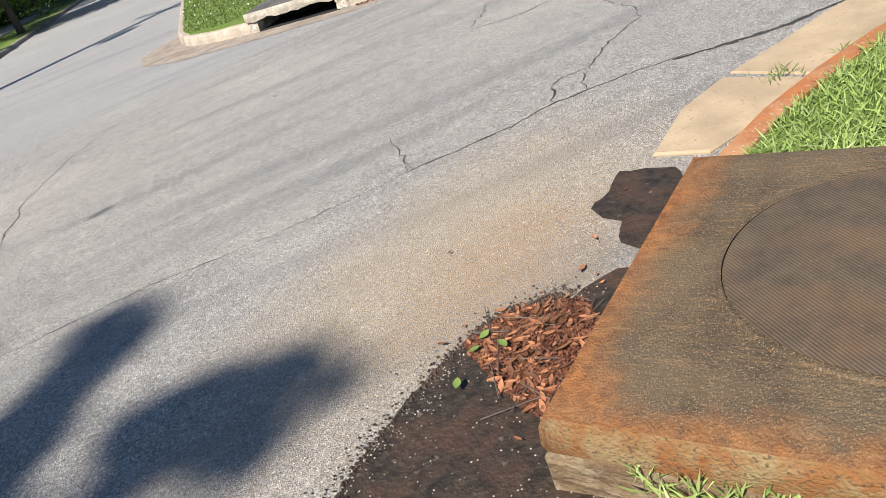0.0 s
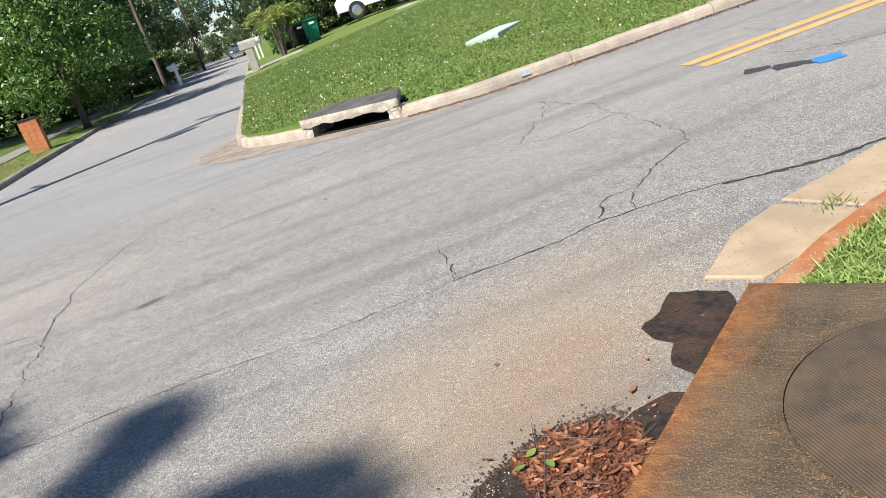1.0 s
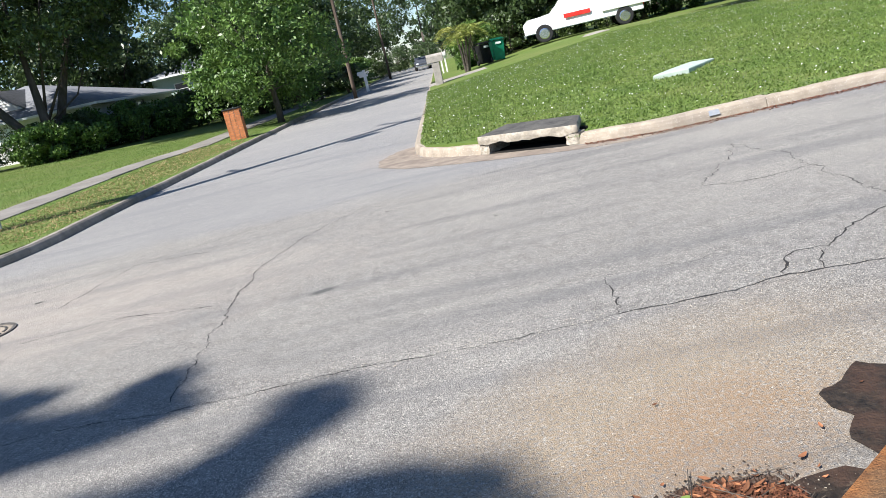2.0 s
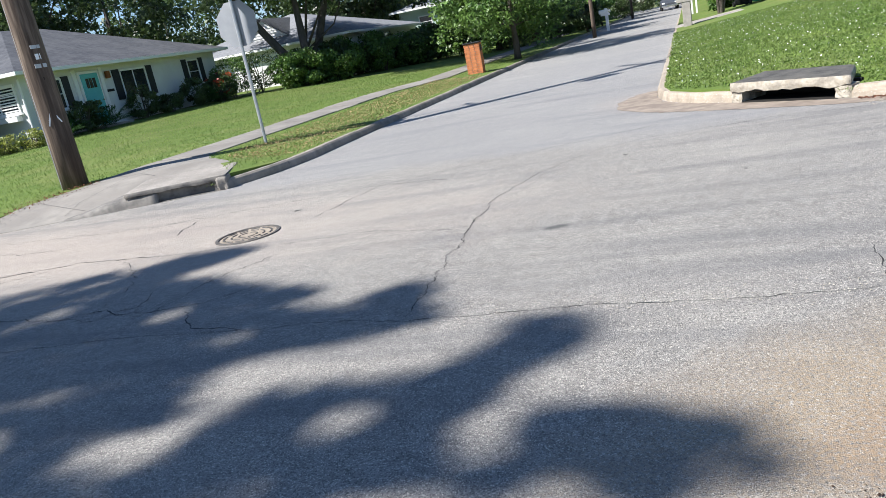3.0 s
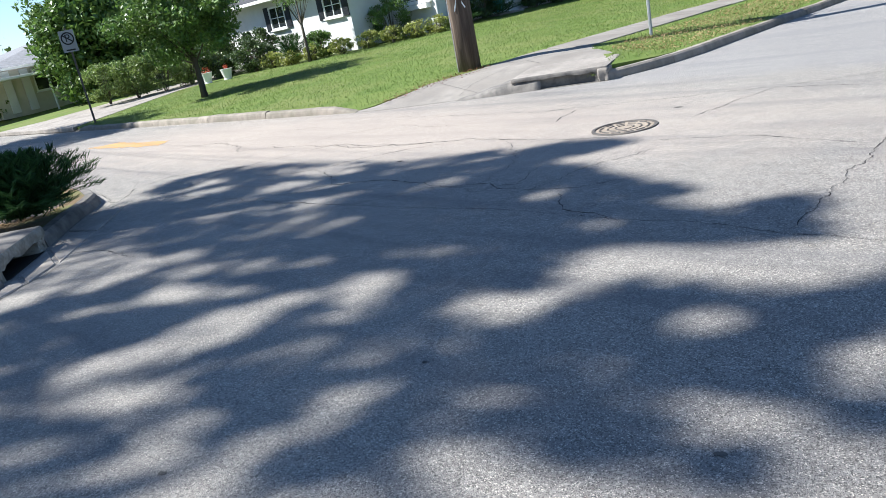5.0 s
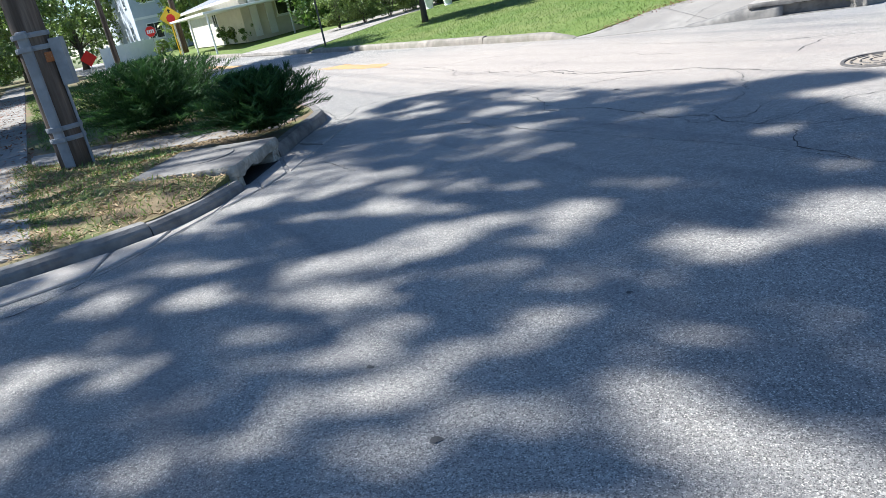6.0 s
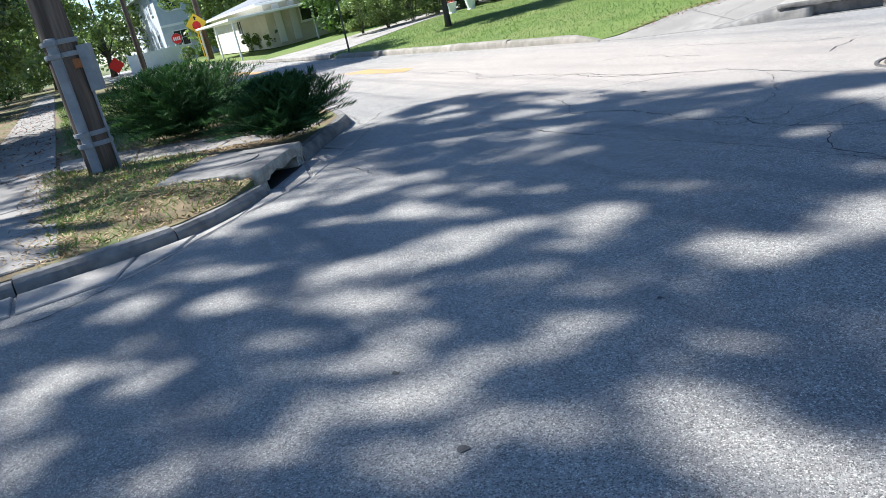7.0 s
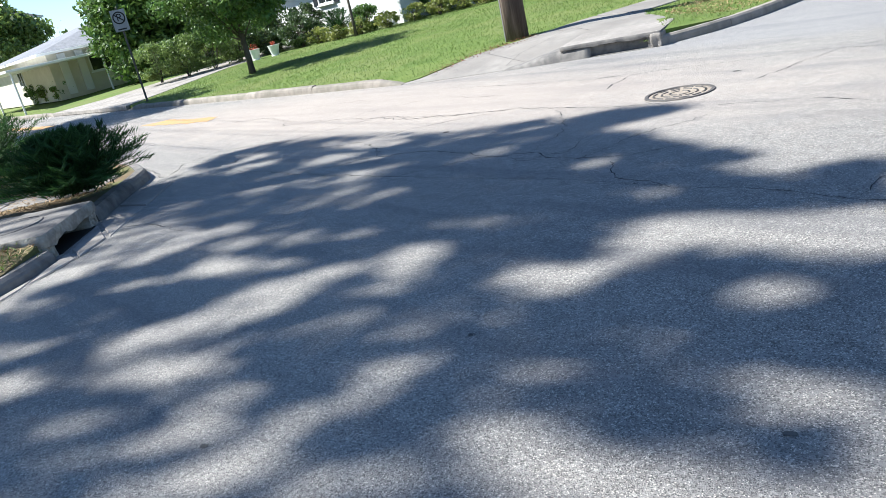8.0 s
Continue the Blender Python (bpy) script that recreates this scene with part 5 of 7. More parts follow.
def stop_sign(base, yaw, r, zc, label, blades=False, post=None, group="stop signs"):
    root = thing("stop_sign", pose(*base, 0, 0, yaw), label, "stop sign", group)
    top = zc + r * 0.96
    part("post", tube([(0, 0.035, -0.1), (0, 0.035, (zc + 1.0) if blades else top)], [0.035, 0.035], 8), M_GALV, root)
    octo = plate_poly(8, r, math.pi / 8)
    part("octagon", sign_plate(octo, 0.008), M_SIGNBACK, root, "bare aluminium back", m=pose(0, -0.012, zc))
    part("red_face", sign_plate([(x * 0.96, y * 0.96) for x, y in octo], 0.003), M_RED, root, "red reflective face", m=pose(0, -0.02, zc))
    bars(root, pose(0, -0.0215, zc), [(x, 0, 0.11 * r / 0.45, 0.28 * r / 0.45) for x in (-0.24 * r / 0.45, -0.08 * r / 0.45, 0.08 * r / 0.45, 0.24 * r / 0.45)])
    if blades:
        for z, ang, seq in ((zc + 0.87, 0, [(-0.5, 0, 0.05, 0.12)] + [(-0.34 + 0.08 * k, (0.0, -0.01, -0.02, -0.02, 0.0, 0.0, -0.02, -0.03)[k], (0.06, 0.035, 0.045, 0.03, 0.02, 0.02, 0.045, 0.05)[k], (0.12, 0.1, 0.08, 0.08, 0.12, 0.11, 0.08, 0.1)[k]) for k in range(8)] + [(0.42, 0.06, 0.03, 0.05), (0.47, 0.06, 0.03, 0.05)] + [(0.41 + 0.05 * k, -0.06, 0.03, 0.05) for k in range(3)]),
                            (zc + 0.6, 90, [(-0.45, 0, 0.06, 0.12)] + [(-0.26 + 0.09 * k, (0.0, -0.02, -0.02, -0.02, 0.0, 0.0, -0.02)[k], (0.06, 0.05, 0.03, 0.05, 0.03, 0.02, 0.05)[k], (0.12, 0.08, 0.08, 0.08, 0.11, 0.11, 0.08)[k]) for k in range(7)] + [(0.42 + 0.05 * k, -0.05, 0.03, 0.05) for k in range(3)])):
            m = pose(0, 0.035, z, 0, 0, ang)
            blade = part("name_blade", bbox(-0.6, -0.004, -0.125, 0.6, 0.004, 0.125, 0.0015), M_SIGNGREEN, root, "green sign blade with white bars", m=m)
            for sg, mm in ((1, m @ pose(0, -0.0045, 0)), (-1, m @ pose(0, 0.0045, 0, 0, 0, 180))):
                bars(root, mm, seq)
                bars(root, mm, [(0, 0.117, 1.18, 0.01), (0, -0.117, 1.18, 0.01), (-0.592, 0, 0.01, 0.24), (0.592, 0, 0.01, 0.24)], name="border_bar")
        part("cap_bracket", bbox(-0.03, 0.005, zc + 0.72, 0.03, 0.065, zc + 0.78, 0.004), M_GALV, root)
    return root


SB = (-7.8, 14.3)
stop_sign((*SB, z_nw(*SB)), 180, 0.475, 2.42, "grey back of a stop sign with green street-name blades", blades=True)
stop_sign((-62.5, 9.6, z_nw(-62.5, 9.6)), 60, 0.42, 1.95, "small red stop sign far down the street", blades=False)


def no_parking():
    root = thing("parking_sign", pose(-24.5, 9.2, z_nw(-24.5, 9.2), 0, 0, 62), "no-parking sign in backlit grey on a dark steel post", "parking sign")
    part("post", bbox(-0.03, 0.0, -0.1, 0.03, 0.04, 2.95, 0.004), M_IRON, root)
    # grey instead of white: the dimness against the light is in the colour
    part("panel", bbox(-0.22, -0.012, 2.24, 0.22, -0.004, 2.88, 0.003), M_SIGNBACK, root, "metal panel, its backlit dimness painted as grey")
    bm = bmesh.new()
    rr = [[bm.verts.new((q * math.cos(a), -0.015, 2.64 + q * math.sin(a))) for q in (0.19, 0.15)] for a in (2 * math.pi * k / 28 for k in range(28))]
    for k in range(28):
        bm.faces.new((rr[k][0], rr[(k + 1) % 28][0], rr[(k + 1) % 28][1], rr[k][1]))
    part("ring", bm, M_BLACK, root, "dark prohibition ring")
    part("slash", bbox(-0.17, -0.017, -0.018, 0.17, -0.014, 0.018), M_BLACK, root, m=pose(0, 0, 2.64, 0, 40, 0))
    cu = bpy.data.curves.new("letter", "FONT")
    cu.body, cu.size, cu.extrude, cu.align_x, cu.align_y = "P", 0.32, 0.001, "CENTER", "CENTER"
    cu.materials.append(M_BLACK)
    tx = new("letter", cu)
    tx.parent, tx.matrix_basis = root, pose(0, -0.016, 2.64, 90, 0, 0)
    bars(root, pose(0, -0.012, 2.3), [(0, 0.0, 0.26, 0.04)], M_BLACK)
    return root


no_parking()


def warning_sign():
    root = thing("warning_sign", pose(-50.5, 9.2, z_nw(-50.5, 9.2), 0, 0, 82), "yellow diamond stop-ahead sign on two thin posts", "warning sign")
    for x in (-0.06, 0.06):
        part("post", tube([(x, 0.05, -0.1), (x, 0.05, 2.9)], [0.03, 0.03], 6), M_SIGNYELLOW, root, "yellow post")
    part("diamond", sign_plate(plate_poly(4, 0.66), 0.008), M_SIGNYELLOW, root, "yellow diamond panel", m=pose(0, 0, 2.45))
    part("red_symbol", sign_plate(plate_poly(8, 0.27, math.pi / 8), 0.004), M_RED, root, "red octagon symbol", m=pose(0, -0.01, 2.36))
    part("arrow", sign_plate([(-0.04, 0.0), (0.04, 0.0), (0.04, 0.12), (0.11, 0.12), (0, 0.26), (-0.11, 0.12), (-0.04, 0.12)], 0.004), M_BLACK, root, "black arrow", m=pose(0, -0.01, 2.68))
    return root


warning_sign()


def red_marker():
    root = thing("road_work_sign", pose(-31.0, 2.45, 0.12, 0, 0, 75), "red diamond roadside work sign behind the bushes", "road sign")
    part("panel", sign_plate(plate_poly(4, 0.3), 0.01), M_RED, root, "red fabric diamond", m=pose(0, 0, 1.2))
    for x in (-0.35, 0.35):
        part("leg", tube([(x, 0.1, -0.05), (0, 0.03, 0.9)], [0.018, 0.018], 6), M_GALV, root)
    return root


red_marker()


# ---- mailboxes, bins, utility lid ----
def brick_mailbox():
    root = thing("brick_mailbox", pose(-6.35, 27.6, 0.14, 0, 0, 4), "square orange brick mailbox pillar on the verge", "mailbox")
    w, h, nb = 0.56, 1.08, 15
    part("core", bbox(-w / 2 + 0.012, -w / 2 + 0.012, -0.1, w / 2 - 0.012, w / 2 - 0.012, h - 0.01), M_MORTAR, root, "pale mortar")
    bl, bh = 0.19, h / nb
    me = None
    for k in range(nb):
        for s in range(4):
            for j in range(3):
                x = -w / 2 + 0.005 + j * 0.187 + (0.0 if k % 2 else 0.0)
                m = pose(0, 0, 0, 0, 0, 90 * s) @ Matrix.Translation((-w / 2 + 0.187 * (j + 0.5) - (0.012 if k % 2 else -0.012), -w / 2 + 0.03, bh * (k + 0.5)))
                if me is None:
                    b = part("brick", bbox(-0.085, -0.03, -bh / 2 + 0.005, 0.085, 0.03, bh / 2 - 0.005, 0.003), M_BRICK, root)
                    me = b.data
                else:
                    b = new("brick", me)
                    b.parent = root
                b.matrix_basis = m
    part("cap", bbox(-w / 2 - 0.03, -w / 2 - 0.03, h, w / 2 + 0.03, w / 2 + 0.03, h + 0.05, 0.012), M_BLACK, root, "dark cap slab")
    part("letter_door", bbox(0.27, -0.1, h - 0.3, 0.3, 0.1, h - 0.08, 0.01), M_BLACK, root, "black letter door")
    return root


brick_mailbox()


def post_mailbox(base, yaw, label, big):
    root = thing("mailbox", pose(*base, 0, 0, yaw), label, "mailbox", "mailboxes")
    if big:
        part("pillar", bbox(-0.16, -0.16, -0.1, 0.16, 0.16, 0.95, 0.02), M_CONC, root, "leaning concrete pillar")
        bm = bmesh.new()
        prof = [(-0.18, 0.95), (0.18, 0.95), (0.18, 1.2), (0.1, 1.3), (-0.1, 1.3), (-0.18, 1.2)]
        a = [bm.verts.new((x, -0.35, z)) for x, z in prof]
        b = [bm.verts.new((x, 0.35, z)) for x, z in prof]
        bm.faces.new(a)
        bm.faces.new(b)
        for i in range(6):
            bm.faces.new((a[i], a[(i + 1) % 6], b[(i + 1) % 6], b[i]))
        part("letterbox", bm, M_CONC, root, "grey domed letterbox")
    else:
        for x in (-0.12, 0.12):
            part("post", bbox(x - 0.04, -0.04, -0.1, x + 0.04, 0.04, 0.95, 0.005), M_TRIM, root)
        bm = bbox(-0.22, -0.12, 0.95, 0.22, 0.12, 1.2, 0.05)
        part("letterbox", bm, M_TRIM, root, "white letterbox")
    return root


post_mailbox((1.2, 33.0, z_ne(1.2, 33.0)), 85, "grey concrete mailbox pillar at the lawn corner", True)
post_mailbox((1.95, 46.0, z_ne(1.9, 46)), 10, "white mailbox on two white posts", False)


def hydrant_post():
    root = thing("mailbox", pose(-3.0, 49.0, 0.35), "white mailbox on a white wooden post", "mailbox", "mailboxes")
    part("post", bbox(-0.09, -0.09, -0.2, 0.09, 0.09, 1.15, 0.01), M_TRIM, root)
    part("arm", bbox(-0.35, -0.06, 0.72, 0.2, 0.06, 0.84, 0.01), M_TRIM, root)
    part("letterbox", bbox(-0.45, -0.12, 0.84, 0.02, 0.12, 1.08, 0.05), M_TRIM, root, "white letterbox")


hydrant_post()


def bin_(base, yaw, mat, label):
    root = thing("wheeled_bin", pose(*base, 0, 0, yaw), label, "trash bin", "wheeled bins")
    bm = bmesh.new()
    lo = [bm.verts.new(p) for p in ((-0.24, -0.27, 0.06), (0.24, -0.27, 0.06), (0.24, 0.25, 0.06), (-0.24, 0.25, 0.06))]
    hi = [bm.verts.new(p) for p in ((-0.31, -0.36, 0.98), (0.31, -0.36, 0.98), (0.31, 0.36, 0.98), (-0.31, 0.36, 0.98))]
    bm.faces.new(lo)
    bm.faces.new(hi)
    for i in range(4):
        bm.faces.new((lo[i], lo[(i + 1) % 4], hi[(i + 1) % 4], hi[i]))
    bmesh.ops.bevel(bm, geom=bm.edges[:], offset=0.03, segments=2, affect="EDGES")
    part("body", bm, mat, root)
    bm = bmesh.new()
    rows = []
    for k in range(7):
        y = -0.4 + 0.8 * k / 6
        z = 1.0 + 0.09 * math.sin(math.pi * k / 6) ** 0.7
        rows.append([bm.verts.new((x, y, z if abs(x) < 0.3 else z - 0.04)) for x in (-0.34, -0.26, 0.26, 0.34)])
    for a, b in zip(rows, rows[1:]):
        for j in range(3):
            bm.faces.new((a[j], a[j + 1], b[j + 1], b[j]))
    r = bmesh.ops.solidify(bm, geom=bm.faces[:], thickness=0.025)
    part("lid", bm, mat, root)
    part("handle", tube([(-0.25, 0.42, 0.95), (0.25, 0.42, 0.95)], [0.018, 0.018], 8), M_BLACK, root)
    for x in (-0.29, 0.29):
        part("wheel", tube([(x - 0.03, 0.24, 0.12), (x + 0.03, 0.24, 0.12)], [0.12, 0.12], 14), M_RUBBER, root)
    part("label_plate", bbox(-0.13, -0.375, 0.8, 0.13, -0.345, 0.9), M_BARSWHITE, root, "pale printed panel")
    return root


bin_((4.35, 37.5, z_ne(4.35, 37.5)), 8, M_BIN, "green wheeled trash bin with a closed lid")
bin_((3.75, 38.3, z_ne(3.75, 38.3)), 20, M_BLACK, "dark blue-black wheeled recycling bin")
lid = part("utility_box", prism([(4.45, 13.65), (5.05, 13.55), (5.85, 14.45), (5.5, 14.75), (4.95, 14.2)], 0.1, 0.36, 0.02), M_LIDGREEN, None)
tagged(lid, "flat pale green utility box lid in the grass", "utility box")


# ---- houses ----
EAST, SOUTH = 90, 0


def window(root, x, y, z, yaw, w, h, nx=2, nz=1, shutters=0.0, sill=True, slats=False):
    """A window with frame, panes, glazing bars, sill and shutters; its outer face looks along yaw - 90."""
    m = pose(x, y, z, 0, 0, yaw)
    bm = bmesh.new()
    for b in ((-w / 2 - 0.06, 0, w / 2 + 0.06, 0.07), (-w / 2 - 0.06, h - 0.07, w / 2 + 0.06, h)):
        bbox(b[0], -0.05, b[1], b[2], 0.02, b[3], bm=bm)
    for sx0 in (-w / 2 - 0.06, w / 2):
        bbox(sx0, -0.05, 0.07, sx0 + 0.06, 0.02, h - 0.07, bm=bm)
    win = part("window", bm, M_TRIM, root, "white window frame", m=m)
    for i in range(nx):
        x0 = -w / 2 + w * i / nx
        part("pane", bbox(x0 + 0.012, -0.012, 0.07, x0 + w / nx - 0.012, 0.005, h - 0.07), M_GLASS, win, m=m)
        if i:
            part("glazing_bar", bbox(x0 - 0.018, -0.035, 0.07, x0 + 0.018, 0.0, h - 0.07), M_TRIM, win, m=m)
    for k in range(1, nz):
        part("glazing_bar", bbox(-w / 2, -0.03, h * k / nz - 0.014, w / 2, -0.004, h * k / nz + 0.014), M_TRIM, win, m=m)
    if slats:
        for k in range(9):
            zz = 0.1 + (h - 0.2) * k / 8
            part("louvre", bbox(-w / 2 + 0.03, -0.03, zz - 0.012, w / 2 - 0.03, -0.014, zz + 0.03), M_TRIM, win, m=m)
    if sill:
        part("sill", bbox(-w / 2 - 0.12, -0.11, -0.06, w / 2 + 0.12, 0.02, 0.0, 0.008), M_TRIM, win, m=m)
    if shutters:
        for sg in (-1, 1):
            cx = sg * (w / 2 + 0.08 + shutters / 2)
            bm = bbox(cx - shutters / 2, -0.045, -0.03, cx + shutters / 2, -0.002, h + 0.03, 0.006)
            for k in range(10):
                zz = 0.08 + (h - 0.16) * k / 9
                bbox(cx - shutters / 2 + 0.04, -0.056, zz - 0.02, cx + shutters / 2 - 0.04, -0.045, zz + 0.02, bm=bm)
            part("shutter", bm, M_SHUTTER, root, "dark louvred shutter", m=m)
    return win


def hip(root, x0, y0, x1, y1, ze, zr, mat, over=0.55, gable=False, trim=True):
    """A hipped roof over the rectangle, with a white fascia."""
    a, b, c, d = x0 - over, y0 - over, x1 + over, y1 + over
    wx, wy = c - a, d - b
    bm = bmesh.new()
    e = [bm.verts.new(p) for p in ((a, b, ze), (c, b, ze), (c, d, ze), (a, d, ze))]
    if wx > wy:
        k = 0.02 if gable else wy / 2
        r = [bm.verts.new((a + k, (b + d) / 2, zr)), bm.verts.new((c - k, (b + d) / 2, zr))]
        f = [(e[0], e[1], r[1], r[0]), (e[1], e[2], r[1]), (e[2], e[3], r[0], r[1]), (e[3], e[0], r[0])]
    else:
        k = 0.02 if gable else wx / 2
        r = [bm.verts.new(((a + c) / 2, b + k, zr)), bm.verts.new(((a + c) / 2, d - k, zr))]
        f = [(e[0], e[1], r[0]), (e[1], e[2], r[1], r[0]), (e[2], e[3], r[1]), (e[3], e[0], r[0], r[1])]
    for q in f:
        bm.faces.new(q)
    bm.faces.new(e[::-1])
    roof = part("roof", bm, mat, root, "shingled hip roof")
    if trim:
        t = 0.025
        for q in ((a, b - t, c, b), (a, d, c, d + t), (a - t, b - t, a, d + t), (c, b - t, c + t, d + t)):
            part("fascia", bbox(q[0], q[1], ze - 0.11, q[2], q[3], ze + 0.015), M_TRIM, root, "white fascia board")
        part("soffit", bbox(a + 0.01, b + 0.01, ze - 0.03, c - 0.01, d - 0.01, ze - 0.012), M_TRIM, root, "white soffit")
    return roof


def wall(root, x0, y0, z0, x1, y1, z1, mat, t=0.2, name="wall"):
    """A straight wall with thickness, outer face on the line from (x0, y0) to (x1, y1), its body to the left."""
    d = Vector((x1 - x0, y1 - y0)).normalized()
    n = Vector((-d.y, d.x)) * t
    x0, y0, x1, y1 = x0 + d.x * 0.004, y0 + d.y * 0.004, x1 - d.x * 0.004, y1 - d.y * 0.004
    bm = bmesh.new()
    q = [(x0, y0), (x1, y1), (x1 + n.x, y1 + n.y), (x0 + n.x, y0 + n.y)]
    lo = [bm.verts.new((*p, z0)) for p in q]
    hi = [bm.verts.new((*p, z1)) for p in q]
    bm.faces.new(lo)
    bm.faces.new(hi)
    for i in range(4):
        bm.faces.new((lo[i], lo[(i + 1) % 4], hi[(i + 1) % 4], hi[i]))
    return part(name, bm, mat, root)


def white_house():
    h = thing("house", Matrix(), "white single-storey house with dark shingled hip roof and teal door", "house", "houses")
    X, Z0, ZE = -21.0, 0.35, 3.22
    for a, b in (((-21, 21.7), (-21, 34.0)), ((-21, 34.0), (-31, 34.0)), ((-31, 34.0), (-31, 30.0)), ((-31, 30), (-34, 30)), ((-34, 30), (-34, 19.4)),
                 ((-34, 19.4), (-23.4, 19.4)), ((-23.4, 19.4), (-23.4, 21.7)), ((-23.4, 21.7), (-21, 21.7))):
        wall(h, a[0], a[1], Z0, b[0], b[1], ZE, M_WHITE)
    for a in ((X - 0.02, 21.68, X + 0.03, 34.02), ):
        part("foundation", bbox(a[0], a[1], 0.3, a[2], a[3], 0.82), M_CONC, h, "grey foundation strip")
    hip(h, -31, 21.7, -21, 34.0, ZE, 5.35, M_ROOF)
    hip(h, -34, 19.4, -23.4, 30.0, ZE + 0.02, 5.2, M_ROOF)
    # white gabled dormer on the wing
    bm = bmesh.new()
    bm.faces.new([bm.verts.new(q) for q in ((-28.1, 22.3, 4.15), (-24.5, 22.3, 4.15), (-26.3, 22.3, 5.25))])
    part("gable", bm, M_TRIM, h, "white gable end")
    for sg in (-1, 1):
        bm = bmesh.new()
        bm.faces.new([bm.verts.new(v) for v in ((-26.3 + 2.1 * sg, 22.05, 4.05), (-26.3, 22.05, 5.37), (-26.3, 26.5, 5.37), (-26.3 + 2.1 * sg, 26.5, 4.05))])
        bmesh.ops.solidify(bm, geom=bm.faces[:], thickness=0.08)
        part("gable_roof", bm, M_ROOF, h)
    # door with side trim, step, lamp
    m = pose(X, 25.05, 0.88, 0, 0, EAST)
    part("door_frame", bbox(-0.56, -0.06, 0, 0.56, 0.02, 2.1, 0.01), M_TRIM, h, "white door frame", m=m)
    dr = part("door", bbox(-0.46, -0.09, 0.02, 0.46, -0.05, 2.0, 0.008), M_TEAL, h, "teal front door", m=m)
    for i in range(3):
        part("light_pane", bbox(-0.27 + 0.19 * i, -0.1, 1.45, -0.11 + 0.19 * i, -0.088, 1.82), M_GLASS, dr, m=m)
    for zz in (0.15, 0.8):
        for xx in (-0.36, 0.04):
            part("panel", bbox(xx, -0.098, zz, xx + 0.32, -0.09, zz + 0.5, 0.006), M_TEAL, dr, m=m)
    part("knob", tube([(0.36, -0.09, 0.95), (0.36, -0.15, 0.95)], [0.03, 0.035], 10), M_CHROME, dr, m=m)
    part("step", bbox(-0.8, -0.9, -0.3, 0.8, 0, -0.03, 0.02), M_CONC, h, "concrete door step", m=m)
    for x in (-0.72, 0.72):
        part("door_pilaster", bbox(x - 0.09, -0.05, -0.03, x + 0.09, 0, 2.2, 0.006), M_TRIM, h, "white pilaster", m=m)
    lamp = part("wall_lamp", bbox(-0.08, -0.2, 1.72, 0.08, -0.04, 2.0, 0.02), M_LAMP, h, "copper wall lantern", m=pose(X, 26.05, 0.88, 0, 0, EAST))
    part("number_bar", bbox(-0.2, -0.03, 1.2, 0.2, -0.005, 1.3), M_BLACK, h, "dark bar plaque", m=pose(X, 26.1, 0.88, 0, 0, EAST))
    window(h, X, 27.7, 1.72, EAST, 1.55, 1.15, 2, 1, 0.42)
    window(h, X, 32.05, 1.78, EAST, 0.8, 1.12, 1, 2, 0.36)
    window(h, X, 23.1, 1.72, EAST, 0.9, 1.15, 1, 2, 0.36)
    window(h, -22.1, 21.7, 1.88, SOUTH, 1.6, 1.02, 2, 3, 0, slats=True)
    window(h, -24.4, 19.4, 1.95, SOUTH, 1.05, 0.95, 2, 2, 0.36)
    window(h, -28.3, 19.4, 1.95, SOUTH, 1.05, 0.95, 2, 2, 0.36)
    part("box_planter", bbox(-22.9, 21.45, 1.62, -21.3, 21.69, 1.8, 0.01), M_TRIM, h, "white ledge under the window")
    part("vent", bbox(-21.75, 21.66, 0.75, -21.35, 21.71, 0.95), M_BLACK, h, "dark crawl-space vent")
    part("chimney", bbox(-29.6, 27.0, 4.2, -28.8, 27.8, 6.0, 0.02), M_BRICK, h, "brick chimney")
    part("downspout", tube([(-20.93, 21.62, 0.6), (-20.93, 21.62, 3.0)], [0.04, 0.04], 8), M_TRIM, h, "white downspout")
    return h


def plain_house(x0, y0, x1, y1, z0, ze, zr, wmat, rmat, label, wins=(), gable=False):
    h = thing("house", Matrix(), label, "house", "houses")
    for a, b in (((x1, y0), (x1, y1)), ((x1, y1), (x0, y1)), ((x0, y1), (x0, y0)), ((x0, y0), (x1, y0))):
        wall(h, a[0], a[1], z0, b[0], b[1], ze, wmat)
    hip(h, x0, y0, x1, y1, ze, zr, rmat, gable=gable)
    for w in wins:
        window(h, *w)
    return h


white_house()
wh = plain_house(-28, 40, -16.4, 53, 0.3, 2.95, 4.9, M_WHITE, M_GREYROOF, "white house with pale grey roof behind the hedge",
                 [(-16.4, 46.3, 1.7, EAST, 1.3, 1.0, 2, 1, 0.35), (-18.0, 40, 1.6, SOUTH, 1.1, 1.0, 2, 1, 0.35), (-26, 40, 1.6, SOUTH, 1.3, 1.0, 2, 1)])
part("garage_door", bbox(-23.6, 39.9, 0.5, -20.4, 39.98, 2.6, 0.01), M_TRIM, wh, "white garage door")
bm = bmesh.new()
bm.faces.new([bm.verts.new(v) for v in ((-23.4, 41.2, 3.5), (-20.4, 41.2, 3.5), (-21.9, 41.2, 4.55))])
for k in range(5):
    zz = 3.6 + 0.16 * k
    hw = 1.35 * (1 - (zz - 3.5) / 1.1)
    bbox(-21.9 - hw, 41.16, zz, -21.9 + hw, 41.19, zz + 0.1, bm=bm)
part("gable", bm, M_TRIM, wh, "white boarded gable end")
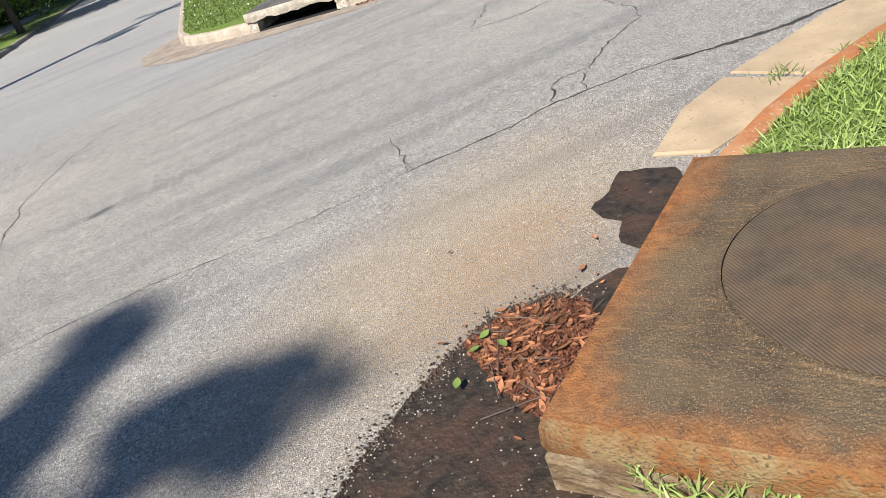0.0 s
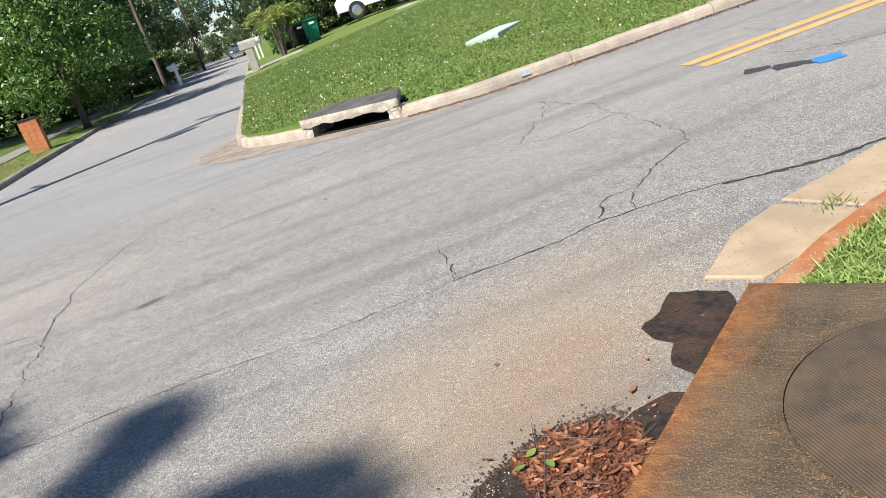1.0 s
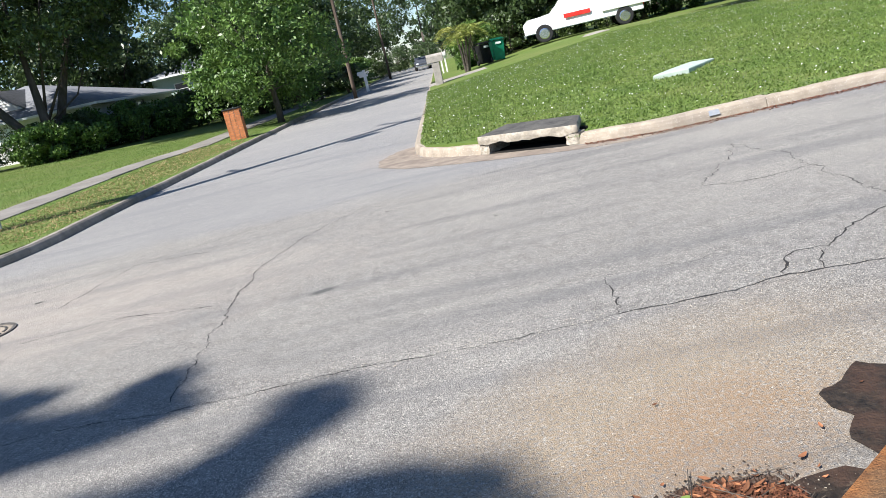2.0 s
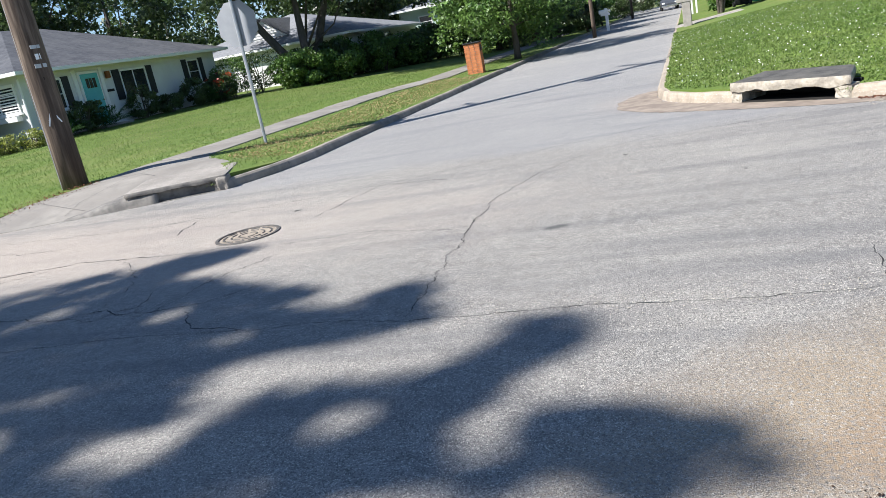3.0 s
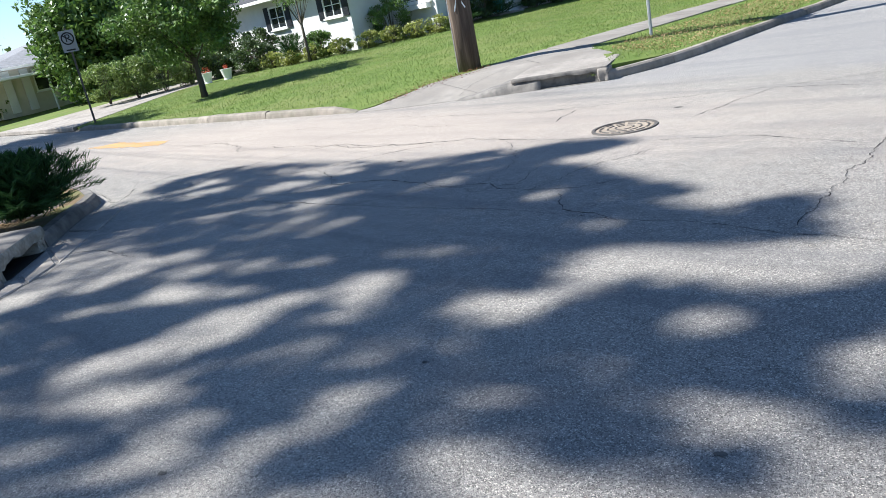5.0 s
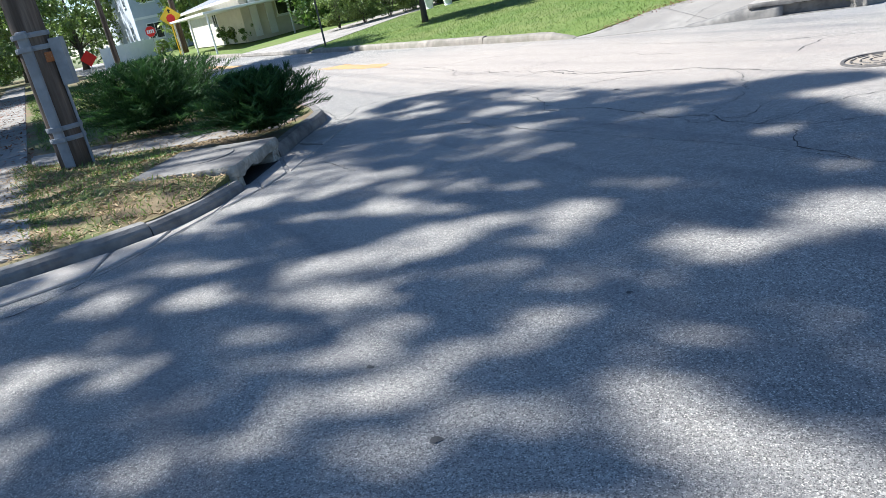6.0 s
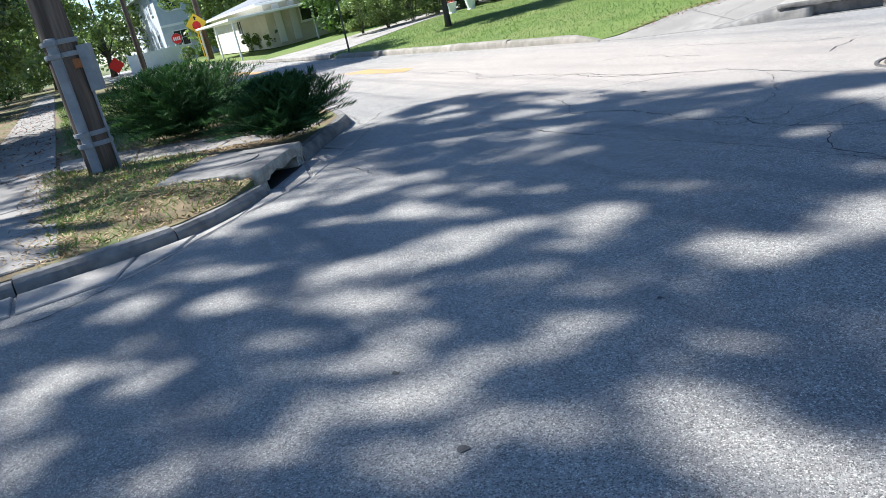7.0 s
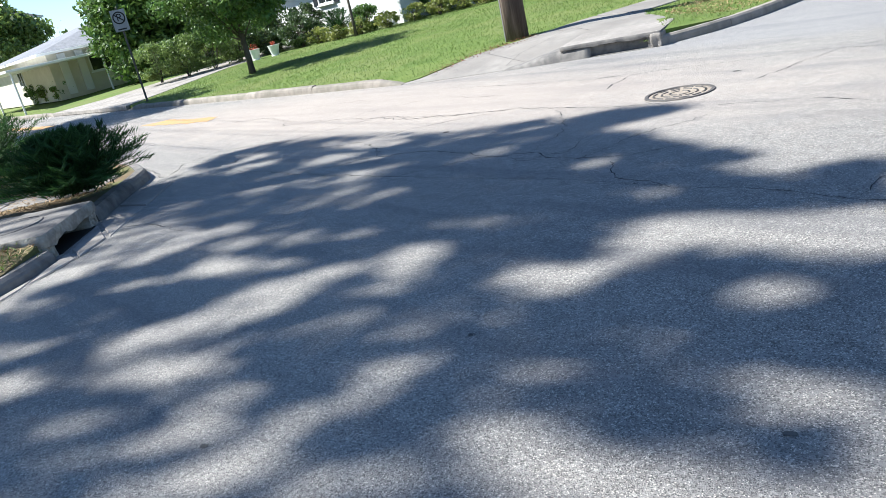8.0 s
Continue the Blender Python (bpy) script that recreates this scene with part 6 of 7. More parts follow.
for sg in (-1, 1):
    bm = bmesh.new()
    bm.faces.new([bm.verts.new(v) for v in ((-21.9 + 1.75 * sg, 40.95, 3.4), (-21.9, 40.95, 4.68), (-21.9, 45.5, 4.68), (-21.9 + 1.75 * sg, 45.5, 3.4))])
    bmesh.ops.solidify(bm, geom=bm.faces[:], thickness=0.1)
    part("gable_roof", bm, M_GREYROOF, wh)
plain_house(-18.5, 56, -12.0, 72, 0.3, 4.1, 5.3, M_GREENWALL, M_GREYROOF, "pale green siding building behind the trees", [(-12, 60, 1.8, EAST, 1.2, 1.1, 2, 2), (-16.5, 56, 2.6, SOUTH, 0.9, 0.9, 1, 2)])

# cream house with a flat carport roof, west along the main street
ch = plain_house(-58, 11.6, -43, 25, 0.3, 2.75, 4.6, M_CREAM, M_GREYROOF, "cream stucco house with a low grey roof and carport",
                 [(-43, 14.3, 1.35, EAST, 1.3, 1.0, 2, 1), (-49.5, 11.6, 1.35, SOUTH, 1.1, 1.0, 2, 1), (-43, 18.5, 1.35, EAST, 1.2, 1.0, 2, 1)])
part("carport_roof", bbox(-50, 8.95, 2.15, -40.2, 13.8, 2.27, 0.02), M_TRIM, ch, "thin white carport roof")
for x, y in ((-40.4, 9.15), (-40.4, 13.5), (-45, 9.15), (-49.7, 9.15)):
    part("carport_post", tube([(x, y, 0.1), (x, y, 2.16)], [0.05, 0.05], 8), M_TRIM, ch, "slim white post")
for y in (12.3, 13.2, 15.6, 16.4):
    part("wall_panel", bbox(-42.99, y - 0.2, 0.5, -42.86, y + 0.2, 2.6, 0.01), M_TRIM, ch, "pale wall panel")
part("chimney", bbox(-47.6, 17.5, 3.6, -47.0, 18.1, 4.9, 0.02), M_WHITE, ch, "white chimney")


def grey_house():
    h = thing("house", Matrix(), "grey two-storey house with white trim windows", "house", "houses")
    x0, y0, x1, y1 = -92, 10.0, -72, 19.5
    for a, b in (((x1, y0), (x1, y1)), ((x1, y1), (x0, y1)), ((x0, y1), (x0, y0)), ((x0, y0), (x1, y0))):
        wall(h, a[0], a[1], 0.2, b[0], b[1], 6.6, M_GREYWALL)
    hip(h, x0, y0, x1, y1, 6.6, 9.2, M_ROOF)
    for y in (11.5, 14, 16.5, 18.6):
        window(h, x1, y, 4.6, EAST, 1.2, 1.3, 2, 2)
        window(h, x1, y, 1.5, EAST, 1.2, 1.4, 2, 2)
    for x in (-75, -80, -85):
        window(h, x, y0, 4.6, SOUTH, 1.2, 1.3, 2, 2)
        window(h, x, y0, 1.5, SOUTH, 1.2, 1.4, 2, 2)
    part("string_course", bbox(x1, y0, 3.3, x1 + 0.06, y1, 3.5), M_TRIM, h, "white band")
    part("porch_roof", bbox(x1, 13.0, 2.9, x1 + 2.2, 18.5, 3.1, 0.02), M_TRIM, h, "white porch roof")
    for y in (13.3, 15.8, 18.2):
        part("porch_column", bbox(x1 + 1.9, y - 0.15, 0.2, x1 + 2.1, y + 0.15, 2.9, 0.01), M_TRIM, h, "white porch column")
    part("porch_door", bbox(x1, 15.9, 0.4, x1 + 0.05, 16.9, 2.5, 0.01), M_BLACK, h, "dark front door")


grey_house()


def fence():
    root = thing("fence", Matrix(), "white vinyl panel fence beside the far street", "fence")
    a, b, n = Vector((-68, 6.2)), Vector((-69.5, 11.0)), 8
    for i in range(n + 1):
        p = a.lerp(b, i / n)
        part("post", bbox(p.x - 0.06, p.y - 0.06, 0.0, p.x + 0.06, p.y + 0.06, 1.75, 0.01), M_VINYL, root)
    for i in range(n):
        p, q = a.lerp(b, i / n), a.lerp(b, (i + 1) / n)
        bm = bmesh.new()
        d = (q - p)
        for k in range(4):
            c0, c1 = p + d * (0.1 + 0.2 * k), p + d * (0.1 + 0.2 * k + 0.19)
            bbox(min(c0.x, c1.x) - 0.02, c0.y, 0.1, max(c0.x, c1.x) + 0.02, c1.y, 1.62, bm=bm)
        part("panel", bm, M_VINYL, root)


fence()


# ---- vehicles ----
def wheel(root, x, y, r=0.34, w=0.22):
    t = part("wheel", tube([(x, y - w / 2, r), (x, y - w / 2 + 0.03, r), (x, y + w / 2 - 0.03, r), (x, y + w / 2, r)], [r * 0.9, r, r, r * 0.9], 20), M_RUBBER, root)
    for sg in (-1, 1):
        part("rim", tube([(x, y + sg * w * 0.5, r), (x, y + sg * (w * 0.5 + 0.012), r)], [r * 0.6, r * 0.5], 16), M_CHROME, t)


def car(m, mat, label, prof, glass, width, wheels, r, name="car", extra=()):
    """A vehicle from its side outline; x ahead."""
    root = thing(name, m, label, name, "parked vehicles")

    def hull(pr, w, inset):
        bm = bmesh.new()
        a = [bm.verts.new((x, -w / 2 + (inset if z > 0.95 else 0), z)) for x, z in pr]
        b = [bm.verts.new((x, w / 2 - (inset if z > 0.95 else 0), z)) for x, z in pr]
        bm.faces.new(a)
        bm.faces.new(b)
        n = len(pr)
        for i in range(n):
            bm.faces.new((a[i], a[(i + 1) % n], b[(i + 1) % n], b[i]))
        bmesh.ops.bevel(bm, geom=bm.edges[:], offset=0.035, segments=2, affect="EDGES")
        return bm
    part("body", hull(prof, width, 0.12), mat, root)
    part("windows", hull(glass, width + 0.015 - 0.1, 0.08), M_GLASS, root)
    for x in wheels:
        for sg in (-1, 1):
            wheel(root, x, sg * (width / 2 - 0.1), r)
    for sg in (-1, 1):
        part("headlight", bbox(prof[0][0] - 0.12, sg * width * 0.36 - 0.14, 0.66, prof[0][0] + 0.02, sg * width * 0.36 + 0.14, 0.82, 0.02), M_VINYL, root)
        part("tail_light", bbox(prof[-1][0] - 0.02, sg * width * 0.4 - 0.08, 0.7, prof[-1][0] + 0.06, sg * width * 0.4 + 0.08, 0.95, 0.02), M_RED, root)
    part("bumper", bbox(prof[0][0] - 0.05, -width / 2 + 0.05, 0.35, prof[0][0] + 0.08, width / 2 - 0.05, 0.55, 0.03), M_CHROME, root)
    for e in extra:
        part(e[0], bbox(*e[1], 0.02), e[2], root)
    return root


SEDAN = [(2.2, 0.35), (2.25, 0.7), (2.0, 0.85), (0.95, 0.95), (0.3, 1.42), (-1.0, 1.45), (-1.75, 1.0), (-2.2, 0.95), (-2.25, 0.35)]
SEDAN_GLASS = [(0.8, 0.97), (0.25, 1.38), (-0.95, 1.4), (-1.55, 0.99)]
TRUCK = [(2.9, 0.5), (2.95, 1.0), (2.7, 1.22), (1.5, 1.3), (0.9, 1.95), (-0.6, 2.0), (-0.9, 1.3), (-2.9, 1.25), (-2.95, 0.55)]
TRUCK_GLASS = [(1.35, 1.33), (0.85, 1.88), (-0.5, 1.92), (-0.7, 1.33)]
VAN = [(2.6, 0.4), (2.65, 1.0), (2.2, 1.25), (1.5, 2.2), (-2.5, 2.3), (-2.6, 0.45)]
VAN_GLASS = [(2.05, 1.3), (1.5, 2.0), (0.6, 2.02), (0.6, 1.3)]
TY = 39.5
car(pose(9.0, TY, z_ne(9, TY) - 0.02, 0, 0, 172), M_CARWHITE, "white service pickup truck parked on the driveway", TRUCK, TRUCK_GLASS, 2.0, (1.95, -2.0), 0.44, "truck",
    (("tool_body", (-3.3, -1.05, 0.85, -0.95, 1.05, 1.75), M_CARWHITE), ("red_stripe", (-0.4, 1.0, 0.95, 0.9, 1.02, 1.15), M_RED), ("red_panel", (-0.4, -1.02, 0.95, 0.9, -1.0, 1.15), M_RED)))
car(pose(0.9, 88, 0.0, 0, 0, -88), M_CARDARK, "dark sedan far along the side street", SEDAN, SEDAN_GLASS, 1.78, (1.4, -1.4), 0.33)
car(pose(-6.5, 72, 0.5, 0, 0, 8), M_CARWHITE, "white sedan parked off the side street", SEDAN, SEDAN_GLASS, 1.78, (1.4, -1.4), 0.33)
car(pose(-8.5, 64, 0.35, 0, 0, 12), M_CARDARK, "dark sedan parked off the side street", SEDAN, SEDAN_GLASS, 1.78, (1.4, -1.4), 0.33)
car(pose(-58, 1.7, 0.12, 0, 0, 3), M_CARWHITE, "white van parked by the far sidewalk", VAN, VAN_GLASS, 2.0, (1.7, -1.6), 0.36, "van")

# ---- garden plants ----
palm_bush((-8.95, 2.5, 0.13), 0.72, 0.85, "low dark green feathery palm bush by the inlet", 31, 190)
palm_bush((-12.3, 1.75, 0.13), 1.15, 1.3, "broad dark green feathery palm bush beside the pole", 32, 280)
palm_bush((-13.6, 2.6, 0.13), 0.9, 1.1, "dark green feathery palm bush at the street corner", 33, 90)
tree((-22.4, 12.0, z_nw(-22.4, 12)), 5.0, 2.2, M_LEAF, "small leafy tree standing on the mown lawn", 21, trunk=0.1, clump=0.55, nclump=120, per=190, leaf=0.14, low=0.2, fork=1.1)
tree((-5.9, 33.6, 0.2), 7.5, 3.7, M_LEAF, "leafy green street tree on the verge", 22, trunk=0.14, clump=0.8, nclump=130, per=200, leaf=0.19, low=0.02, fork=1.4)

# shrubs along the white house
for i, (x, y, r, hh, mat, lab) in enumerate(((-20.2, 23.4, 0.7, 1.3, M_OAK, "dark green rounded shrub by the front door"), (-20.3, 26.9, 0.7, 1.3, M_OAK, "dark green rounded shrub under the window"),
                                            (-20.2, 28.6, 0.6, 0.8, M_OAK, "low dark shrub under the window"), (-20.1, 30.4, 0.8, 1.2, M_OAK, "dark green shrub beside the wall"),
                                            (-20.0, 33.4, 1.1, 1.9, M_LEAF, "tall leafy shrub at the house corner"), (-19.4, 35.2, 1.2, 2.2, M_OAK, "tall dark shrub past the house corner"),
                                            (-22.6, 20.6, 0.9, 1.7, M_LEAF, "loose green shrub against the sunny wall"), (-24.6, 18.5, 0.6, 1.0, M_LEAF, "green shrub below the wing window"))):
    bush((x, y, z_nw(x, y)), r, hh, mat, lab, 40 + i, 3800, 0.1)
bush((-19.7, 31.9, z_nw(-19.7, 31.9)), 0.8, 1.3, M_OAK, "dark croton shrub with red leaves", 60, 3000, 0.14, mat2=M_REDLEAF)
for i, (x, y) in enumerate(((-20.3, 20.9), (-21.0, 20.4), (-21.8, 19.9), (-22.6, 19.3), (-23.4, 18.6), (-24.4, 18.0), (-25.4, 17.6), (-26.4, 17.4))):
    bush((x, y, z_nw(x, y)), 0.5, 0.6, M_YELLOWLEAF, "low yellow-green variegated shrub in the border", 70 + i, 1400, 0.09)
palm_bush((-20.2, 22.3, z_nw(-20.2, 22.3)), 0.7, 0.6, "small spreading sago palm by the corner", 81, 40)
palm_bush((-20.0, 24.2, z_nw(-20, 24.2)), 0.8, 0.9, "arching sago palm near the front door", 82, 40)
palm_bush((-19.8, 30.9, z_nw(-19.8, 30.9)), 0.7, 0.8, "arching strap-leaf plant in the bed", 83, 40)
palm_bush((-25.6, 17.9, z_nw(-25.6, 17.9)), 0.9, 1.3, "spiky yucca clump in the border", 84, 60)
# slim crape myrtle stems
tree((-24.2, 17.6, z_nw(-24.2, 17.6)), 4.2, 1.1, M_LEAF, "slender multi-stemmed crape myrtle with sparse leaves", 85, trunk=0.06, clump=0.35, nclump=30, per=60, leaf=0.1, low=0.45)


def pot(x, y, label, seed):
    root = thing("planter", pose(x, y, z_nw(x, y)), label, "planter", "planters")
    bm = tube([(0, 0, 0), (0, 0, 0.06), (0, 0, 0.36), (0, 0, 0.42)], [0.17, 0.15, 0.22, 0.24], 16)
    part("pot", bm, M_TRIM, root, "white pot")
    rng = np.random.default_rng(seed)
    leaf_mesh("flowers", clumps(rng, [(0, 0, 0.5)], 0.18, 60), 0.07, M_REDLEAF, root, "red flowers", rng=rng)["kind"] = "stuff"


for i, (x, y, r, hh) in enumerate(((-29.4, 16.6, 1.0, 1.5), (-27.6, 17.3, 0.9, 1.3), (-30.6, 17.8, 1.1, 1.9), (-28.6, 18.3, 0.9, 1.7))):
    bush((x, y, z_nw(x, y)), r, hh, M_OAK, "dark green broad-leaved shrub beside the driveway", 160 + i, 3600, 0.12)
pot(-28.3, 15.4, "white planter with red flowers by the driveway", 1)
pot(-27.4, 15.8, "white planter with red flowers by the lawn", 2)

# hedge of mixed tropical plants between the two houses
rng = np.random.default_rng(90)
for i in range(20):
    f = i / 19
    x, y = -17.5 + 5.0 * f + rng.uniform(-0.7, 0.7), 35.0 + 12.0 * f + rng.uniform(-0.5, 0.5)
    bush((x, y, z_nw(x, y)), rng.uniform(0.9, 1.3), rng.uniform(1.3, 1.9) + 0.6 * f, M_OAK if i % 3 == 2 else M_LEAF, "dense green hedge shrub along the garden edge" if i % 3 == 2 else "bright green broad-leaved hedge shrub", 91 + i, 4200, 0.17)
bush((-13.2, 49.5, 0.5), 2.0, 2.6, M_LEAF, "clipped green hedge block by the driveway", 120, 9000, 0.12, sx_=1.2)
for i in range(5):
    bush((-31.5 + 0.3 * i, 12.6 + 1.1 * i, 0.4), 1.0, 1.7, M_BRIGHT, "clipped green hedge behind the lawn", 130 + i, 5000, 0.1)
for i, (x, y) in enumerate(((-43.5, 12.0), (-45.6, 11.9), (-48, 11.8), (-66, 10.6), (-67, 12.0))):
    bush((x, y, z_nw(x, y)), 0.7, 1.2, M_BRIGHT if i % 2 else M_LEAF, "leafy shrub in front of the far house", 140 + i, 1600, 0.14)


def areca(base, seed, label):
    rng = np.random.default_rng(seed)
    root = thing("palm_tree", pose(*base), label, "palm tree", "palms")
    for k in range(5):
        a = rng.uniform(0, 6.28)
        ln = rng.uniform(0.25, 0.7)
        top = np.array([ln * math.cos(a), ln * math.sin(a), rng.uniform(1.3, 1.9)])
        stem = part("trunk", tube([(0.1 * math.cos(a), 0.1 * math.sin(a), -0.1), top * (0.5, 0.5, 0.55), top], [0.06, 0.05, 0.045], 8), M_BARK, root)
        P, A = [], []
        for j in range(11):
            b = rng.uniform(0, 6.28)
            d = np.array([math.cos(b), math.sin(b), 0])
            for s in np.linspace(0.1, 1, 22):
                p = top + d * 0.95 * s + np.array([0, 0, 1.2 * s - 1.35 * s * s])
                for sg in (-1, 1):
                    ax = d * 0.6 + np.cross(d, (0, 0, 1)) * sg * 0.7 + np.array([0, 0, -0.1])
                    P.append(p + ax * 0.12)
                    A.append(ax)
        leaf_mesh("fronds", np.array(P), 0.3, M_YELLOWLEAF, root, "yellow-green fronds", aspect=0.1, rng=rng, axis=np.array(A))


areca((2.7, 37.0, z_ne(2.7, 37)), 5, "small clump of yellow-green areca palms on the lawn")

# ---- trees round about ----
tree((-17.6, 37.3, z_nw(-17.6, 37.3)), 13, 7.0, M_OAK, "massive live oak with dark leaning limbs over the hedge", 199, trunk=0.27, clump=1.25, nclump=290, per=210, leaf=0.26, low=0.3, name="oak_tree", limbs=1, fork=1.7)
for i, (dx, dy) in enumerate(((-2.4, -0.9), (0.9, 1.6))):
    part("leaning_limb", tube([(-17.6, 37.3, 0.8), (-17.6 + dx * 0.5, 37.3 + dy * 0.5, 2.6), (-17.6 + dx, 37.3 + dy, 4.6), (-17.6 + dx * 1.6, 37.3 + dy * 1.6, 7.0)], [0.27, 0.22, 0.18, 0.1], 10), M_BARK, bpy.data.objects["oak_tree.001"]).matrix_parent_inverse = Matrix.Translation((17.6, -37.3, -z_nw(-17.6, 37.3)))
FAR = [  # x, y, height, spread, material, trunk, leaf
    (-35, 36.5, 13, 5.8, 0, 0.4), (-38, 33, 12, 6, 0, 0.35), (-22, 58, 12, 5.5, 0, 0.3), (-24, 57, 11, 5, 0, 0.3), (-37, 22, 9, 4.5, 2, 0.25), (-37, 21, 6, 2.4, 2, 0.15),
    (-9.5, 47.5, 9, 4.2, 0, 0.25), (-9.0, 58, 11, 5, 0, 0.3), (-10, 72, 12, 6, 0, 0.3), (-8, 88, 13, 6, 0, 0.3), (6.5, 46, 9, 4.6, 0, 0.28), (9, 58, 12, 6, 0, 0.3), (7, 74, 12, 6, 0, 0.3), (8, 92, 13, 6, 0, 0.3), (2, 118, 14, 8, 0, 0.3), (-8, 118, 14, 8, 0, 0.3),
    (13, 43, 10, 5, 0, 0.3), (19, 40, 11, 6, 0, 0.3), (14, 28, 9, 4.4, 0, 0.3), (-36, 46, 13, 6.5, 0, 0.35), (-44, 40, 12, 6, 0, 0.3), (-30, 62, 13, 6.5, 0, 0.3), (-20, 80, 12, 6.5, 0, 0.3), (-40, 58, 13, 7, 0, 0.3), (-26, 92, 13, 7, 0, 0.3), (20, 62, 12, 7, 0, 0.3), (22, 84, 12, 7, 0, 0.3), (-14, 100, 13, 7, 0, 0.3), (-53, 30, 11, 6, 2, 0.3), (-48, 29, 12, 6, 2, 0.3),
    (-20.5, -4.2, 9, 4.6, 0, 0.3), (-43, -4.5, 10, 5.5, 2, 0.3), (-58, -5, 11, 6, 2, 0.3), (-76, 0.5, 12, 6, 2, 0.3), (-86, 6, 13, 7, 2, 0.3), (-95, -3, 13, 7, 2, 0.3), (-72, -6, 11, 6, 2, 0.3), (-64, 14, 8, 3.5, 2, 0.2), (-38.5, 15.5, 6, 2.5, 1, 0.15),
]
MATS = (M_OAK, M_LEAF, M_BRIGHT)
for i, (x, y, hh, sp, k, tr) in enumerate(FAR):
    z = z_nw(x, y) if x < -5 and y > 9 else (z_ne(x, y) if x > 0 and y > 10 else 0.1)
    near = math.hypot(x, y) < 52
    close = math.hypot(x, y) < 38
    lab = ("dark dense live oak with spreading limbs", "leafy green broadleaf tree", "bright sunlit yellow-green tree")[k]
    tree((x, y, z), hh, sp, MATS[k], lab, 200 + i, trunk=tr, limbs=2, clump=1.25, nclump=185 if near else 90, per=400 if close else (190 if near else 130), leaf=0.17 if close else (0.29 if near else 0.4), low=0.02, name="oak_tree" if k == 0 else "tree", fork=2.0)

tree((-30.5, 0.9, 0.12), 12.5, 3.7, M_LEAF, "tall slim street tree on the south verge", 260, trunk=0.22, clump=0.9, nclump=120, per=160, leaf=0.25, low=0.5, fork=5.0)

# understorey that closes the gaps
for i, (x, y, r, hh) in enumerate(((-5.0, 57, 1.2, 2.2), (-4.6, 66, 1.4, 2.4), (-3.6, 84, 1.6, 2.8), (-2.2, 104, 2.2, 3.2), (1.6, 104, 2.2, 3.2), (3.6, 41.5, 1.3, 2.6), (5.6, 43.2, 1.6, 3.2), (8.4, 44.0, 1.8, 3.4), (11.5, 43.5, 1.8, 3.4), (15, 43, 1.9, 3.4), (4.6, 50, 1.8, 3.0), (4.8, 58, 1.8, 3.0), (-6.6, 54, 1.6, 2.6), (-6.8, 61, 1.6, 2.6), (-7.5, 68, 1.8, 2.8),
                                   (-6.5, 78, 1.8, 2.8), (5, 68, 1.8, 3.0), (5, 80, 1.8, 3.0), (-10.0, 53.5, 1.8, 2.6), (-15.0, 50.5, 1.8, 2.4), (-36, 24, 1.8, 3.0), (-35.5, 28, 1.8, 3.0), (-35, 32.5, 2.0, 3.2), (-26, -4.6, 1.6, 2.2), (-36, -5.0, 1.8, 2.4), (-46, -5.0, 1.8, 2.6), (-56, -5.5, 2.0, 2.6),
                                   (-66, -4.5, 2.0, 2.8), (-76, -4, 2.2, 3.0), (-88, -1.5, 2.4, 3.2))):
    bush((x, y, 0.15), r, hh, M_LEAF if i % 4 == 1 else M_OAK, "dense leafy thicket shrub at the garden edge", 600 + i, 5200, 0.2)

# far woods closing the view
rng = np.random.default_rng(300)
cs = []
for a in np.linspace(0, 2 * math.pi, 150):
    for q in range(4):
        r = rng.uniform(95, 140)
        cs.append((r * math.cos(a) - 20, r * math.sin(a) + 20, rng.uniform(0.8, 9)))
w = leaf_mesh("far_trees", clumps(rng, cs, 4.2, 70), 1.1, M_OAK, None, rng=rng)
tagged(w, "distant dark green woods round the neighbourhood", "trees", kind="stuff")


# ---- grass ----
def scatter(rng, x0, y0, x1, y1, n, polys, zf, holes=()):
    xs, ys = rng.uniform(x0, x1, n), rng.uniform(y0, y1, n)
    out = [(x, y, zf(x, y)) for x, y in zip(xs, ys) if inside(x, y, polys) and not any(inside(x, y, h) for h in holes)]
    return np.array(out)


def grass(name, pts, size, mat, label, seed, aspect=0.1, splay=0.55):
    rng = np.random.default_rng(seed)
    ax = rng.normal(size=(len(pts), 3)) * splay
    ax[:, 2] = 1.0
    ax /= np.linalg.norm(ax, axis=1)[:, None]
    ob = leaf_mesh(name, pts + ax * size * 0.4, size, mat, None, aspect=aspect, rng=rng, axis=ax)
    return tagged(ob, label, "grass", kind="stuff")


D_SLAB = [(1.99, 2.58), (0.96, 1.77), (1.86, 0.63), (2.89, 1.44)]
A_SLAB = [(1.05, 11.3), (2.35, 10.2), (2.62, 10.72), (1.55, 11.8)]
C_SLAB = [(-6.9, 1.62), (-7.95, 2.38), (-8.56, 1.44), (-7.56, 0.72)]
rng = np.random.default_rng(400)
grass("grass", scatter(rng, 1.02, -0.5, 2.4, 1.9, 15000, [(1.2, -0.6), (1.07, 0.8), (1.06, 1.62), (1.16, 1.6), (1.86, 0.7), (2.4, 0.9), (2.4, -0.6)], z_se, [D_SLAB]), 0.075, M_PALEBLADE, "coarse bright green grass beside the rusty slab", 1, 0.085, 1.0)
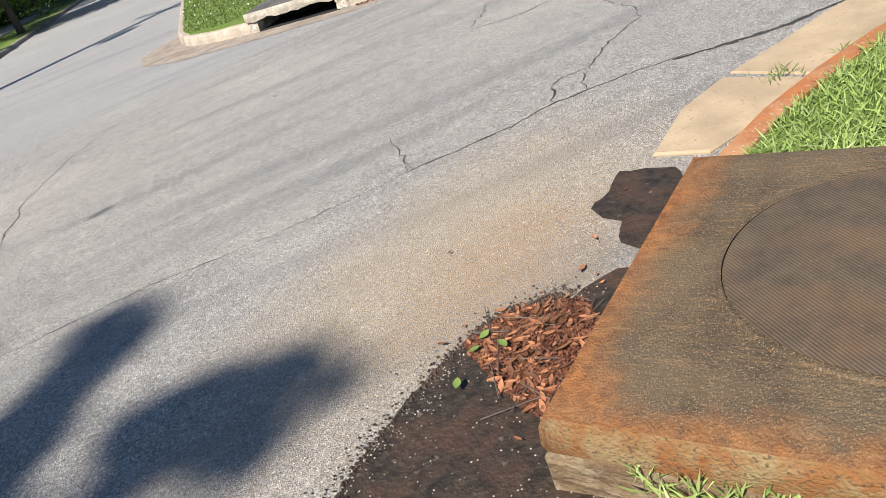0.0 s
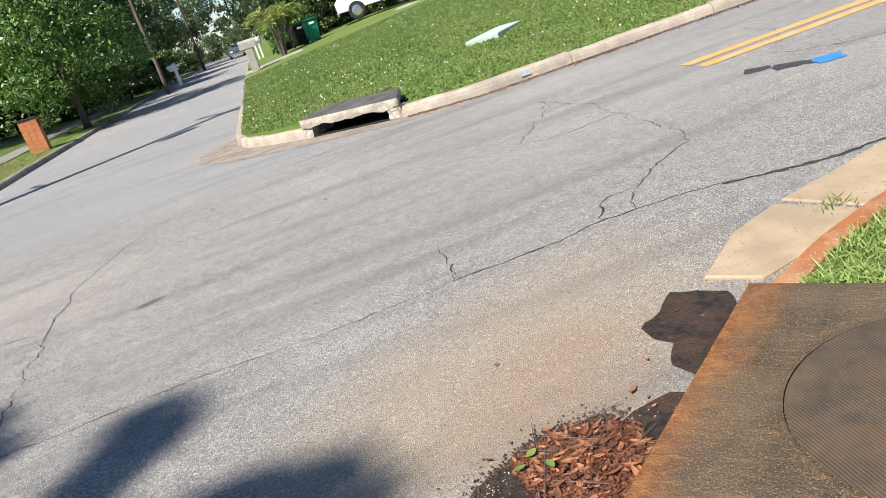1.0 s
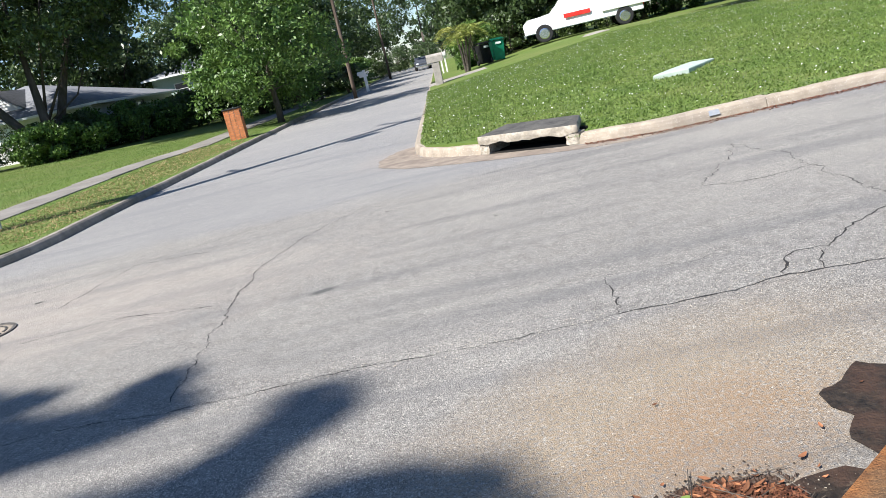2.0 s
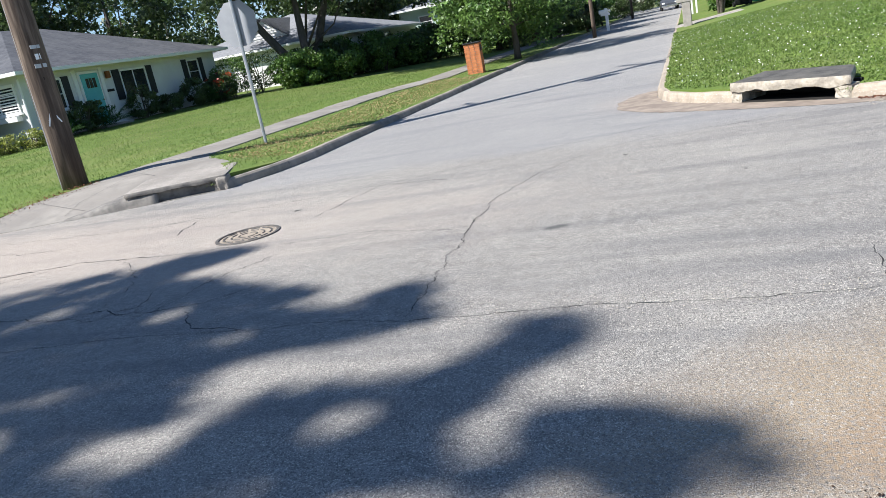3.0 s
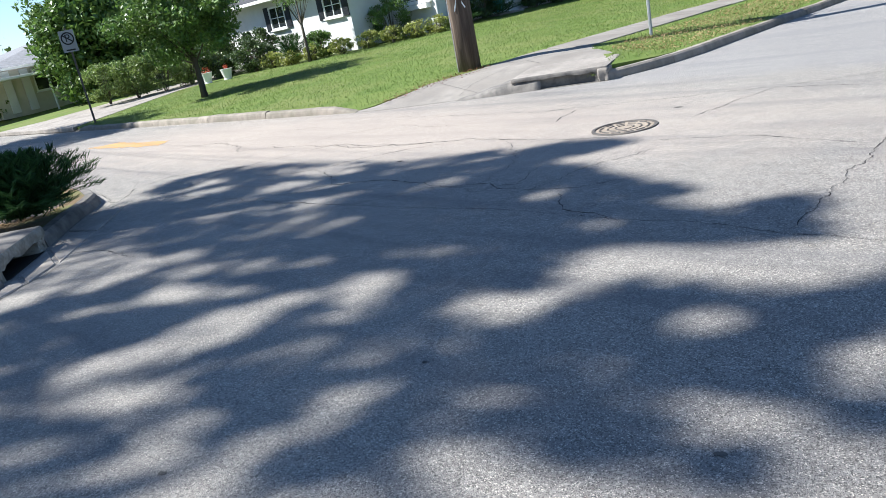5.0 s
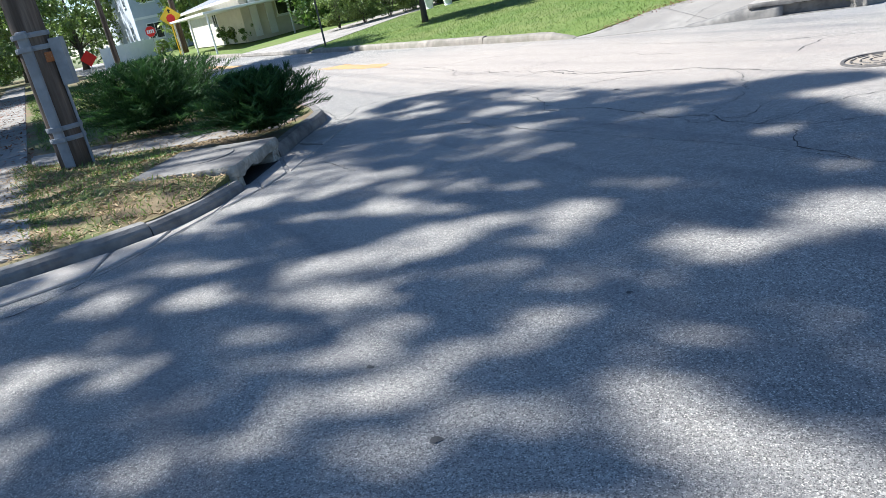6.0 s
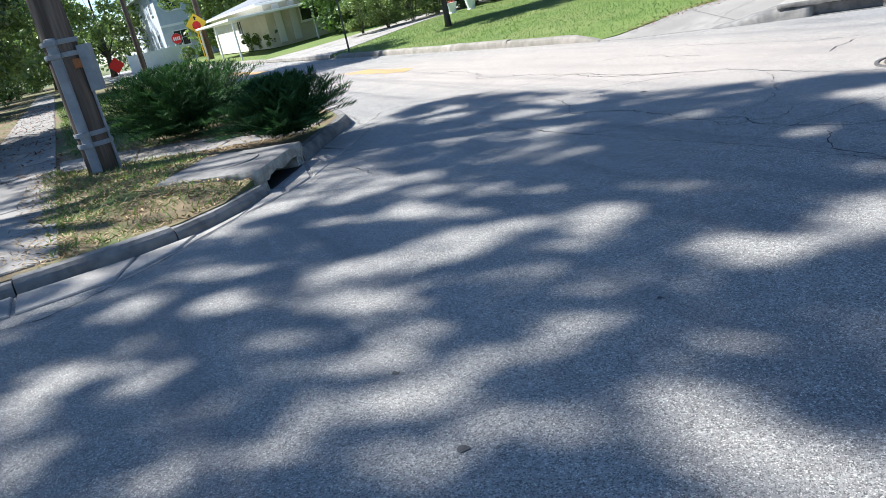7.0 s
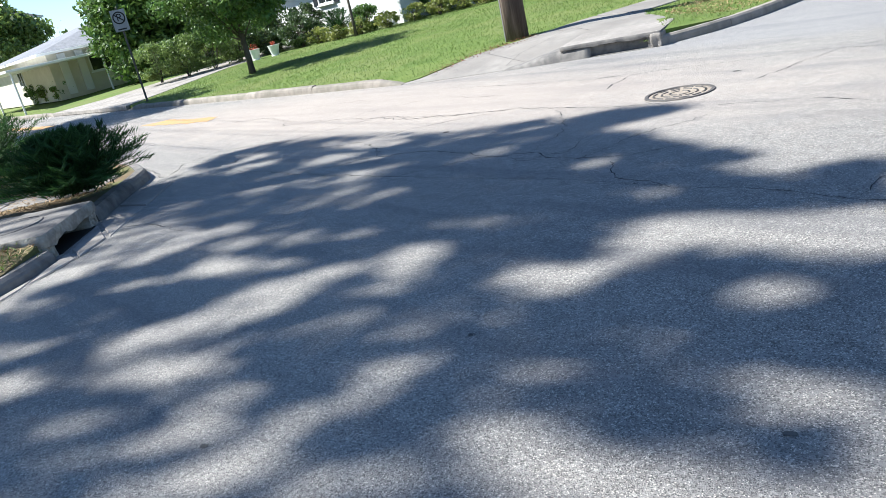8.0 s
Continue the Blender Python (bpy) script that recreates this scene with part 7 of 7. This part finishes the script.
grass("grass", scatter(rng, 2.2, 1.2, 6.5, 3.2, 42000, [(2.13, 2.52), (2.24, 2.6), (2.68, 2.82), (3.25, 2.99), (4.0, 3.08), (6.5, 3.12), (6.5, 1.0), (3.0, 1.0), (2.88, 1.5)], z_se, [D_SLAB]), 0.08, M_PALEBLADE, "coarse bright green grass beyond the rusty slab", 2, 0.085, 1.0)
NE = [(0.24, 13.3), (0.34, 12.68), (0.68, 12.05), (1.2, 11.5), (1.6, 11.8), (2.7, 10.85), (2.5, 10.32), (3.0, 10.06), (3.65, 9.99), (12, 10.08), (12, 30), (0.6, 30)]
grass("grass", scatter(rng, 0.2, 10, 12, 30, 170000, NE, z_ne, [A_SLAB]), 0.055, M_BLADE, "uneven green lawn grass with clover", 3, 0.3, 1.1)
NW = [(-5.95, 60), (-5.88, 13.4), (-5.9, 12.3), (-6.05, 11.3), (-6.45, 10.5), (-6.85, 11.3), (-8.0, 12.5), (-8.5, 13.2), (-9.7, 13.4), (-10.0, 11.35), (-10.4, 9.95), (-10.75, 9.2), (-11.0, 9.02), (-21.5, 8.95), (-25.2, 8.95), (-26.2, 10.4), (-28.6, 14.4), (-27, 16.5), (-25, 18), (-20.5, 20.5), (-19.6, 34), (-15, 36), (-10, 60)]
WALK = [(-8.52, 13), (-9.68, 13), (-9.32, 23.7), (-8.5, 27), (-7.8, 60), (-6.6, 60), (-7.3, 27), (-8.15, 23.7)]
grass("grass", scatter(rng, -28.6, 8.9, -5.8, 36, 150000, NW, z_nw, [WALK]), 0.065, M_BLADE, "short mown green lawn grass", 4, 0.12, 0.7)
SWI = [(-6.3, 0.3), (-6.35, 0.8), (-6.6, 1.25), (-7.0, 1.5), (-7.5, 0.72), (-8.55, 1.4), (-9.1, 1.5), (-10.2, 1.5), (-11.7, -0.15), (-6.4, -0.2)]
grass("grass", scatter(rng, -12, -0.3, -6.2, 1.6, 4000, SWI, z_sw, [C_SLAB]), 0.095, M_BLADE, "sparse green grass of the corner island", 5, 0.1, 0.9)
SWF = [(-13.5, 0.0), (-12.2, 1.0), (-10.8, 2.4), (-10.0, 3.4), (-40, 3.6), (-40, 0.0)]
grass("grass", scatter(rng, -40, 0, -10, 3.6, 16000, SWF, z_sw), 0.12, M_BLADE, "green verge grass behind the palm bushes", 6, 0.12, 0.8)
# dry straw and fallen leaves on the island
pts = scatter(rng, -12, -2.6, -6.2, 3.2, 19000, [(-6.25, -0.2), (-6.35, 0.8), (-6.6, 1.25), (-6.95, 1.55), (-7.55, 0.68), (-8.55, 1.45), (-9.2, 1.6), (-9.0, 2.9), (-10.5, 3.2), (-12, 1.5), (-12, -0.2)], lambda x, y: z_sw(x, y) + 0.012, [C_SLAB])
tagged(leaf_mesh("straw", pts, 0.085, M_STRAW, None, aspect=0.16, up=3.0, rng=rng, axis=rng.normal(size=(len(pts), 3)) * (1, 1, 0.15)), "dry brown straw and leaves on the island", "leaf litter", kind="stuff")
pts = scatter(rng, -40, -8, -12, 0, 6000, [(-40, -8), (-12, -8), (-12, -0.1), (-40, -0.1)], lambda x, y: z_sw(x, y) + 0.03)
tagged(leaf_mesh("leaf_litter", pts, 0.09, M_DRYLEAF, None, aspect=0.4, up=3.0, rng=rng, axis=rng.normal(size=(len(pts), 3)) * (1, 1, 0.15)), "brown fallen leaves along the shaded sidewalk", "leaf litter", kind="stuff")
# straw and sparse grass spilling over the sidewalk edge
pts = scatter(rng, -12, -0.75, -6.2, -0.1, 2600, [(-6.2, -0.75), (-6.2, -0.1), (-12, -0.1), (-12, -0.55)], lambda x, y: z_sw(x, y) + 0.03)
pts = pts[rng.uniform(size=len(pts)) < np.clip(1.0 + (pts[:, 1] + 0.1) * 1.5, 0.05, 1)]
tagged(leaf_mesh("straw", pts, 0.07, M_STRAW, None, aspect=0.18, up=3.0, rng=rng, axis=rng.normal(size=(len(pts), 3)) * (1, 1, 0.12)), "dry straw spilling over the sidewalk edge", "leaf litter", kind="stuff")
grass("grass", scatter(rng, -12, -0.42, -6.3, -0.1, 900, [(-6.3, -0.3), (-6.3, -0.1), (-12, -0.1), (-12, -0.42)], z_sw), 0.1, M_BLADE, "sparse grass at the sidewalk edge", 7, 0.1, 0.9)
# dry stalks in the verge between the sidewalk and the kerb
VERGE = [(-6.1, 11.6), (-7.0, 11.7), (-7.9, 12.8), (-7.9, 16), (-7.6, 26), (-5.7, 26), (-5.95, 16), (-5.95, 13.0)]
pts = scatter(rng, -8.2, 11.3, -5.5, 26, 10000, VERGE, lambda x, y: z_nw(x, y) + 0.045, [WALK])
tagged(leaf_mesh("straw", pts, 0.07, M_STRAW, None, aspect=0.13, up=2.0, rng=rng, axis=rng.normal(size=(len(pts), 3)) * (1, 1, 0.45)), "dry straw in the thin verge grass", "leaf litter", kind="stuff")
# brown litter along the west edge of the ramp and the pole's foot
pts = np.array([(-10.05 - 0.5 * q ** 1.5 + rng.normal() * 0.18, 11.5 - 2.3 * q + rng.normal() * 0.12) for q in rng.uniform(0, 1, 420)])
pts = np.array([(x, y, max(z_nw(x, y), z_ramp(x, y)) + 0.03) for x, y in pts])
tagged(leaf_mesh("leaf_litter", pts, 0.05, M_DEBRIS, None, aspect=0.4, up=3.0, rng=rng, axis=rng.normal(size=(len(pts), 3)) * (1, 1, 0.2)), "brown leaf crumbs along the ramp edge", "leaf litter", kind="stuff")
# brown leaf crumbs washed along the north-east kerb
pts = np.array([(x, 9.9 - 0.02 * (x > 3.4) + max(0, 3.3 - x) * 0.4 - 0.06 - abs(rng.normal()) * 0.1, 0.008) for x in rng.uniform(2.4, 9, 3200)])
tagged(leaf_mesh("leaf_litter", pts, 0.035, M_DEBRIS, None, aspect=0.4, up=3.0, rng=rng, axis=rng.normal(size=(len(pts), 3)) * (1, 1, 0.2)), "brown leaf crumbs washed along the kerb", "leaf litter", kind="stuff")
# clover flowers
fl = scatter(rng, 0.3, 10.2, 12, 28, 2600, NE, lambda x, y: z_ne(x, y) + 0.085, [A_SLAB])
tagged(leaf_mesh("clover_flowers", fl, 0.022, M_BARSWHITE, None, aspect=1.0, up=2.0, rng=rng), "small white clover flowers in the lawn", "flowers", kind="stuff")


# ---- leaf pile at the inlet ----
def dry_leaf(l, w, curl):
    """A single curled leaf with a midrib fold."""
    v, f = [], []
    for i in range(6):
        s = i / 5
        ww = w * math.sin(math.pi * min(max(s, 0.04), 0.97)) ** 0.8 / 2
        z = curl * l * 4 * (s - 0.5) ** 2
        v += [(l * (s - 0.5), -ww, z + 0.25 * ww), (l * (s - 0.5), 0, z), (l * (s - 0.5), ww, z + 0.25 * ww)]
    for i in range(5):
        for j in range(2):
            a = 3 * i + j
            f.append((a, a + 1, a + 4, a + 3))
    return v, f


pile = thing("leaf_pile", Matrix(), "heap of orange-brown dead leaves and twigs in the gutter", "leaf pile")
shapes = [mesh_of("leaf", *dry_leaf(l, w, c), M_DRYLEAF, True) for l, w, c in ((0.03, 0.012, 0.12), (0.042, 0.015, 0.08), (0.022, 0.01, 0.2), (0.06, 0.02, 0.1))]
rng = np.random.default_rng(500)
PILE = [(0.95, 2.5), (1.15, 2.57), (1.4, 2.44), (1.36, 2.2), (1.14, 2.02), (1.0, 2.02), (0.97, 2.2)]
k = 0
while k < 240:
    x, y = rng.uniform(0.85, 1.5), rng.uniform(1.9, 2.62)
    if not inside(x, y, PILE) and rng.uniform() > 0.06:
        continue
    if inside(x, y, D_SLAB):
        continue
    ob = new("leaf", shapes[rng.integers(4)])
    ob.parent = pile
    hgt = 0.02 * max(0.0, 1 - math.hypot(x - 1.18, y - 2.3) / 0.35)
    ob.matrix_basis = pose(x, y, 0.012 + hgt * rng.uniform(0.3, 1.0), rng.uniform(-16, 16), rng.uniform(-16, 16), rng.uniform(0, 360))
    k += 1
pp = np.array([(rng.uniform(0.88, 1.5), rng.uniform(1.95, 2.6)) for _ in range(12000)])
pp = np.array([(x, y, 0.008 + 0.02 * max(0.0, 1 - math.hypot(x - 1.18, y - 2.3) / 0.35) * rng.uniform(0.2, 1)) for x, y in pp if inside(x, y, PILE) and not inside(x, y, D_SLAB)])
deb = leaf_mesh("debris", pp, 0.022, M_DEBRIS, pile, "crumbled brown leaf bits", aspect=0.3, up=3.0, rng=rng, axis=rng.normal(size=(len(pp), 3)) * (1, 1, 0.25))
deb["kind"] = "stuff"
bm = bmesh.new()
for k in range(26):
    x, y, a = rng.uniform(0.95, 1.4), rng.uniform(2.05, 2.55), rng.uniform(0, 3.14)
    l = rng.uniform(0.04, 0.12)
    tube([(x - l * math.cos(a), y - l * math.sin(a), 0.012 + rng.uniform(0, 0.014)), (x + l * math.cos(a), y + l * math.sin(a), 0.012 + rng.uniform(0, 0.014))], [0.002, 0.0015], 4, bm)
part("twig", bm, M_BARK, pile, "thin dark twigs")
green = mesh_of("green_leaf", *dry_leaf(0.045, 0.028, 0.06), M_BRIGHT, True)
for x, y, a in ((1.03, 2.47, 20), (1.06, 2.38, 100), (0.97, 2.42, 200), (0.86, 2.3, 60)):
    ob = new("green_leaf", green)
    ob.parent = pile
    ob["label"] = "fresh green leaf"
    ob.matrix_basis = pose(x, y, 0.034, 8, -6, a)
# loose leaves elsewhere on the road
for i, (x, y, a) in enumerate(((1.139, 3.144, 30), (1.62, 2.75, 80), (1.9, 2.98, 10), (-0.4, 13.0, 20), (-6.0, 8.9, 50), (0.98, 1.63, 100), (-7.1, 1.95, 15), (-7.7, 8.9, 70))):
    ob = new("fallen_leaf", shapes[i % 4])
    ob.matrix_basis = pose(x, y, 0.012, 4, 3, a)
    tagged(ob, "single dry brown leaf lying on the asphalt", "leaf", "fallen leaves")
# pebbles and shell grit on the silt and along the seams
rng = np.random.default_rng(510)
v, f = [], []


def grit(x, y, r):
    b = len(v)
    for k in range(4):
        a = 1.57 * k + rng.uniform(-0.4, 0.4)
        v.append((x + r * math.cos(a), y + r * math.sin(a), 0.005))
    v.append((x, y, 0.006 + r * 0.8))
    for k in range(4):
        f.append((b + k, b + (k + 1) % 4, b + 4))


for k in range(700):
    grit(rng.uniform(0.3, 1.7), rng.uniform(1.6, 2.7), rng.uniform(0.0015, 0.004))
for k in range(170):        # pale grains along the border of the silt
    q = rng.uniform()
    grit(0.4 + 0.72 * q + rng.normal() * 0.03, 2.1 + 0.46 * q ** 0.85 + rng.normal() * 0.035, rng.uniform(0.0015, 0.004))
for k in range(700):
    x = rng.uniform(-2, 4)
    grit(x, 4.2 + rng.normal() * 0.12 - (0.35 if x > 3 else 0), rng.uniform(0.002, 0.006))
for k in range(300):
    grit(rng.uniform(2.4, 4.6), 9.8 - abs(rng.normal()) * 0.15, rng.uniform(0.004, 0.012))
g = put("grit", v, f, M_PALECON)
tagged(g, "pale shell grit and gravel strewn on the road", "grit", kind="stuff")
# dark crumbs along the ragged border of the silt
v, f = [], []
SILT = [(0.35, 1.55), (0.36, 2.08), (0.52, 2.24), (0.88, 2.48), (1.16, 2.58), (1.4, 2.5)]
for (ax_, ay_), (bx_, by_) in zip(SILT, SILT[1:]):
    for k in range(int(650 * math.hypot(bx_ - ax_, by_ - ay_))):
        s = rng.uniform()
        off = rng.normal() * 0.035
        grit(ax_ + (bx_ - ax_) * s + off, ay_ + (by_ - ay_) * s + abs(off) * 0.8 * (1 if k % 4 else -1), rng.uniform(0.002, 0.008) * (1.4 if abs(off) < 0.02 else 0.8))
tagged(put("silt_crumbs", v, f, M_SILT), "dark damp silt crumbs strewn on the road", "grit", kind="stuff")
# weeds in the joints
for x, y, r in ((2.95, 3.3, 0.1), (3.3, 3.2, 0.07), (-7.3, 1.2, 0.12), (-8.9, 1.9, 0.15), (2.35, 10.3, 0.1), (-6.5, 10.2, 0.08), (-6.9, 1.45, 0.1)):
    pts = np.array([(x + rng.normal() * r * 0.5, y + rng.normal() * r * 0.5, 0.1 if y < 2 or y > 10 else 0.02) for _ in range(60)])
    grass("weed_tuft", pts, 0.055, M_BLADE, "small green weed tuft growing in a joint", 520 + int(x * 7), 0.1, 0.8)
